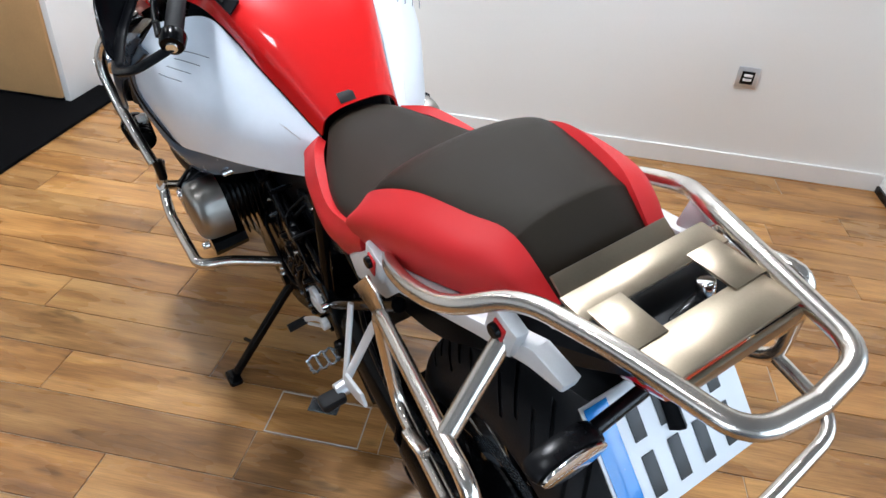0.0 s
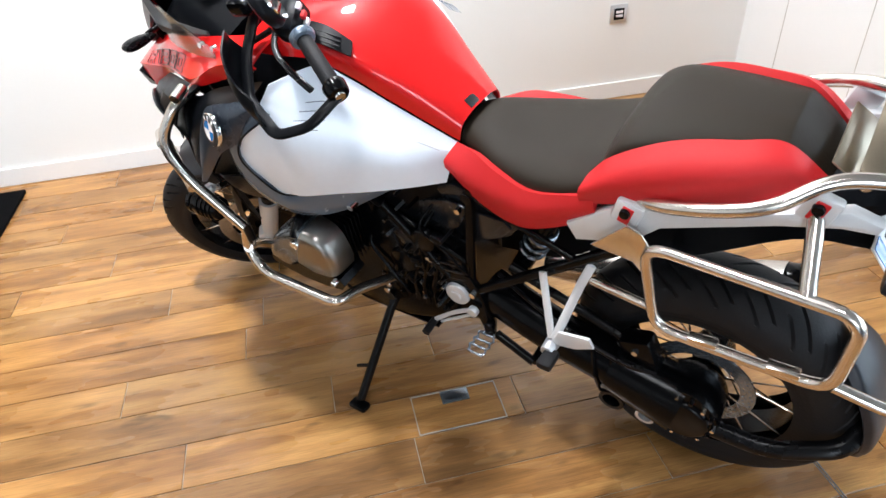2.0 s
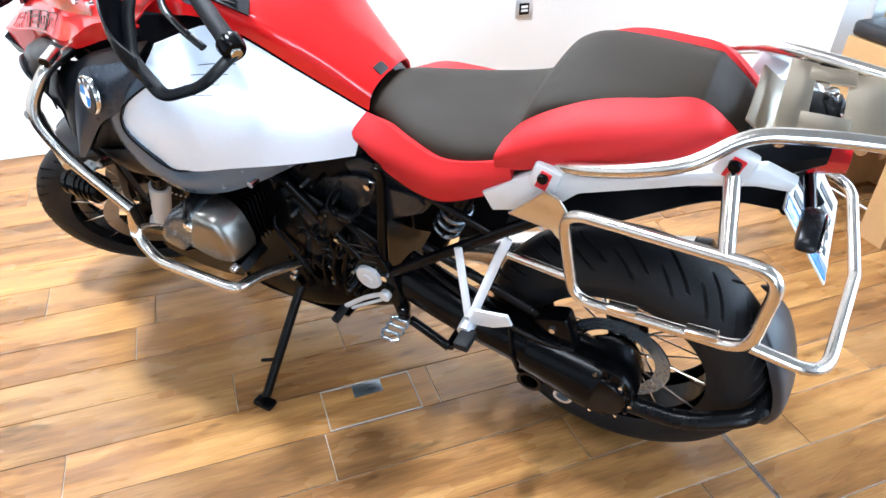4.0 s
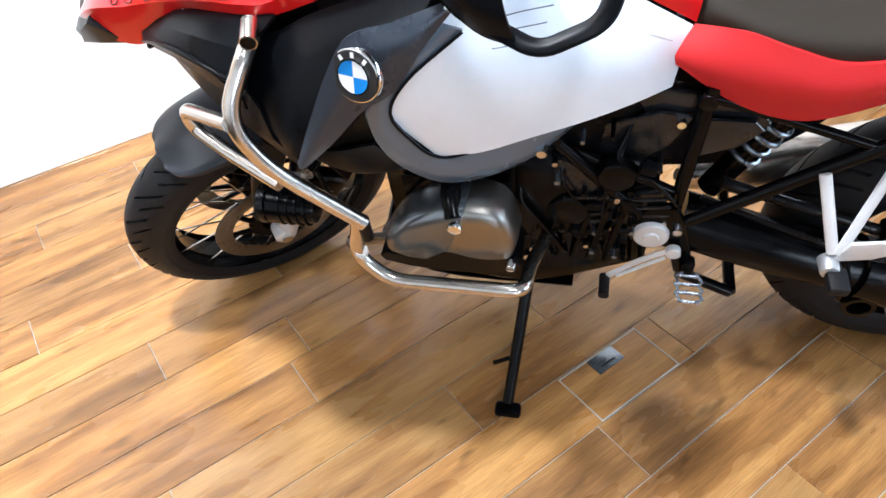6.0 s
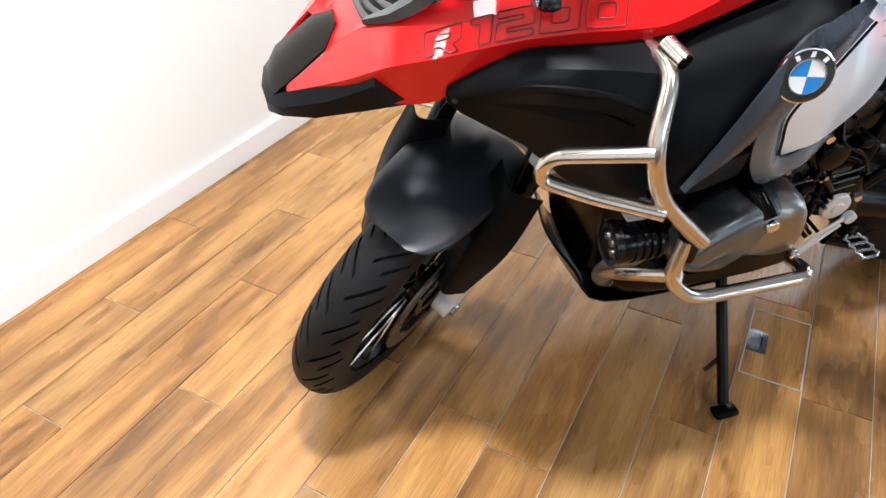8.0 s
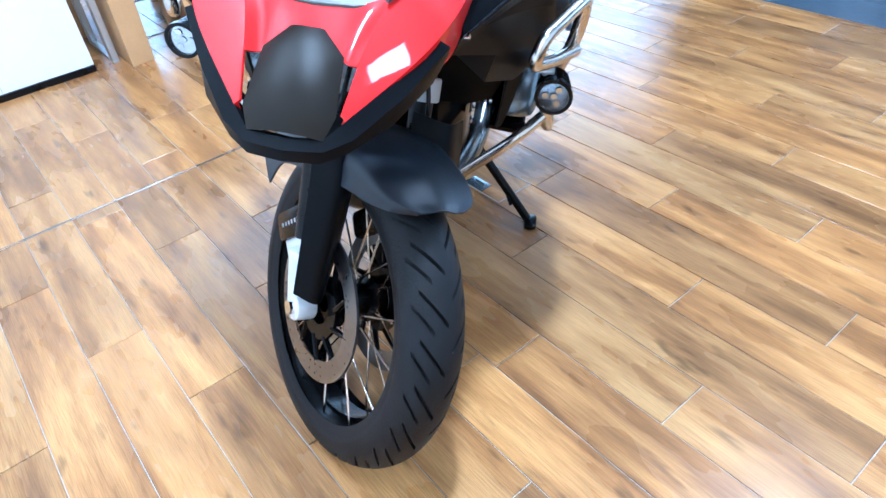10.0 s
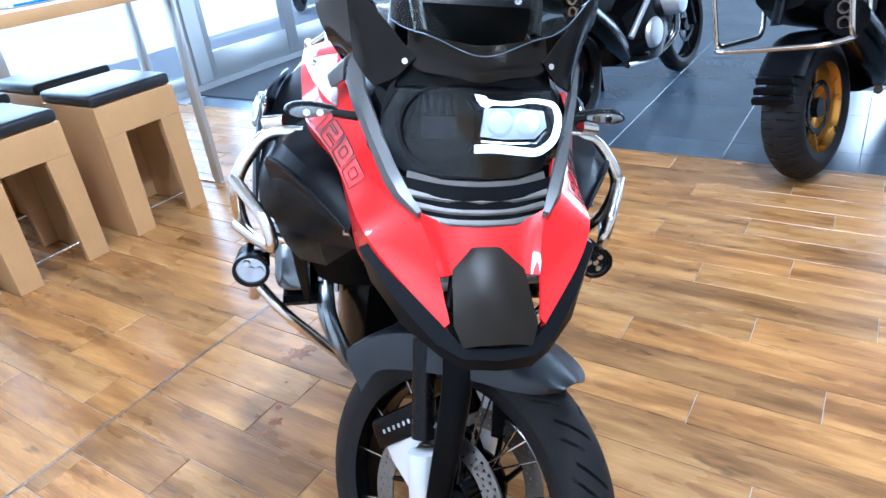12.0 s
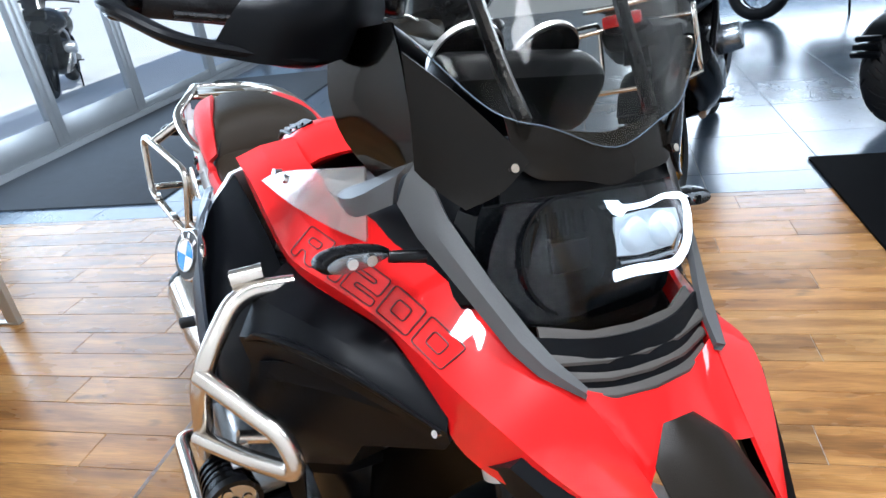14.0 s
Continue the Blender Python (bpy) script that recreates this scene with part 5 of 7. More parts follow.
part("inner_fairing", loft([[(0.19, 0.30, 0.86), (0.20, 0.30, 1.00), (0.12, 0.30, 1.06), (-0.12, 0.30, 1.06), (-0.20, 0.30, 1.00), (-0.19, 0.30, 0.86)],
                            [(0.17, 0.48, 0.86), (0.18, 0.48, 0.99), (0.12, 0.48, 1.10), (-0.12, 0.48, 1.10), (-0.18, 0.48, 0.99), (-0.17, 0.48, 0.86)],
                            [(0.12, 0.60, 0.90), (0.14, 0.60, 0.98), (0.10, 0.58, 1.06), (-0.10, 0.58, 1.06), (-0.14, 0.60, 0.98), (-0.12, 0.60, 0.90)]], 3, 3), BLACK_PLASTIC, bike)

# --- engine ---
engine = part("engine", loft([[(0.10, 0.30, 0.30), (0.13, 0.30, 0.45), (0.10, 0.30, 0.60), (-0.10, 0.30, 0.60), (-0.13, 0.30, 0.45), (-0.10, 0.30, 0.30)],
                              [(0.14, 0.20, 0.24), (0.18, 0.20, 0.45), (0.15, 0.20, 0.64), (-0.15, 0.20, 0.64), (-0.18, 0.20, 0.45), (-0.14, 0.20, 0.24)],
                              [(0.14, 0.00, 0.22), (0.18, 0.00, 0.42), (0.14, 0.00, 0.64), (-0.14, 0.00, 0.64), (-0.18, 0.00, 0.42), (-0.14, 0.00, 0.22)],
                              [(0.10, -0.22, 0.28), (0.13, -0.22, 0.42), (0.10, -0.22, 0.56), (-0.10, -0.22, 0.56), (-0.13, -0.22, 0.42), (-0.10, -0.22, 0.28)]], 3, 3), BLACK_METAL, bike, "black flat-twin engine")
part("sump_guard", patch([[(-0.13, 0.33, 0.34), (0, 0.345, 0.33), (0.13, 0.33, 0.34)], [(-0.14, 0.24, 0.22), (0, 0.25, 0.21), (0.14, 0.24, 0.22)], [(-0.13, -0.08, 0.20), (0, -0.08, 0.19), (0.13, -0.08, 0.20)]], 4, 4, 0.006), BLACK_METAL, engine, "black sump guard")
details = random.Random(7)
for i in range(16):
    y, z = details.uniform(-0.19, 0.05), details.uniform(0.36, 0.60)
    part("engine_bolt", between((-0.150, y, z), (-0.186, y, z), 0.006, 0.005, 12), BLACK_SATIN if i % 4 else GUNMETAL, engine)
for i in range(6):
    part("engine_rib", tube([(-0.155, -0.17 + 0.028 * i, 0.55), (-0.180, -0.15 + 0.030 * i, 0.45), (-0.170, -0.14 + 0.032 * i, 0.36)], 0.007, 8), BLACK_METAL, engine)
for s in (LEFT, RIGHT):
    cyl = part("cylinder", mirrored(between((0.150, 0.130, 0.585), (0.262, 0.130, 0.590), 0.080, 0.078, 32, 0.006), s), BLACK_METAL, engine, "black finned cylinder")
    for k in range(7):
        part("fin", mirrored(box((0.004, 0.19, 0.13), (0.168 + 0.012 * k, 0.130, 0.575), 0.003, (0, 0, 0)), s), BLACK_METAL, cyl)
    head_line = [(0.020, 0.545), (0.018, 0.610), (0.040, 0.662), (0.085, 0.676), (0.140, 0.668), (0.200, 0.628), (0.240, 0.575), (0.250, 0.535), (0.190, 0.520), (0.140, 0.560), (0.085, 0.545)]
    head_line = [(y, 0.5 + (z - 0.5) * 0.94) for y, z in head_line]

    def shrunk(x, f):
        return [(x, 0.125 + (y - 0.125) * f, 0.575 + (z - 0.575) * f) for y, z in head_line]

    cover = loft([shrunk(0.258, 1.0), shrunk(0.296, 1.0), shrunk(0.318, 0.97), shrunk(0.331, 0.88), shrunk(0.338, 0.70)], 3, 2)
    bmesh.ops.bisect_plane(cover, geom=cover.verts[:] + cover.edges[:] + cover.faces[:], plane_co=(0, 0.116, 0.60), plane_no=(0, 1, 0.35))
    rear_half = cover.copy()
    for half, keep in ((cover, 1), (rear_half, -1)):
        gone = [f for f in half.faces if (f.calc_center_median() - Vector((0, 0.116, 0.60))).dot(Vector((0, 1, 0.35))) * keep < 0]
        bmesh.ops.delete(half, geom=gone, context="FACES")
    hd = part("head_cover", mirrored(cover, s), HEAD_DARK, engine, "dark silver cylinder head cover")
    part("head_cap", mirrored(rear_half, s), HEAD_STEEL, hd, "machined steel cover half")
    low = [(0.022, 0.498), (0.020, 0.534), (0.085, 0.533), (0.138, 0.544), (0.190, 0.513), (0.252, 0.522), (0.258, 0.498), (0.150, 0.482)]
    part("head_lower", mirrored(loft([[(0.240, y, z) for y, z in low], [(0.320, y, z - 0.004) for y, z in low]], 2, 2), s), BLACK_METAL, hd, "black lower head casting")
    part("head_bolt", mirrored(between((0.330, 0.111, 0.630), (0.346, 0.111, 0.630), 0.013, 0.012, 24, 0.003), s), CHROME, hd, "bright domed bolt")
    part("head_bolt", mirrored(between((0.325, 0.023, 0.533), (0.343, 0.023, 0.533), 0.009, 0.008, 20, 0.002), s), CHROME, hd)
    part("head_boss", mirrored(tube([(0.262, 0.128, 0.668), (0.300, 0.122, 0.662), (0.330, 0.113, 0.640)], 0.017, 16), s), BLACK_METAL, hd, "black plug channel")
    part("exhaust_header", mirrored(tube(spline([(0.225, 0.20, 0.52), (0.215, 0.27, 0.46), (0.17, 0.29, 0.36), (0.11, 0.20, 0.26), (0.08, 0.0, 0.23)], 6), 0.022, 14), s), GUNMETAL, engine)
    radiator = box((0.012, 0.17, 0.16), (0.225, 0.315, 0.86), 0.004, (0, 8, 20))
    part("radiator", mirrored(radiator, s), BLACK_METAL, engine, "black radiator")

# --- crash bars and fog lamps ---


def bars(bm, side):
    bm = mirrored(bm, side)
    if side == RIGHT:
        bm.transform(Matrix.Translation((0.014, 0, 0)))
    return bm


for s in (LEFT, RIGHT):
    cb = part("crash_bar", bars(tube([(0.285, 0.372, 0.968), (0.322, 0.362, 0.961)], 0.0125, 16), s), STEEL, bike, "bent stainless crash bar")
    part("bar_upper", bars(tube(rounded([(0.250, 0.380, 0.948), (0.318, 0.372, 0.948), (0.378, 0.408, 0.872), (0.376, 0.372, 0.776), (0.360, 0.256, 0.648)], 0.05), 0.0130, 16), s), STEEL, cb)
    part("bar_loop", bars(tube(rounded([(0.378, 0.404, 0.866), (0.314, 0.520, 0.832), (0.303, 0.530, 0.784), (0.340, 0.455, 0.766), (0.382, 0.362, 0.752)], 0.024), 0.0115, 16), s), STEEL, cb)
    part("bar_lower", bars(tube(rounded([(0.345, 0.272, 0.640), (0.360, 0.290, 0.560), (0.372, 0.235, 0.508), (0.368, -0.004, 0.507), (0.305, -0.004, 0.490), (0.150, -0.030, 0.420)], 0.034), 0.0130, 16), s), STEEL, cb)
    part("bar_brace", bars(tube(rounded([(0.365, 0.275, 0.575), (0.300, 0.330, 0.520), (0.180, 0.300, 0.380), (0.12, 0.25, 0.30)], 0.05), 0.0125, 14), s), STEEL, cb)
    part("bar_brace", bars(tube([(0.330, 0.345, 0.722), (0.220, 0.350, 0.690)], 0.010, 12), s), STEEL, cb)
    part("clamp", bars(between((0.352, 0.262, 0.600), (0.352, 0.262, 0.650), 0.011, seg=16), s), BLACK_SATIN, cb)
    part("tip", bars(between((0.318, 0.3633, 0.9618), (0.3235, 0.3618, 0.9605), 0.0105, 0.0105, 20), s), BLACK_METAL, cb)
    fog = part("fog_lamp", bars(between((0.356, 0.330, 0.672), (0.356, 0.412, 0.678), 0.026, 0.035, 28, 0.005), s), BLACK_METAL, bike, "small round black fog lamp")
    part("bezel", bars(moved(moved(ring(0.036, 0.029, 0.006, 36), 0, 0, 0, 0, 0, 90), 0.356, 0.416, 0.679), s), BLACK_SATIN, fog)
    part("reflector", bars(between((0.356, 0.4122, 0.6785), (0.356, 0.4150, 0.6787), 0.0285, 0.0285, 30), s), CHROME, fog)
    for a, r in ((0, 0.0), (60, 0.016), (180, 0.016), (300, 0.016)):
        part("emitter", bars(between((0.356 + r * math.cos(radians(a)), 0.4152, 0.679 + r * math.sin(radians(a))), (0.356 + r * math.cos(radians(a)), 0.4172, 0.679 + r * math.sin(radians(a))), 0.007, 0.006, 14), s), CHROME, fog)
    part("lens", bars(between((0.356, 0.418, 0.679), (0.356, 0.4205, 0.6792), 0.0285, 0.0275, 30), s), LAMP_CLEAR, fog)
    for i in range(4):
        part("cooling_fin", bars(moved(moved(ring(0.0315 + 0.001 * i, 0.024, 0.0022, 30), 0, 0, 0, 0, 0, 90), 0.356, 0.345 + 0.014 * i, 0.673 + 0.001 * i), s), BLACK_METAL, fog)
    part("bracket", bars(join(box((0.030, 0.040, 0.006), (0.335, 0.375, 0.714), 0.002), between((0.335, 0.375, 0.700), (0.335, 0.375, 0.724), 0.007, seg=12)), s), ALUMINIUM, fog)

# --- frame, footrests, stand ---
chassis = part("chassis", tube([(-0.158, 0.00, 0.42), (-0.158, -0.182, 0.445)], 0.0120, 12), BLACK_METAL, bike, "black tubular frame")
plate_line = [(-0.185, 0.425), (-0.180, 0.485), (-0.210, 0.520), (-0.255, 0.520), (-0.280, 0.470), (-0.305, 0.370), (-0.300, 0.335), (-0.275, 0.335), (-0.255, 0.410)]
for s in (LEFT, RIGHT):
    for a, b, r in (((0.165, -0.022, 0.682), (0.160, -0.192, 0.494), 0.0120), ((0.150, -0.022, 0.656), (0.150, -0.240, 0.551), 0.009), ((0.152, -0.250, 0.500), (0.130, -0.268, 0.770), 0.0125),
                    ((0.155, -0.250, 0.456), (0.150, -0.625, 0.760), 0.0125), ((0.130, -0.270, 0.748), (0.150, -0.530, 0.678), 0.0085)):
        part("frame_tube", mirrored(tube([a, b], r, 14), s), BLACK_METAL, chassis)
    part("boss", mirrored(between((0.110, -0.264, 0.745), (0.146, -0.264, 0.745), 0.017, 0.015, 24, 0.003), s), BLACK_METAL, chassis)
    part("pivot_plate", mirrored(side_plate(plate_line, 0.168, 0.02), s), BLACK_METAL, chassis)
    part("bolt", mirrored(between((0.160, -0.262, 0.470), (0.180, -0.262, 0.470), 0.009, 0.008, 16), s), CHROME, chassis)
    part("bolt", mirrored(between((0.160, -0.002, 0.688), (0.184, -0.002, 0.688), 0.010, 0.009, 16), s), STEEL, chassis)
both("pivot_cap", lambda: join(moved(between((0, 0, 0), (0.012, 0, 0), 0.034, 0.031, 40, 0.003), 0.170, -0.217, 0.454), moved(between((0, 0, 0), (0.004, 0, 0), 0.015, 0.013, 24), 0.1825, -0.217, 0.454)), WHITE_METAL, "round silver pivot cap")
core = loft([[(0.10, 0.26, 0.62), (0.17, 0.26, 0.78), (0.15, 0.26, 1.0), (-0.15, 0.26, 1.0), (-0.17, 0.26, 0.78), (-0.10, 0.26, 0.62)],
             [(0.11, 0.05, 0.60), (0.17, 0.05, 0.74), (0.12, 0.05, 1.0), (-0.12, 0.05, 1.0), (-0.17, 0.05, 0.74), (-0.11, 0.05, 0.60)],
             [(0.10, -0.20, 0.56), (0.10, -0.20, 0.72), (0.06, -0.20, 0.86), (-0.06, -0.20, 0.86), (-0.10, -0.20, 0.72), (-0.10, -0.20, 0.56)]], 3, 3)
part("airbox", core, BLACK_PLASTIC, bike)
cover_line = [(-0.025, 0.640), (-0.10, 0.700), (-0.20, 0.745), (-0.34, 0.725), (-0.375, 0.680), (-0.34, 0.635), (-0.25, 0.585), (-0.08, 0.605)]
both("side_cover", lambda: side_plate(cover_line, 0.112, 0.030, 0.008), SIDE_BLACK, "glossy black side cover under the seat")
both("cover_face", lambda: side_plate([(-0.050, 0.640), (-0.110, 0.680), (-0.200, 0.712), (-0.252, 0.704), (-0.222, 0.640), (-0.176, 0.598), (-0.090, 0.614)], 0.131, 0.010, 0.004), SIDE_BLACK, "raised face of the side cover")
both("cover_face", lambda: side_plate([(-0.270, 0.700), (-0.345, 0.700), (-0.362, 0.682), (-0.330, 0.645), (-0.258, 0.612)], 0.131, 0.010, 0.004), SIDE_BLACK, "raised face of the side cover")
both("cover_bolt", lambda: between((0.130, -0.232, 0.697), (0.143, -0.232, 0.697), 0.008, 0.007, 16), CHROME)
spring = []
for i in range(97):
    a, t = 2 * math.pi * 4 * i / 96, 0.28 + 0.46 * i / 96
    spring.append((-0.052 + 0.026 * math.cos(a), -0.330 - 0.10 * t + 0.026 * math.sin(a) * 0.9, 0.49 + 0.21 * t + 0.018 * math.sin(a)))
shock = part("shock_absorber", between((-0.055, -0.32, 0.47), (-0.055, -0.44, 0.72), 0.024, seg=18), BLACK_METAL, bike)
part("coil_spring", tube(spring, 0.0055, 8), GUNMETAL, shock, "pale coil spring")

swing = part("swingarm", tube(spline([(-0.105, -0.27, 0.43), (-0.125, -0.42, 0.40), (-0.132, -0.58, 0.365), (-0.128, -0.72, 0.335)], 5), lambda t: 0.056 - 0.006 * t, 20, flat=0.9), BLACK_METAL, bike, "black single-sided swingarm with shaft drive")
part("final_drive", join(moved(between((-0.165, 0, 0), (-0.060, 0, 0), 0.080, 0.074, 36, 0.015), 0, AXLE_R + 0.005, R_R + 0.005), moved(between((-0.178, 0, 0), (-0.163, 0, 0), 0.055, 0.062, 32, 0.006), 0, AXLE_R, R_R)), BLACK_METAL, swing, "black final drive housing")
part("drive_neck", tube([(-0.130, -0.60, 0.360), (-0.128, -0.76, 0.328)], lambda t: 0.062 + 0.015 * t, 20), BLACK_METAL, swing)
part("torque_arm", tube([(-0.10, -0.33, 0.53), (-0.12, -0.70, 0.425)], 0.011, 12), BLACK_SATIN, swing)
part("hose", tube(spline([(-0.11, -0.30, 0.50), (-0.15, -0.45, 0.47), (-0.16, -0.62, 0.42), (-0.14, -0.72, 0.40)], 5), 0.006, 8), BLACK_SATIN, swing)
part("mud_arm", tube(rounded([(-0.150, -0.77, 0.30), (-0.140, -0.95, 0.29), (-0.10, -1.075, 0.335), (-0.02, -1.10, 0.36)], 0.05), 0.020, 12, flat=0.7), BLACK_SATIN, swing)
rows = []
for a, w in ((-12, 0.050), (0, 0.078), (14, 0.088), (30, 0.082), (44, 0.058)):
    r = R_R + 0.035
    c, s_ = math.cos(radians(180 - a)), math.sin(radians(180 - a))
    rows.append([(k * w, AXLE_R + (r - d) * c, R_R + (r - d) * s_) for k, d in ((-1, 0.030), (-0.8, 0.010), (0, 0), (0.8, 0.010), (1, 0.030))])
part("rear_mudguard", patch(rows, 4, 4, 0.004), NIGHT_PLASTIC, bike, "short blue-black spray guard behind the wheel")
part("muffler_ring", moved(ring(0.030, 0.021, 0.020, 28), -0.168, -0.622, 0.300), BLACK_METAL, swing)
silencer = part("silencer", tube(spline([(0.12, -0.30, 0.32), (0.165, -0.48, 0.33), (0.19, -0.68, 0.36), (0.20, -0.88, 0.42)], 6), lambda t: 0.035 + 0.030 * min(1, 2.2 * t), 24, flat=1.15), STEEL, bike, "steel silencer")
part("end_cap", between((0.20, -0.875, 0.418), (0.203, -0.915, 0.432), 0.064, 0.058, 28, 0.006), BLACK_METAL, silencer)
for i in range(14):
    a = 2 * math.pi * i / 14
    part("drive_bolt", between((-0.160, AXLE_R + 0.066 * math.cos(a), R_R + 0.005 + 0.066 * math.sin(a)), (-0.176, AXLE_R + 0.066 * math.cos(a), R_R + 0.005 + 0.066 * math.sin(a)), 0.005, 0.0045, 8), STEEL if i % 2 else BLACK_SATIN, swing)
part("drive_rib", join(*[tube([(-0.150, -0.56 - 0.045 * k, 0.43 - 0.012 * k), (-0.185, -0.58 - 0.045 * k, 0.37 - 0.012 * k), (-0.170, -0.59 - 0.045 * k, 0.30)], 0.006, 8) for k in range(4)]), BLACK_METAL, swing)
part("drain_ring", moved(ring(0.022, 0.015, 0.012, 28), -0.172, -0.70, 0.285), ALUMINIUM, swing)
part("brake_caliper", box((0.050, 0.075, 0.090), (-0.120, -0.66, 0.435), 0.012, (-20, 0, 0)), BLACK_METAL, swing)
part("caliper_bolt", between((-0.140, -0.655, 0.455), (-0.153, -0.655, 0.455), 0.008, 0.007, 6), CHROME, swing)
hose = random.Random(21)
for i in range(7):
    y0, z0 = hose.uniform(-0.20, 0.06), hose.uniform(0.56, 0.72)
    y1, z1 = y0 + hose.uniform(-0.12, 0.12), hose.uniform(0.36, 0.52)
    x = -0.150 - hose.uniform(0.012, 0.034)
    part("hose", tube(spline([(x + 0.05, y0, z0), (x, y0 + 0.02, z0 - 0.05), (x - 0.006, (y0 + y1) / 2 + hose.uniform(-0.03, 0.03), (z0 + z1) / 2), (x, y1, z1 + 0.03), (x + 0.03, y1, z1)], 5), hose.uniform(0.003, 0.0055), 8), BLACK_METAL, engine)
for i in range(22):
    y, z = hose.uniform(-0.24, 0.10), hose.uniform(0.36, 0.74)
    part("engine_bolt", between((-0.140, y, z), (-0.168 - hose.uniform(0.0, 0.02), y, z), 0.0045, 0.004, 6), (GUNMETAL, BLACK_SATIN, BLACK_METAL)[i % 3], engine)
for i, (y, z) in enumerate(((-0.06, 0.50), (-0.14, 0.60), (0.02, 0.66), (-0.03, 0.42))):
    part("engine_cover", moved(between((0, 0, 0), (-0.022, 0, 0), 0.045 - 0.006 * i, 0.038 - 0.006 * i, 24, 0.005), -0.158, y, z), BLACK_METAL, engine)
    part("connector", box((0.022, 0.030, 0.018), (-0.176, y - 0.05, z + 0.03), 0.004, (15 * i, 0, 0)), BLACK_PLASTIC, engine)
for outline, x in (([(-0.030, 0.630), (-0.100, 0.600), (-0.150, 0.548), (-0.145, 0.470), (-0.085, 0.442), (-0.035, 0.470)], 0.164), ([(-0.150, 0.535), (-0.225, 0.560), (-0.245, 0.480), (-0.185, 0.405), (-0.100, 0.392), (-0.085, 0.430), (-0.148, 0.455)], 0.156)):
    casting = part("casting", mirrored(side_plate(outline, x, 0.022, 0.007), LEFT), SIDE_BLACK, engine, "ribbed black engine casting")
    for y, z in outline[::2]:
        part("casting_bolt", between((-x - 0.004, y * 0.94 - 0.006, z * 0.97 + 0.016), (-x - 0.016, y * 0.94 - 0.006, z * 0.97 + 0.016), 0.0055, 0.005, 12), STEEL, casting)
    for k in range(4):
        z = 0.47 + 0.022 * k
        part("casting_rib", tube([(-x - 0.010, outline[0][0] - 0.022, z), (-x - 0.010, outline[0][0] - 0.092, z + 0.012)], 0.0035, 8), SIDE_BLACK, casting)
part("inner_guard", patch([[(0.030, -0.225, 0.440), (0.030, -0.230, 0.580), (0.030, -0.235, 0.760)], [(0.040, -0.370, 0.455), (0.040, -0.390, 0.620), (0.040, -0.400, 0.780)], [(0.050, -0.480, 0.525), (0.052, -0.490, 0.680), (0.052, -0.490, 0.800)], [(0.060, -0.600, 0.680), (0.060, -0.600, 0.740), (0.060, -0.600, 0.800)]], 3, 3, 0.006), BLACK_PLASTIC, bike, "black inner guard before the rear wheel")
part("under_tail", patch([across([(0.128, -0.540, 0.690), (0.06, -0.560, 0.800), (0, -0.560, 0.805)]), across([(0.132, -0.720, 0.760), (0.07, -0.720, 0.845), (0, -0.720, 0.850)]), across([(0.110, -0.880, 0.850), (0.06, -0.880, 0.885), (0, -0.880, 0.890)]), across([(0.07, -0.985, 0.835), (0.05, -0.985, 0.865), (0, -0.985, 0.870)])], 4, 4, 0.005), BLACK_PLASTIC, bike, "black plastic under the tail")

stand = part("side_stand", tube([(-0.165, 0.005, 0.345), (-0.215, 0.012, 0.290), (-0.385, 0.034, 0.094)], 0.0125, 12), BLACK_METAL, bike, "black side stand, folded out")
foot_bm = box((0.036, 0.058, 0.018), (0, 0, 0.009), 0.008)
foot_at = BIKE.inverted() @ Vector((-0.418, 0.040, 0.0))
foot_bm.transform(Matrix.Translation(foot_at) @ BIKE.to_3x3().inverted().to_4x4())
part("stand_foot", foot_bm, BLACK_METAL, stand)
part("stand_tang", tube([(-0.312, 0.024, 0.170), (-0.330, 0.072, 0.160)], 0.005, 8), BLACK_METAL, stand)
part("stand_pivot", join(box((0.045, 0.060, 0.10), (-0.160, 0.005, 0.375), 0.012), between((-0.195, 0.005, 0.355), (-0.150, 0.005, 0.355), 0.016, seg=16)), BLACK_METAL, stand)
for y, z in ((0.0, 0.40), (0.012, 0.372)):
    part("bolt", between((-0.178, y, z), (-0.196, y, z), 0.010, 0.009, 16, 0.002), CHROME, stand)

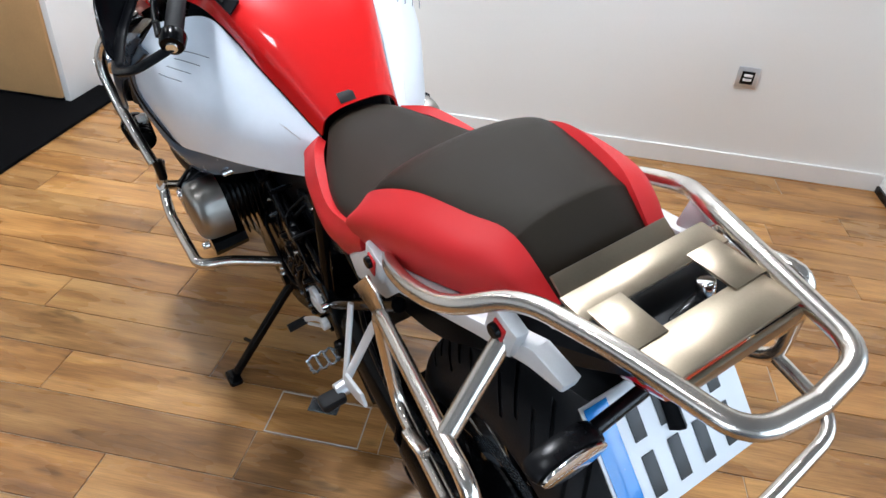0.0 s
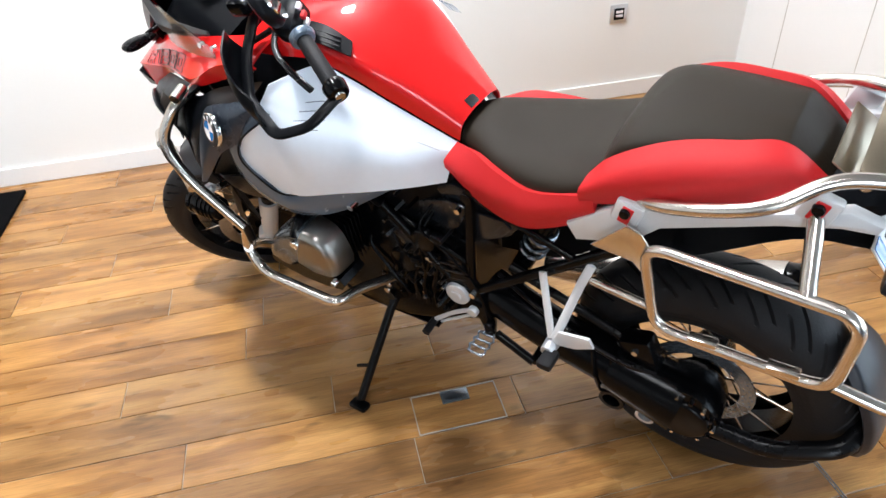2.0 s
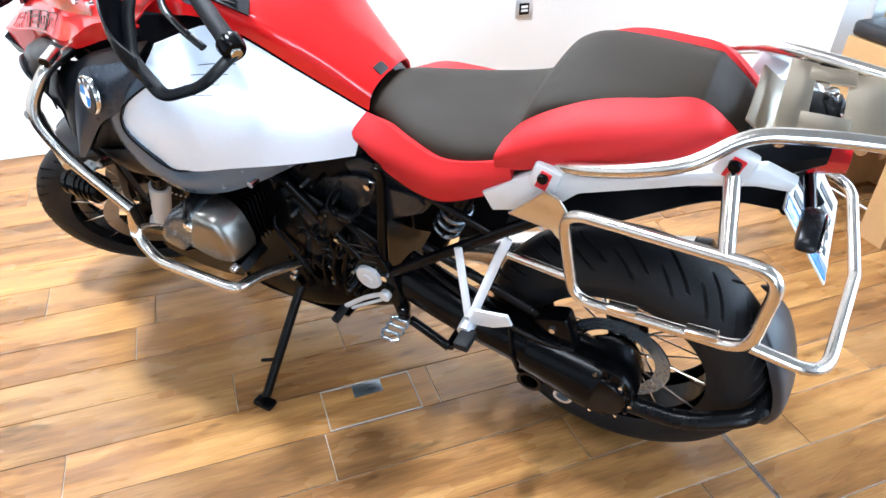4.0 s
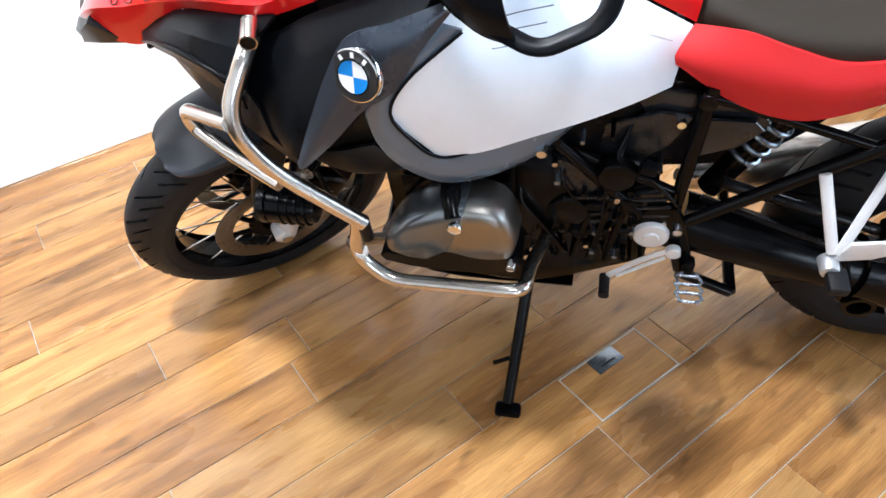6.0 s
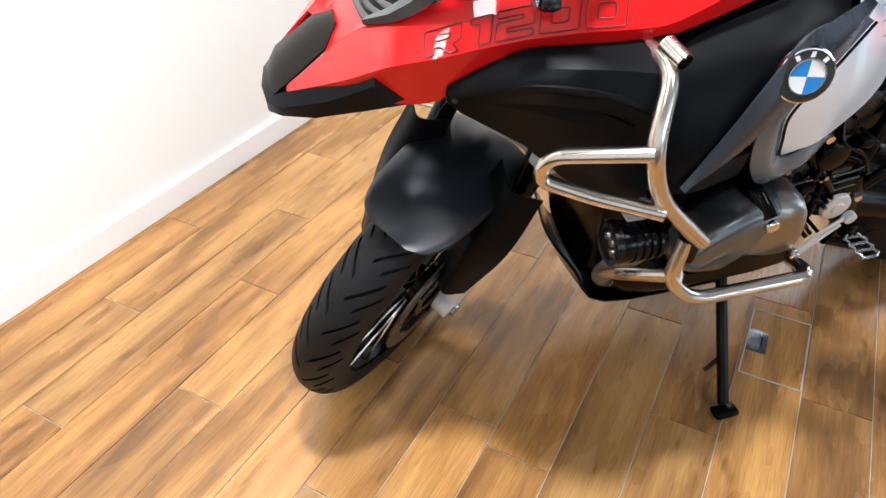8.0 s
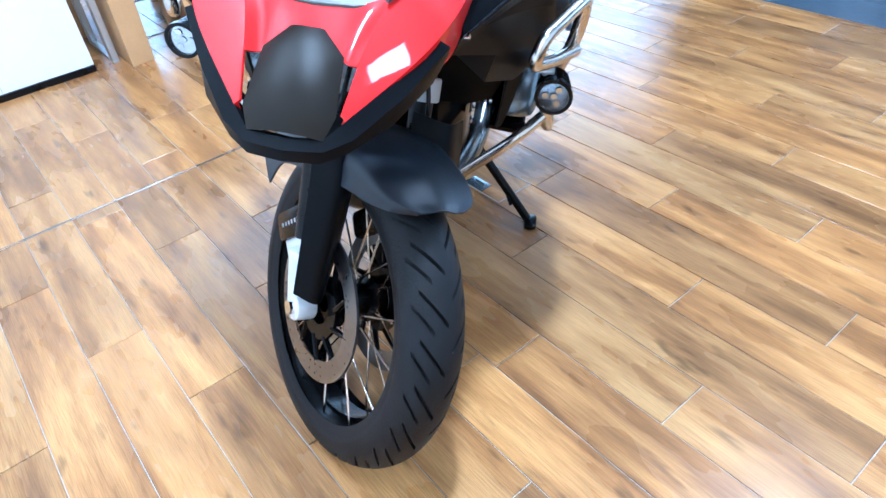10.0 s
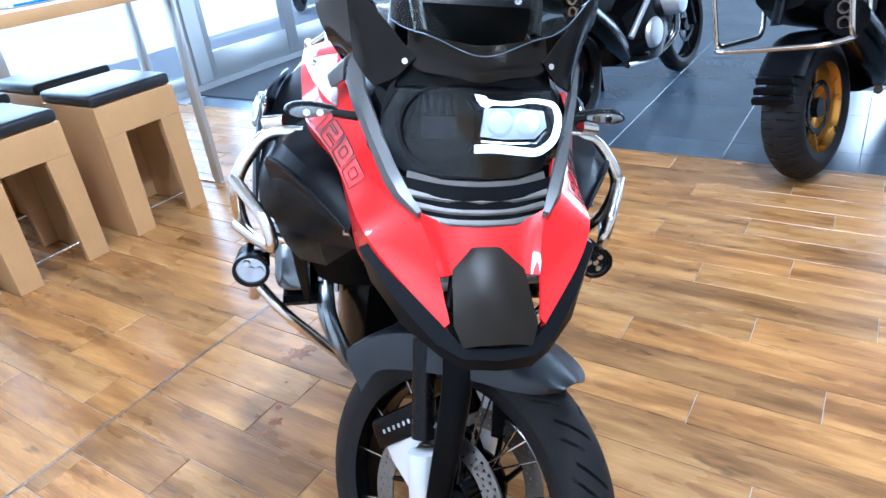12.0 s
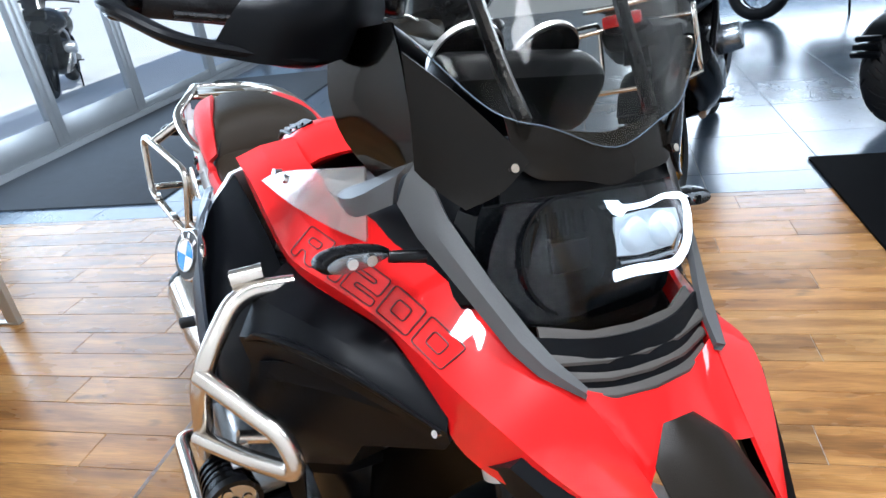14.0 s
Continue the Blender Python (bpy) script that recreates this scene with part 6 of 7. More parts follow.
for s in (LEFT, RIGHT):
    peg = part("footpeg", mirrored(box((0.026, 0.024, 0.045), (0.172, -0.298, 0.362), 0.006), s), BLACK_METAL, bike, "wide steel enduro footpeg")
    for dy in (-0.022, 0.022):
        zig = [(0.184 + 0.010 * i, -0.300 + dy * (1.0 if 0 < i < 7 else 0.6) + (0.003 if i % 2 else -0.003), 0.358) for i in range(8)]
        part("tooth_rail", mirrored(tube(zig, 0.0032, 8), s), GUNMETAL, peg)
    for i in range(4):
        part("rung", mirrored(tube([(0.190 + 0.020 * i, -0.321, 0.355), (0.190 + 0.020 * i, -0.279, 0.355)], 0.0035, 8), s), GUNMETAL, peg)
    br = part("pillion_bracket", mirrored(join(tube([(0.174, -0.458, 0.640), (0.230, -0.502, 0.512)], 0.0095, 10, flat=0.55, up=(1, 0, 0)), tube([(0.158, -0.560, 0.690), (0.178, -0.545, 0.645), (0.232, -0.510, 0.514)], 0.0095, 10, flat=0.55, up=(1, 0, 0))), s), WHITE_METAL, bike, "pale V-shaped pillion footrest bracket")
    part("heel_plate", mirrored(side_plate([(-0.500, 0.495), (-0.520, 0.545), (-0.590, 0.560), (-0.600, 0.535), (-0.560, 0.510)], 0.236, 0.008), s), WHITE_METAL, br)
    part("knuckle", mirrored(between((0.222, -0.502, 0.490), (0.256, -0.502, 0.490), 0.017, 0.015, 18, 0.003), s), ALUMINIUM, br)
    part("pillion_peg", mirrored(box((0.050, 0.034, 0.022), (0.268, -0.512, 0.486), 0.007), s), SOFT_RUBBER, br, "black rubber footrest")
gear = part("gear_lever", join(tube(spline([(-0.182, -0.262, 0.424), (-0.190, -0.205, 0.392), (-0.200, -0.148, 0.346)], 5), 0.0065, 10, flat=0.6, up=(1, 0, 0)), tube([(-0.184, -0.250, 0.400), (-0.198, -0.165, 0.345)], 0.004, 8), between((-0.176, -0.262, 0.420), (-0.192, -0.262, 0.420), 0.014, seg=18, bevel=0.002)), WHITE_METAL, bike, "silver gear lever with rubber toe piece")
part("toe_piece", tube([(-0.196, -0.143, 0.340), (-0.244, -0.143, 0.336)], 0.0105, 14), SOFT_RUBBER, gear)
part("centre_stand", join(tube([(-0.14, -0.29, 0.30), (-0.15, -0.40, 0.260)], 0.012, 12), tube(rounded([(0.14, -0.29, 0.30), (0.17, -0.52, 0.215), (0.17, -0.60, 0.235)], 0.03), 0.014, 12), tube([(-0.15, -0.40, 0.26), (0.15, -0.40, 0.26)], 0.012, 12)), BLACK_METAL, bike, "black centre stand folded up")

# --- seats ---


def seat_ring(y, top, half, crown, low, inset, dy=0.0):
    return [(-half * 0.55, y, top), (0, y, top + crown), (half * 0.55, y, top), (half * 0.94, y + dy, top - 0.018), (half, y + dy, top - 0.050), (half - inset, y + dy, low), (0, y, low - 0.004), (-(half - inset), y + dy, low), (-half, y + dy, top - 0.050), (-half * 0.94, y + dy, top - 0.018)]


rider = part("rider_seat", loft([seat_ring(-0.222, 0.872, 0.070, 0.004, 0.80, 0.010), seat_ring(-0.262, 0.878, 0.088, 0.004, 0.78, 0.012), seat_ring(-0.340, 0.872, 0.128, 0.002, 0.77, 0.012), seat_ring(-0.430, 0.876, 0.152, 0.000, 0.78, 0.012), seat_ring(-0.510, 0.892, 0.158, 0.000, 0.80, 0.012), seat_ring(-0.575, 0.920, 0.150, 0.000, 0.83, 0.012)], 5, 4), SEAT_BLACK, bike, "dark grey-brown vinyl rider seat with red flanks")
skirt_r = [[(0.090, -0.226, 0.850), (0.124, -0.290, 0.862), (0.150, -0.360, 0.850), (0.166, -0.440, 0.842), (0.168, -0.565, 0.876)],
           [(0.116, -0.204, 0.818), (0.148, -0.275, 0.808), (0.168, -0.360, 0.798), (0.178, -0.440, 0.798), (0.172, -0.570, 0.846)],
           [(0.122, -0.206, 0.800), (0.140, -0.290, 0.752), (0.150, -0.370, 0.728), (0.154, -0.440, 0.738), (0.158, -0.570, 0.812)]]
for s in (LEFT, RIGHT):
    part("red_flank", mirrored(patch(skirt_r, 5, 5, 0.018), s), SEAT_RED, rider, "smooth red vinyl flank")
pillion = part("pillion_seat", loft([seat_ring(-0.556, 0.915, 0.140, 0.002, 0.87, 0.01), seat_ring(-0.575, 0.962, 0.146, 0.004, 0.87, 0.01), seat_ring(-0.602, 0.990, 0.138, 0.006, 0.87, 0.01), seat_ring(-0.650, 1.006, 0.132, 0.006, 0.88, 0.01), seat_ring(-0.745, 1.013, 0.114, 0.006, 0.90, 0.01), seat_ring(-0.826, 1.014, 0.096, 0.004, 0.92, 0.01), seat_ring(-0.842, 1.009, 0.094, 0.003, 0.93, 0.01), seat_ring(-0.880, 0.980, 0.089, 0.002, 0.93, 0.01), seat_ring(-0.916, 0.944, 0.082, 0.001, 0.92, 0.01)], 3, 4), SEAT_BLACK, bike, "dark grey-brown vinyl pillion seat with red flanks")
skirt_p = [[(0.150, -0.548, 0.908), (0.146, -0.590, 0.955), (0.128, -0.680, 0.998), (0.106, -0.775, 1.010), (0.086, -0.838, 1.008), (0.074, -0.908, 0.950)],
           [(0.176, -0.540, 0.886), (0.178, -0.600, 0.924), (0.168, -0.690, 0.960), (0.148, -0.785, 0.980), (0.120, -0.850, 0.985), (0.094, -0.916, 0.945)],
           [(0.168, -0.540, 0.852), (0.168, -0.610, 0.873), (0.162, -0.700, 0.897), (0.144, -0.795, 0.922), (0.118, -0.865, 0.936), (0.090, -0.920, 0.932)]]
for s in (LEFT, RIGHT):
    part("red_flank", mirrored(patch(skirt_p, 5, 5, 0.016), s), SEAT_RED, pillion, "smooth red vinyl flank")
part("seam", tube(spline([(-0.150, -0.560, 0.885), (-0.120, -0.578, 0.945), (-0.05, -0.585, 0.965), (0.05, -0.585, 0.965), (0.120, -0.578, 0.945), (0.150, -0.560, 0.885)], 6), 0.006, 8), BLACK_SATIN, pillion)

# --- tail: cast sides, grab rails, rack, pannier frames, plate ---
cast = [(-0.515, 0.800), (-0.535, 0.765), (-0.640, 0.800), (-0.690, 0.852), (-0.860, 0.908), (-0.940, 0.922), (-0.985, 0.920), (-0.990, 0.935), (-0.945, 0.955), (-0.840, 0.930), (-0.700, 0.895), (-0.600, 0.865)]
for s in (LEFT, RIGHT):
    side = side_plate(cast, 0.176, 0.026, 0.005)
    for v in side.verts:
        v.co.x -= max(0, -0.75 - v.co.y) * 0.16
    ts = part("tail_casting", mirrored(side, s), WHITE_METAL, bike, "pale cast tail side carrying the rails")
    part("bolt", mirrored(between((0.162, -0.545, 0.793), (0.172, -0.545, 0.793), 0.012, 0.010, 20, 0.002), s), STEEL, ts)
    for y, z in ((-0.632, 0.868), (-0.905, 0.955)):
        lug = part("rail_lug", mirrored(box((0.020, 0.050, 0.052), (0.172 - max(0, -0.75 - y) * 0.16, y, z), 0.006, (18, 0, 0)), s), WHITE_METAL, ts, "pale rail mount with a red face")
        part("mount_face", mirrored(box((0.003, 0.020, 0.036), (0.1835 - max(0, -0.75 - y) * 0.16, y, z), 0.001, (18, 0, 0)), s), SEAT_RED, lug)
        part("bolt", mirrored(between((0.180 - max(0, -0.75 - y) * 0.16, y, z + 0.006), (0.192 - max(0, -0.75 - y) * 0.16, y, z + 0.006), 0.010, 0.009, 20, 0.002), s), BLACK_METAL, lug)
    rail = [(0.150, -0.632, 0.880), (0.180, -0.690, 0.905), (0.192, -0.770, 0.934), (0.186, -0.848, 0.962), (0.134, -0.912, 1.000), (0.104, -1.02, 1.000), (0.076, -1.150, 0.992), (0.0, -1.158, 0.990)]
    part("grab_rail", mirrored(tube(rounded(rail, 0.045), 0.0118, 16), s), STEEL, bike, "polished stainless grab rail")
rack = part("luggage_plate", box((0.176, 0.058, 0.005), (0, -1.050, 0.996), 0.002, (-5, 0, 0)), RACK_STEEL, bike, "brushed stainless rack plate with a slot")
part("front_strip", box((0.206, 0.040, 0.005), (0, -0.956, 0.9965), 0.002, (2, 0, 0)), RACK_STEEL, rack)
part("side_strip", box((0.046, 0.066, 0.004), (-0.070, -0.998, 0.9968), 0.001), RACK_STEEL, rack)
part("side_strip", box((0.046, 0.066, 0.004), (0.070, -0.998, 0.9968), 0.001), RACK_STEEL, rack)
part("apron", box((0.170, 0.052, 0.004), (0, -0.920, 0.975), 0.002, (36, 0, 0)), RACK_STEEL, rack)
part("lip", box((0.172, 0.007, 0.026), (0, -1.080, 0.981), 0.003, (10, 0, 0)), RACK_STEEL, rack)
part("cross_bar", tube([(-0.124, -0.950, 0.988), (0.124, -0.950, 0.988)], 0.008, 12), STEEL, rack)
part("cross_bar", tube([(-0.100, -1.05, 0.986), (0.100, -1.05, 0.986)], 0.008, 12), STEEL, rack)
part("lock", box((0.070, 0.018, 0.014), (0.015, -1.008, 0.972), 0.005, (0, 0, 12)), BLACK_METAL, rack)
part("lock_barrel", between((0.040, -1.005, 0.972), (0.040, -1.000, 0.992), 0.011, 0.010, 18, 0.002), CHROME, rack)
part("tail_body", loft([[(0.10, -0.85, 0.86), (0.11, -0.85, 0.93), (-0.11, -0.85, 0.93), (-0.10, -0.85, 0.86)], [(0.085, -0.94, 0.885), (0.09, -0.94, 0.955), (-0.09, -0.94, 0.955), (-0.085, -0.94, 0.885)], [(0.06, -1.02, 0.925), (0.07, -1.02, 0.970), (-0.07, -1.02, 0.970), (-0.06, -1.02, 0.925)]], 3, 3), BLACK_PLASTIC, bike)
part("tail_lamp", loft([[(0.055, -1.000, 0.900), (0.062, -1.000, 0.948), (-0.062, -1.000, 0.948), (-0.055, -1.000, 0.900)], [(0.046, -1.050, 0.908), (0.052, -1.050, 0.943), (-0.052, -1.050, 0.943), (-0.046, -1.050, 0.908)]], 2, 4), RED_LENS, bike, "red tail lamp")
part("plate_holder", tube(spline([(0, -0.94, 0.89), (0, -0.985, 0.84), (0, -1.020, 0.795)], 5), 0.035, 12, flat=0.35, up=(1, 0, 0)), BLACK_PLASTIC, bike)
PLATE = pose(0, -1.032, 0.806, 54, 0, 0)


def on_plate(bm):
    bm.transform(PLATE)
    return bm


plate = part("number_plate", on_plate(box((0.220, 0.160, 0.003), (0, 0, 0), 0.001)), PLATE_WHITE, bike, "white two-line number plate with blue band")
part("blue_band", on_plate(box((0.032, 0.152, 0.0012), (-0.090, 0, 0.0022), 0.0003)), BLUE_MARK, plate)
for row, count in ((0.036, 4), (-0.036, 4)):
    for k in range(count):
        part("plate_bar", on_plate(box((0.018, 0.054, 0.0012), (-0.050 + 0.040 * k, row, 0.0022), 0.0003)), BLACK_MARK, plate)
for s in (LEFT, RIGHT):
    ri = part("rear_turn_signal", mirrored(tube([(0.03, -1.010, 0.880), (0.125, -1.020, 0.884)], 0.009, 12), s), BLACK_SATIN, bike, "black indicator with clear lens")
    oval = [(0.046 * math.cos(t), 0.019 * math.sin(t)) for t in (2 * math.pi * k / 22 for k in range(22))]
    part("housing", mirrored(moved(slab(oval, 0.030, 0.008), 0.163, -1.008, 0.885, 90, 0, 0), s), BLACK_SATIN, ri)
    part("lens", mirrored(moved(slab([(0.9 * a, 0.85 * b) for a, b in oval], 0.004, 0.001), 0.163, -1.0385, 0.885, 90, 0, 0), s), CHROME, ri)
    pan = part("pannier_frame", mirrored(tube(rounded([(0.205, -0.675, 0.835), (0.212, -0.708, 0.645), (0.258, -1.000, 0.705), (0.262, -1.005, 0.880)], 0.045, 6, True), 0.0105, 14, True), s), STEEL, bike, "stainless pannier frame")
    part("front_mount", mirrored(side_plate([(-0.575, 0.790), (-0.640, 0.860), (-0.668, 0.850), (-0.690, 0.815), (-0.672, 0.760), (-0.655, 0.780)], 0.200, 0.007), s), STEEL, pan)
    part("rear_mount", mirrored(tube([(0.152, -0.905, 0.940), (0.250, -0.930, 0.866)], 0.0125, 14), s), STEEL, pan)
    part("stay", mirrored(tube([(0.165, -0.565, 0.655), (0.208, -0.700, 0.690)], 0.009, 12), s), STEEL, pan)
    for y, z in ((-0.80, 0.668), (-0.93, 0.694)):
        part("tab", mirrored(box((0.020, 0.050, 0.012), (0.228 + (-0.78 - y) * 0.16, y, z + 0.012), 0.003, (-5, 0, 0)), s), STEEL, pan)
    part("link_bar", mirrored(tube(rounded([(0.256, -1.000, 0.715), (0.250, -1.110, 0.690), (0.0, -1.135, 0.680)], 0.05), 0.0105, 14), s), STEEL, pan)


# ---- the other machines on the tiles, and what stands outside ----


def plain_bike(name, label, where, heading, lean, paint, rim, engine_mat, knobbly=False, racks=False):
    """A second machine with its wheels, fork, tank, seat, engine, exhaust and stand."""
    global XF
    XF = ROOM @ pose(*where, 0, 0, heading) @ pose(0, 0, 0, 0, lean, 0)
    b = thing(name, label, "motorcycle")
    yf, yr = 0.75, -0.76
    for y, r, half, deep, rim_r, rh in ((yf, 0.325, 0.058, 0.062, 0.246, 0.040), (yr, 0.322, 0.088, 0.085, 0.224, 0.062)):
        at = Matrix.Translation((0, y, r))

        def put(bm):
            bm.transform(at)
            return bm

        w = part("wheel", put(ring(rim_r - 0.010, rim_r - 0.018, rh * 0.5, 48)), rim, b)
        part("tyre", put(tyre_bm(r, half, deep, 26 if knobbly else 20, 0.2 if knobbly else 1.0)), RUBBER, w, "deep-lugged black tyre" if knobbly else "black tyre")
        part("rim", put(turned([(-rh, rim_r + 0.010), (-rh, rim_r), (-rh * 0.5, rim_r - 0.014), (rh * 0.5, rim_r - 0.014), (rh, rim_r), (rh, rim_r + 0.010)], 64)), rim, w)
        part("hub", put(between((-0.06, 0, 0), (0.06, 0, 0), 0.045, seg=24)), BLACK_METAL, w)
        for i in range(16):
            a = 2 * math.pi * i / 16
            k = a + (0.3 if i % 2 else -0.3)
            s = 1 if i % 4 < 2 else -1
            part("spoke", put(between((s * 0.03, 0.044 * math.cos(k), 0.044 * math.sin(k)), (s * rh * 0.8, (rim_r - 0.004) * math.cos(a), (rim_r - 0.004) * math.sin(a)), 0.0025, seg=6)), rim, w)
        part("brake_disc", put(moved(disc_bm(0.120, 0.095, 0.0025, 24), 0.050, 0, 0)), BLACK_METAL, w)
    for s in (LEFT, RIGHT):
        part("fork_leg", between((s * 0.10, yf - 0.01, 0.33), (s * 0.10, yf - 0.27, 0.95), 0.026, 0.024, 18), BLACK_METAL, b)
    part("front_mudguard", patch([[(x, yf + 0.36 * math.cos(radians(a)), 0.325 + 0.36 * math.sin(radians(a)) - abs(x) * 0.4) for x in (-0.075, 0, 0.075)] for a in (55, 90, 130)], 4, 4, 0.004), BLACK_PLASTIC, b)
    part("tank", loft([[(0.10, -0.20, 0.82), (0.09, -0.20, 0.90), (0, -0.20, 0.92), (-0.09, -0.20, 0.90), (-0.10, -0.20, 0.82), (0, -0.2, 0.76)],
                       [(0.22, 0.10, 0.84), (0.18, 0.10, 1.02), (0, 0.10, 1.07), (-0.18, 0.10, 1.02), (-0.22, 0.10, 0.84), (0, 0.1, 0.70)],
                       [(0.26, 0.34, 0.86), (0.20, 0.34, 1.00), (0, 0.34, 1.06), (-0.20, 0.34, 1.00), (-0.26, 0.34, 0.86), (0, 0.34, 0.72)],
                       [(0.10, 0.62, 0.84), (0.08, 0.62, 0.92), (0, 0.62, 0.96), (-0.08, 0.62, 0.92), (-0.10, 0.62, 0.84), (0, 0.62, 0.80)]], 4, 4), paint, b)
    part("seat", loft([seat_ring(-0.18, 0.86, 0.10, 0, 0.78, 0.01), seat_ring(-0.40, 0.86, 0.16, 0, 0.77, 0.01), seat_ring(-0.58, 0.93, 0.16, 0, 0.80, 0.01), seat_ring(-0.85, 0.96, 0.12, 0, 0.84, 0.01)], 4, 4), SEAT_BLACK, b)
    part("tail", loft([[(0.13, -0.55, 0.76), (0.13, -0.55, 0.82), (-0.13, -0.55, 0.82), (-0.13, -0.55, 0.76)], [(0.11, -0.85, 0.82), (0.11, -0.85, 0.87), (-0.11, -0.85, 0.87), (-0.11, -0.85, 0.82)], [(0.06, -1.05, 0.88), (0.06, -1.05, 0.92), (-0.06, -1.05, 0.92), (-0.06, -1.05, 0.88)]], 3, 3), BLACK_PLASTIC, b)
    eng = part("engine", loft([[(0.13, 0.28, 0.32), (0.14, 0.28, 0.55), (-0.14, 0.28, 0.55), (-0.13, 0.28, 0.32)], [(0.17, 0.05, 0.25), (0.17, 0.05, 0.66), (-0.17, 0.05, 0.66), (-0.17, 0.05, 0.25)], [(0.12, -0.28, 0.30), (0.12, -0.28, 0.56), (-0.12, -0.28, 0.56), (-0.12, -0.28, 0.30)]], 3, 3), BLACK_METAL, b)
    for s in (LEFT, RIGHT):
        part("engine_cover", moved(between((0, 0, 0), (s * 0.05, 0, 0), 0.105, 0.085, 32, 0.012), s * 0.165, -0.02, 0.42), engine_mat, eng)
        part("cylinder", between((s * 0.14, 0.16, 0.56), (s * 0.30, 0.16, 0.57), 0.085, 0.075, 28, 0.012), engine_mat, eng)
        part("exhaust_pipe", mirrored(tube(spline([(0.22, 0.24, 0.50), (0.17, 0.30, 0.34), (0.11, 0.10, 0.24), (0.12, -0.25, 0.27)], 6), 0.021, 12), s), STEEL, eng)
    sil = part("silencer", tube(spline([(0.13, -0.30, 0.34), (0.19, -0.50, 0.46), (0.215, -0.75, 0.62), (0.215, -0.92, 0.73)], 5), lambda t: 0.035 + 0.038 * min(1, 2 * t), 24, flat=1.3), BLACK_METAL, b, "black silencer with twin outlets")
    for dz in (-0.030, 0.030):
        part("outlet", moved(moved(ring(0.026, 0.019, 0.012, 28), 0, 0, 0, 0, 0, 90), 0.215, -0.935, 0.738 + dz), STEEL, sil)
    part("swingarm", tube([(-0.10, -0.26, 0.42), (-0.125, yr, 0.325)], 0.050, 18), BLACK_METAL, b)
    part("handlebar", tube(rounded([(0.45, 0.10, 1.12), (0.22, 0.24, 1.17), (-0.22, 0.24, 1.17), (-0.45, 0.10, 1.12)], 0.05), 0.014, 12), BLACK_SATIN, b)
    part("headlamp", box((0.26, 0.10, 0.15), (0, 0.66, 1.02), 0.04), LENS_DARK, b)
    part("windscreen", patch([[(-0.13, 0.60, 1.10), (0, 0.64, 1.08), (0.13, 0.60, 1.10)], [(-0.15, 0.48, 1.28), (0, 0.52, 1.29), (0.15, 0.48, 1.28)], [(-0.11, 0.42, 1.38), (0, 0.44, 1.40), (0.11, 0.42, 1.38)]], 4, 4, 0.003), SMOKED, b)
    part("side_stand", tube([(-0.15, 0.0, 0.33), (-0.24, 0.03, 0.20), (-0.215 - 0.005 * abs(lean), 0.05, 0.035 * abs(lean) / 9)], 0.012, 12), BLACK_METAL, b)
    part("plate_holder", tube([(0, -0.98, 0.86), (0, -1.05, 0.74)], 0.022, 10, flat=0.4, up=(0, 1, 0)), BLACK_PLASTIC, b)
    part("rear_guard", patch([[(x, yr - (0.350 - abs(x) * 0.25) * math.cos(radians(a)), 0.322 + (0.350 - abs(x) * 0.25) * math.sin(radians(a))) for x in (-0.098, -0.06, 0.06, 0.098)] for a in (38, 55, 80, 105, 125)], 4, 4, 0.005), BLACK_PLASTIC, b)
    part("mud_flap", join(*[box((0.17 - 0.010 * k, 0.03, 0.032), (-0.004, yr - 0.328 + 0.012 * k, 0.44 + 0.040 * k), 0.008, (20 - 6 * k, 0, 0)) for k in range(3)]), BLACK_PLASTIC, b)
    part("inner_tail", loft([[(0.12, -0.40, 0.62), (0.13, -0.40, 0.80), (-0.13, -0.40, 0.80), (-0.12, -0.40, 0.62)], [(0.13, -0.75, 0.70), (0.14, -0.75, 0.86), (-0.14, -0.75, 0.86), (-0.13, -0.75, 0.70)], [(0.08, -1.0, 0.80), (0.09, -1.0, 0.90), (-0.09, -1.0, 0.90), (-0.08, -1.0, 0.80)]], 3, 3), BLACK_PLASTIC, b)
    part("tail_lamp", box((0.16, 0.03, 0.05), (0, -1.04, 0.925), 0.010), RED_LENS, b)
    for k in range(6):
        part("engine_fin", box((0.36, 0.20, 0.006), (0, 0.12, 0.44 + 0.035 * k), 0.002), engine_mat, eng)
    part("radiator", box((0.34, 0.03, 0.30), (0, 0.36, 0.66), 0.008, (-12, 0, 0)), BLACK_METAL, b)
    part("frame_tube", join(*[tube(rounded([(s * 0.16, 0.40, 0.92), (s * 0.20, 0.05, 0.74), (s * 0.17, -0.28, 0.44)], 0.08), 0.018, 12) for s in (LEFT, RIGHT)]), engine_mat if engine_mat is ALUMINIUM else BLACK_METAL, b)
    for s in (LEFT, RIGHT):
        part("mirror", join(tube([(s * 0.26, 0.22, 1.18), (s * 0.34, 0.16, 1.30)], 0.006, 8), moved(slab([(0.07 * math.cos(t), 0.045 * math.sin(t)) for t in (2 * math.pi * k / 20 for k in range(20))], 0.02, 0.006), s * 0.36, 0.15, 1.31, 85, 0, 0)), BLACK_PLASTIC, b)
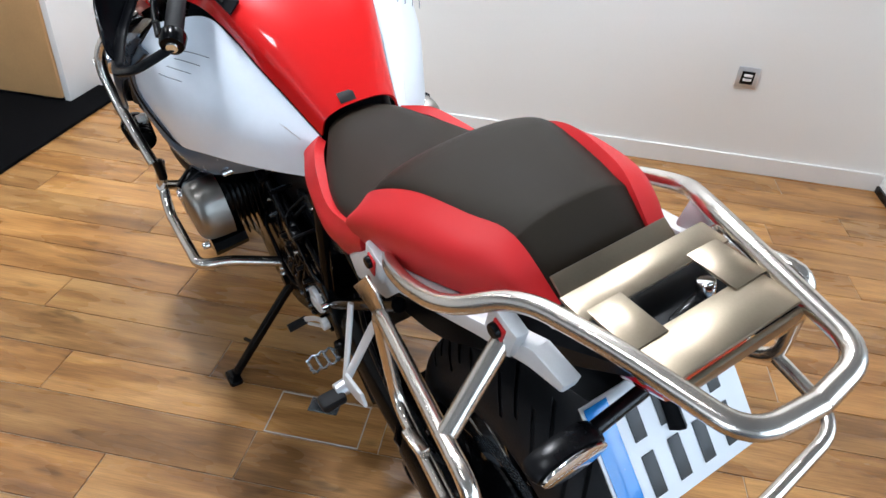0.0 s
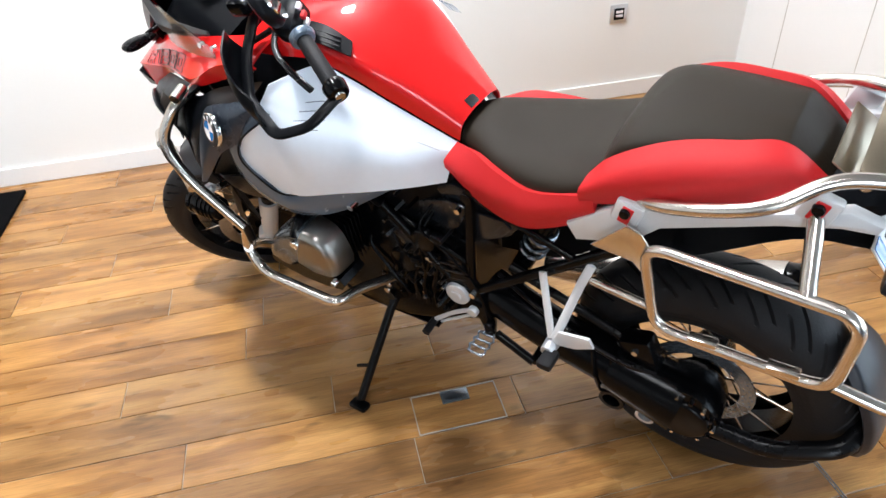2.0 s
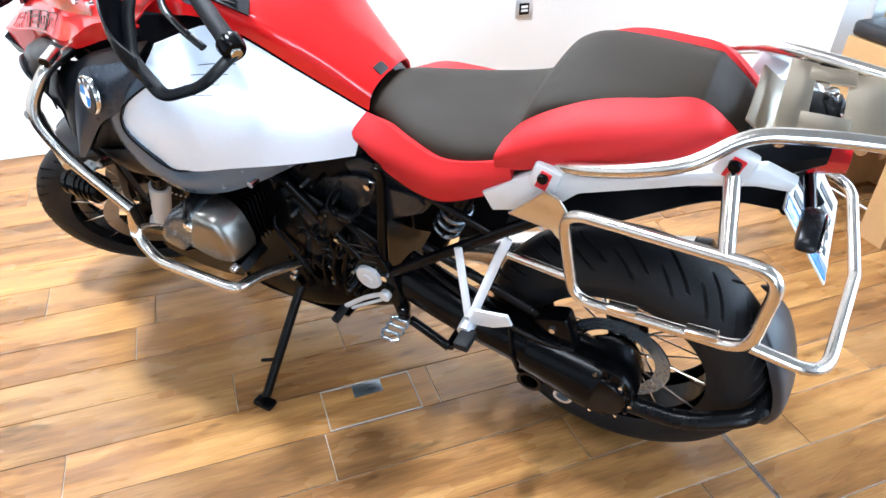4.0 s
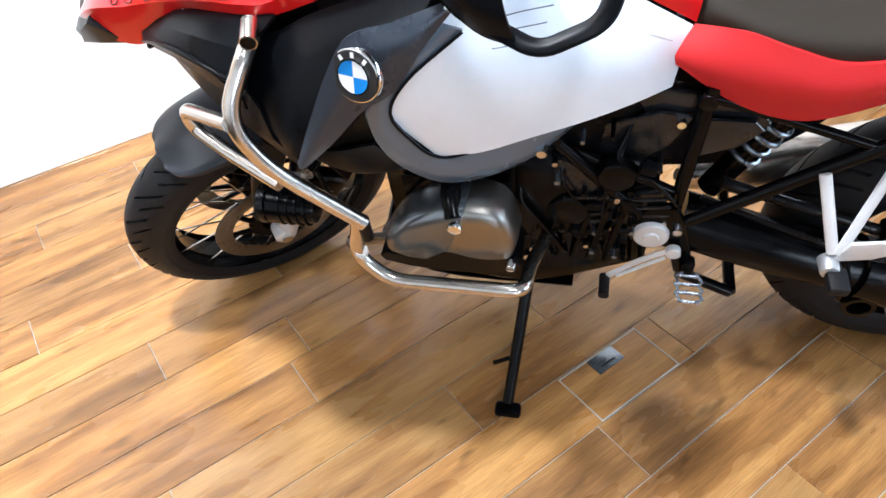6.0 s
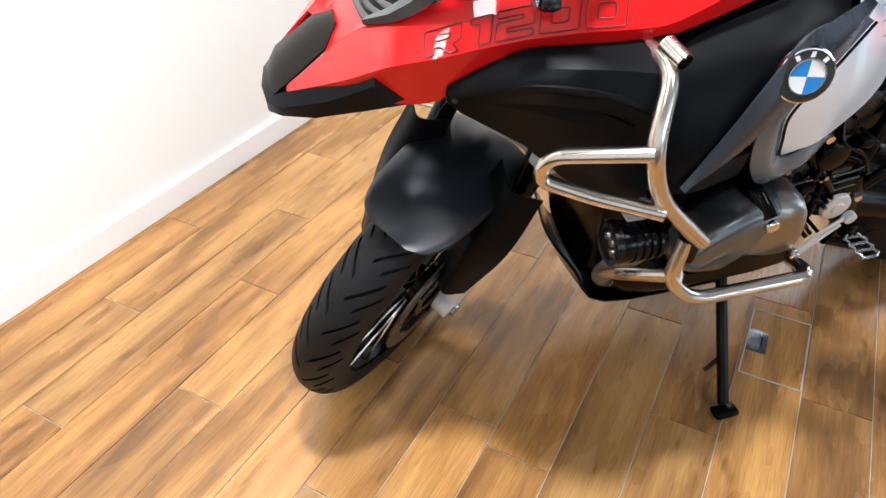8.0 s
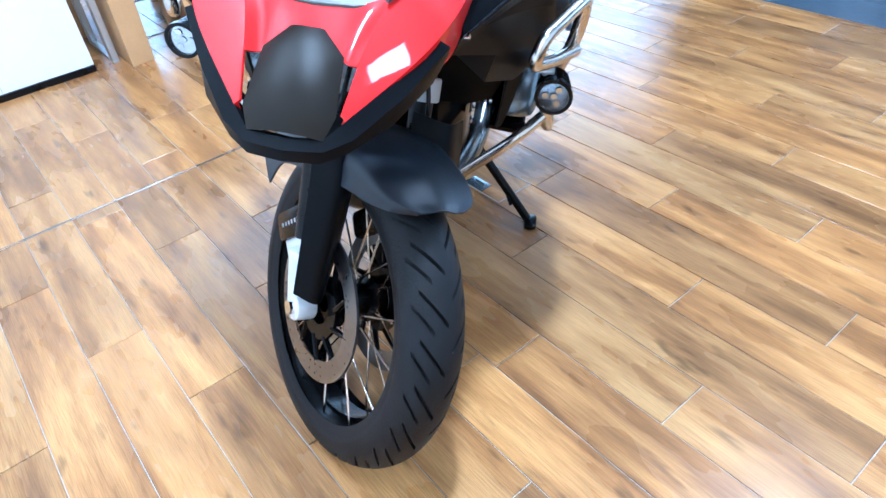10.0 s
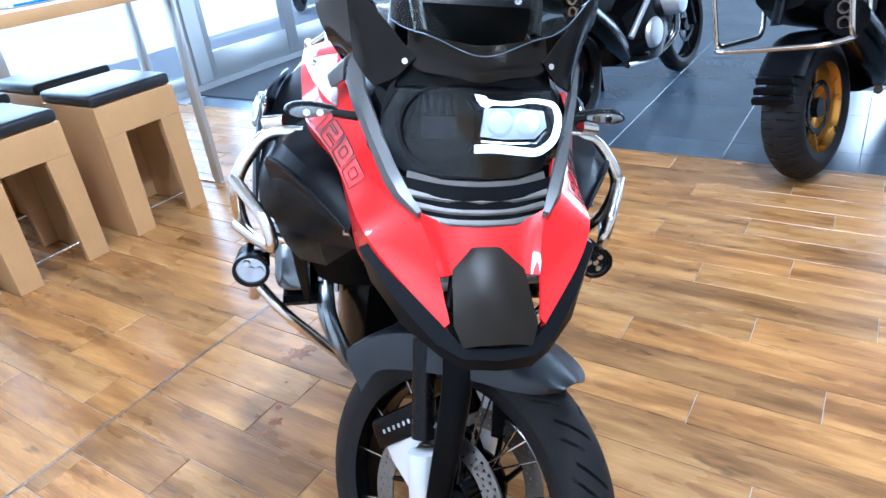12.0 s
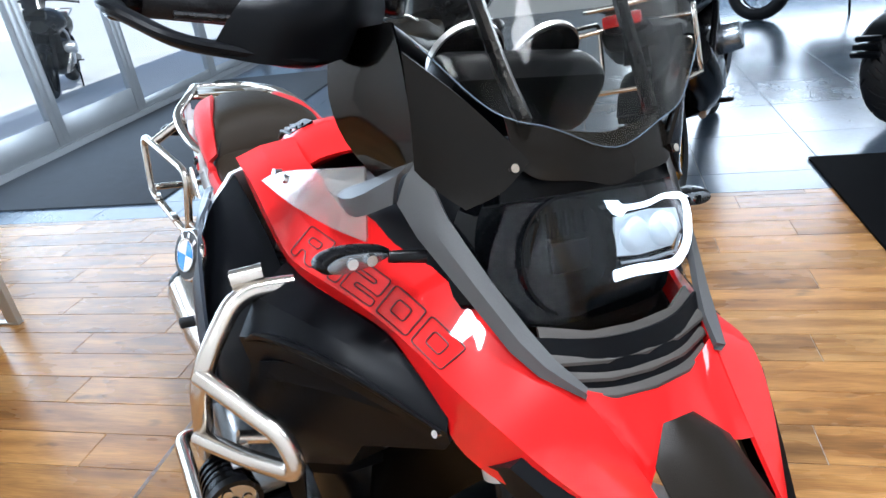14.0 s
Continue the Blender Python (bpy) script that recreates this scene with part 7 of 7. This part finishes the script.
    for s in (LEFT, RIGHT):
        part("footpeg", box((0.10, 0.04, 0.02), (s * 0.23, -0.28, 0.34), 0.005), BLACK_METAL, b)
        part("grab_rail", mirrored(tube(rounded([(0.14, -0.60, 0.90), (0.17, -0.80, 0.96), (0.15, -1.06, 0.985), (0, -1.10, 0.985)], 0.06), 0.011, 12), s), STEEL, b)
        if racks:
            pf = part("pannier_frame", mirrored(tube(rounded([(0.21, -0.66, 0.88), (0.22, -0.70, 0.64), (0.27, -1.02, 0.66), (0.27, -1.02, 0.92)], 0.05, 6, True), 0.0105, 12, True), s), STEEL, b, "steel pannier frame")
            part("link_bar", mirrored(tube(rounded([(0.27, -1.02, 0.66), (0.22, -1.12, 0.66), (0, -1.13, 0.66)], 0.05), 0.0105, 12), s), STEEL, pf)
            part("stay", mirrored(tube([(0.12, -0.90, 0.88), (0.262, -0.95, 0.88)], 0.0105, 12), s), STEEL, pf)
    return b


plain_bike("motorcycle", "black adventure motorcycle with gold spoked wheels and lugged tyres", (-1.11, -2.84, 0), 164, -9, BLACK_SATIN, GOLD, GUNMETAL, True, True)
roadster = plain_bike("motorcycle", "black roadster with bright silver engine covers", (0.26, -3.13, 0), 170, -6, BLACK_SATIN, BLACK_METAL, ALUMINIUM)
plain_bike("motorcycle", "dark blue touring motorcycle on its side stand", (-2.95, -3.45, 0), 120, -8, BLUE_PAINT, BLACK_METAL, ALUMINIUM)
plain_bike("motorcycle", "black motorcycle standing at the back of the showroom", (-2.9, -6.4, 0), 60, -8, BLACK_PLASTIC, BLACK_METAL, GUNMETAL)

XF = ROOM


def parked_car(u, v, heading, paint, label):
    global XF
    XF = ROOM @ pose(u, v, -0.038, 0, 0, heading)
    c = thing("car", label, "car")

    def body_ring(y, half, low, belt, top, tuck):
        return [(half, y, low + 0.1), (half, y, belt), (half - tuck, y, top), (0, y, top + 0.02), (-(half - tuck), y, top), (-half, y, belt), (-half, y, low + 0.1), (-half * 0.7, y, low), (half * 0.7, y, low)]

    part("body", loft([body_ring(-2.1, 0.75, 0.35, 0.75, 0.92, 0.12), body_ring(-1.6, 0.87, 0.20, 0.85, 1.05, 0.10), body_ring(-0.9, 0.90, 0.18, 0.90, 1.42, 0.22), body_ring(0.2, 0.90, 0.18, 0.90, 1.46, 0.22), body_ring(1.0, 0.89, 0.18, 0.88, 1.02, 0.14), body_ring(1.8, 0.85, 0.20, 0.76, 0.86, 0.12), body_ring(2.1, 0.72, 0.32, 0.62, 0.70, 0.10)], 4, 3), paint, c)
    for y in (-1.3, 1.35):
        for s in (LEFT, RIGHT):
            w = part("wheel", moved(between((-0.11, 0, 0), (0.11, 0, 0), 0.315, seg=36, bevel=0.03), s * 0.80, y, 0.316), RUBBER, c)
            part("rim", moved(between((-0.02, 0, 0), (0.02, 0, 0), 0.21, seg=30, bevel=0.008), s * 0.905, y, 0.316), ALUMINIUM, w)
    for s in (LEFT, RIGHT):
        part("side_window", mirrored(patch([[(0.905, -0.95, 0.93), (0.905, 0.0, 0.93), (0.90, 0.75, 0.93)], [(0.74, -0.85, 1.36), (0.72, 0.0, 1.42), (0.78, 0.45, 1.30)]], 3, 4, 0.01), s), LENS_DARK, c)
    XF = ROOM
    return c


parked_car(9.6, 2.6, 12, SILVER_PAINT, "silver car parked outside the shop front")
copy_thing(roadster, ROOM @ pose(6.6, -7.0, -0.036, 0, 0, 30) @ pose(0, 0, 0, 0, -6, 0) @ (ROOM @ pose(0.26, -3.13, 0, 0, 0, 170) @ pose(0, 0, 0, 0, -6, 0)).inverted() @ Matrix.Translation(roadster.location))


# ---- floors, plank by plank and tile by tile ----
XF = ROOM
PLANK_W, PLANK_L, EDGE_V, GAP = 0.146, 0.92, -2.20, 0.0022
floor = structure("floor", block(-4.6, WINDOW_U + 0.1, EDGE_V + 0.002, WALL_V, -0.06, -0.0035), GROUT, "wood-look tile floor with worn brown planks", "floor")
slate = structure("slate_floor", block(-4.6, WINDOW_U + 0.1, -9.06, EDGE_V, -0.06, -0.0035), SLATE_GROUT, "dark slate tile floor with pale joints", "floor")


def piece(name, w, d, h):
    """One floor piece about its middle, its top at z = 0, with a worn edge."""
    bm = bmesh.new()
    e = 0.0012
    a = [bm.verts.new((x * w / 2, y * d / 2, -h)) for x, y in ((-1, -1), (1, -1), (1, 1), (-1, 1))]
    b = [bm.verts.new((x * w / 2, y * d / 2, -e)) for x, y in ((-1, -1), (1, -1), (1, 1), (-1, 1))]
    c = [bm.verts.new((x * (w / 2 - e), y * (d / 2 - e), 0)) for x, y in ((-1, -1), (1, -1), (1, 1), (-1, 1))]
    for lo, hi in ((a, b), (b, c)):
        for i in range(4):
            bm.faces.new((lo[i], lo[(i + 1) % 4], hi[(i + 1) % 4], hi[i]))
    bm.faces.new(c)
    me = bpy.data.meshes.new(name)
    bm.to_mesh(me)
    bm.free()
    return me


pick = random.Random(11)
JOINT_U = 0.752
plank_mesh = {}
row, v = 0, 0.181 - PLANK_W * 17
while v < WALL_V - 0.02:
    lo, hi = max(v, EDGE_V), min(v + PLANK_W, WALL_V)
    start = -0.60 - PLANK_L * 6 + (row * 0.37 + pick.uniform(-0.04, 0.04)) % 1.0 * PLANK_L if row != 17 else -0.60 - PLANK_L * 4
    u = start
    while u < WINDOW_U:
        ends = [u, u + PLANK_L]
        if ends[0] < JOINT_U < ends[1]:
            ends.insert(1, JOINT_U)
        for u0, u1 in zip(ends, ends[1:]):
            u0, u1 = max(u0, -4.59), min(u1, WINDOW_U)
            if u1 - u0 < 0.03 or hi - lo < 0.02:
                continue
            key = (round(u1 - u0, 2), round(hi - lo, 2))
            if key not in plank_mesh:
                plank_mesh[key] = piece("plank", u1 - u0 - GAP, hi - lo - GAP, 0.003)
                plank_mesh[key].materials.append(WOOD_TILE)
            ob = new("plank", plank_mesh[key])
            ob.parent = floor
            ob.matrix_local = ROOM @ Matrix.Translation(((u0 + u1) / 2, (lo + hi) / 2, -pick.uniform(0.0, 0.0004)))
        u += PLANK_L
    v += PLANK_W
    row += 1

tile_mesh = piece("tile", 0.6 - 0.003, 0.6 - 0.003, 0.003)
tile_mesh.materials.append(SLATE)
cut_mesh = piece("tile", 0.6 - 0.003, 0.25 - 0.003, 0.003)
cut_mesh.materials.append(SLATE)
for i in range(-8, 7):
    for j in range(0, 12):
        u0, v0, deep = 0.10 + 0.6 * i, EDGE_V - 0.25 - 0.6 * j, 0.6 if j else 0.25
        if u0 < -4.6 or u0 + 0.6 > WINDOW_U:
            continue
        ob = new("tile", tile_mesh if j else cut_mesh)
        ob.parent = slate
        ob.matrix_local = ROOM @ Matrix.Translation((u0 + 0.3, v0 + deep / 2, -pick.uniform(0, 0.0003)))

# socket box set into the floor: a tiled lid in a steel rim, with a hinged plate
hatch = thing("floor_socket_box", "floor socket box with tiled lid and steel flap", "floor box", at=(-0.065, -0.33, 0))
for u0, u1, v0, v1 in ((-0.19, 0.058, -0.402, -0.399), (-0.19, 0.058, -0.266, -0.263), (-0.19, -0.187, -0.3985, -0.2665), (0.055, 0.058, -0.3985, -0.2665)):
    part("rim", block(u0, u1, v0, v1, 0.0, 0.0022), GROUT, hatch, smooth=False)
part("flap", block(-0.105, -0.025, -0.312, -0.266, 0.0, 0.0030, 0.001), GUNMETAL, hatch, "brushed steel flap")
part("flap_slot", block(-0.085, -0.045, -0.300, -0.296, 0.0031, 0.0040), BLACK_METAL, hatch)

for du in (-0.004, 0.004):
    structure("trim", block(JOINT_U + du - 0.0015, JOINT_U + du + 0.0015, EDGE_V, WALL_V - 0.016, -0.003, 0.0006), GUNMETAL, "thin metal movement joint in the floor", "trim")

# dried drips under the machine
drops = random.Random(3)
spill = thing("spill_stain", "dried orange-brown spill on the floor planks", "stain", at=(0.41, -0.05, 0))
for cu, cv, r in ((0.430, -0.030, 0.046), (0.410, -0.070, 0.030), (0.446, 0.012, 0.022), (0.260, 0.250, 0.026), (0.256, 0.298, 0.022), (0.300, 0.200, 0.014), (0.50, -0.02, 0.010), (0.36, 0.10, 0.010), (0.33, 0.26, 0.012)):
    ring_pts = []
    for k in range(18):
        a = 2 * math.pi * k / 18
        q = r * drops.uniform(0.55, 1.15)
        ring_pts.append((cu + q * math.cos(a), cv + 0.7 * q * math.sin(a)))
    part("blot", moved(slab(ring_pts, 0.0005, 0), 0, 0, 0.0002), STAIN, spill, smooth=False)
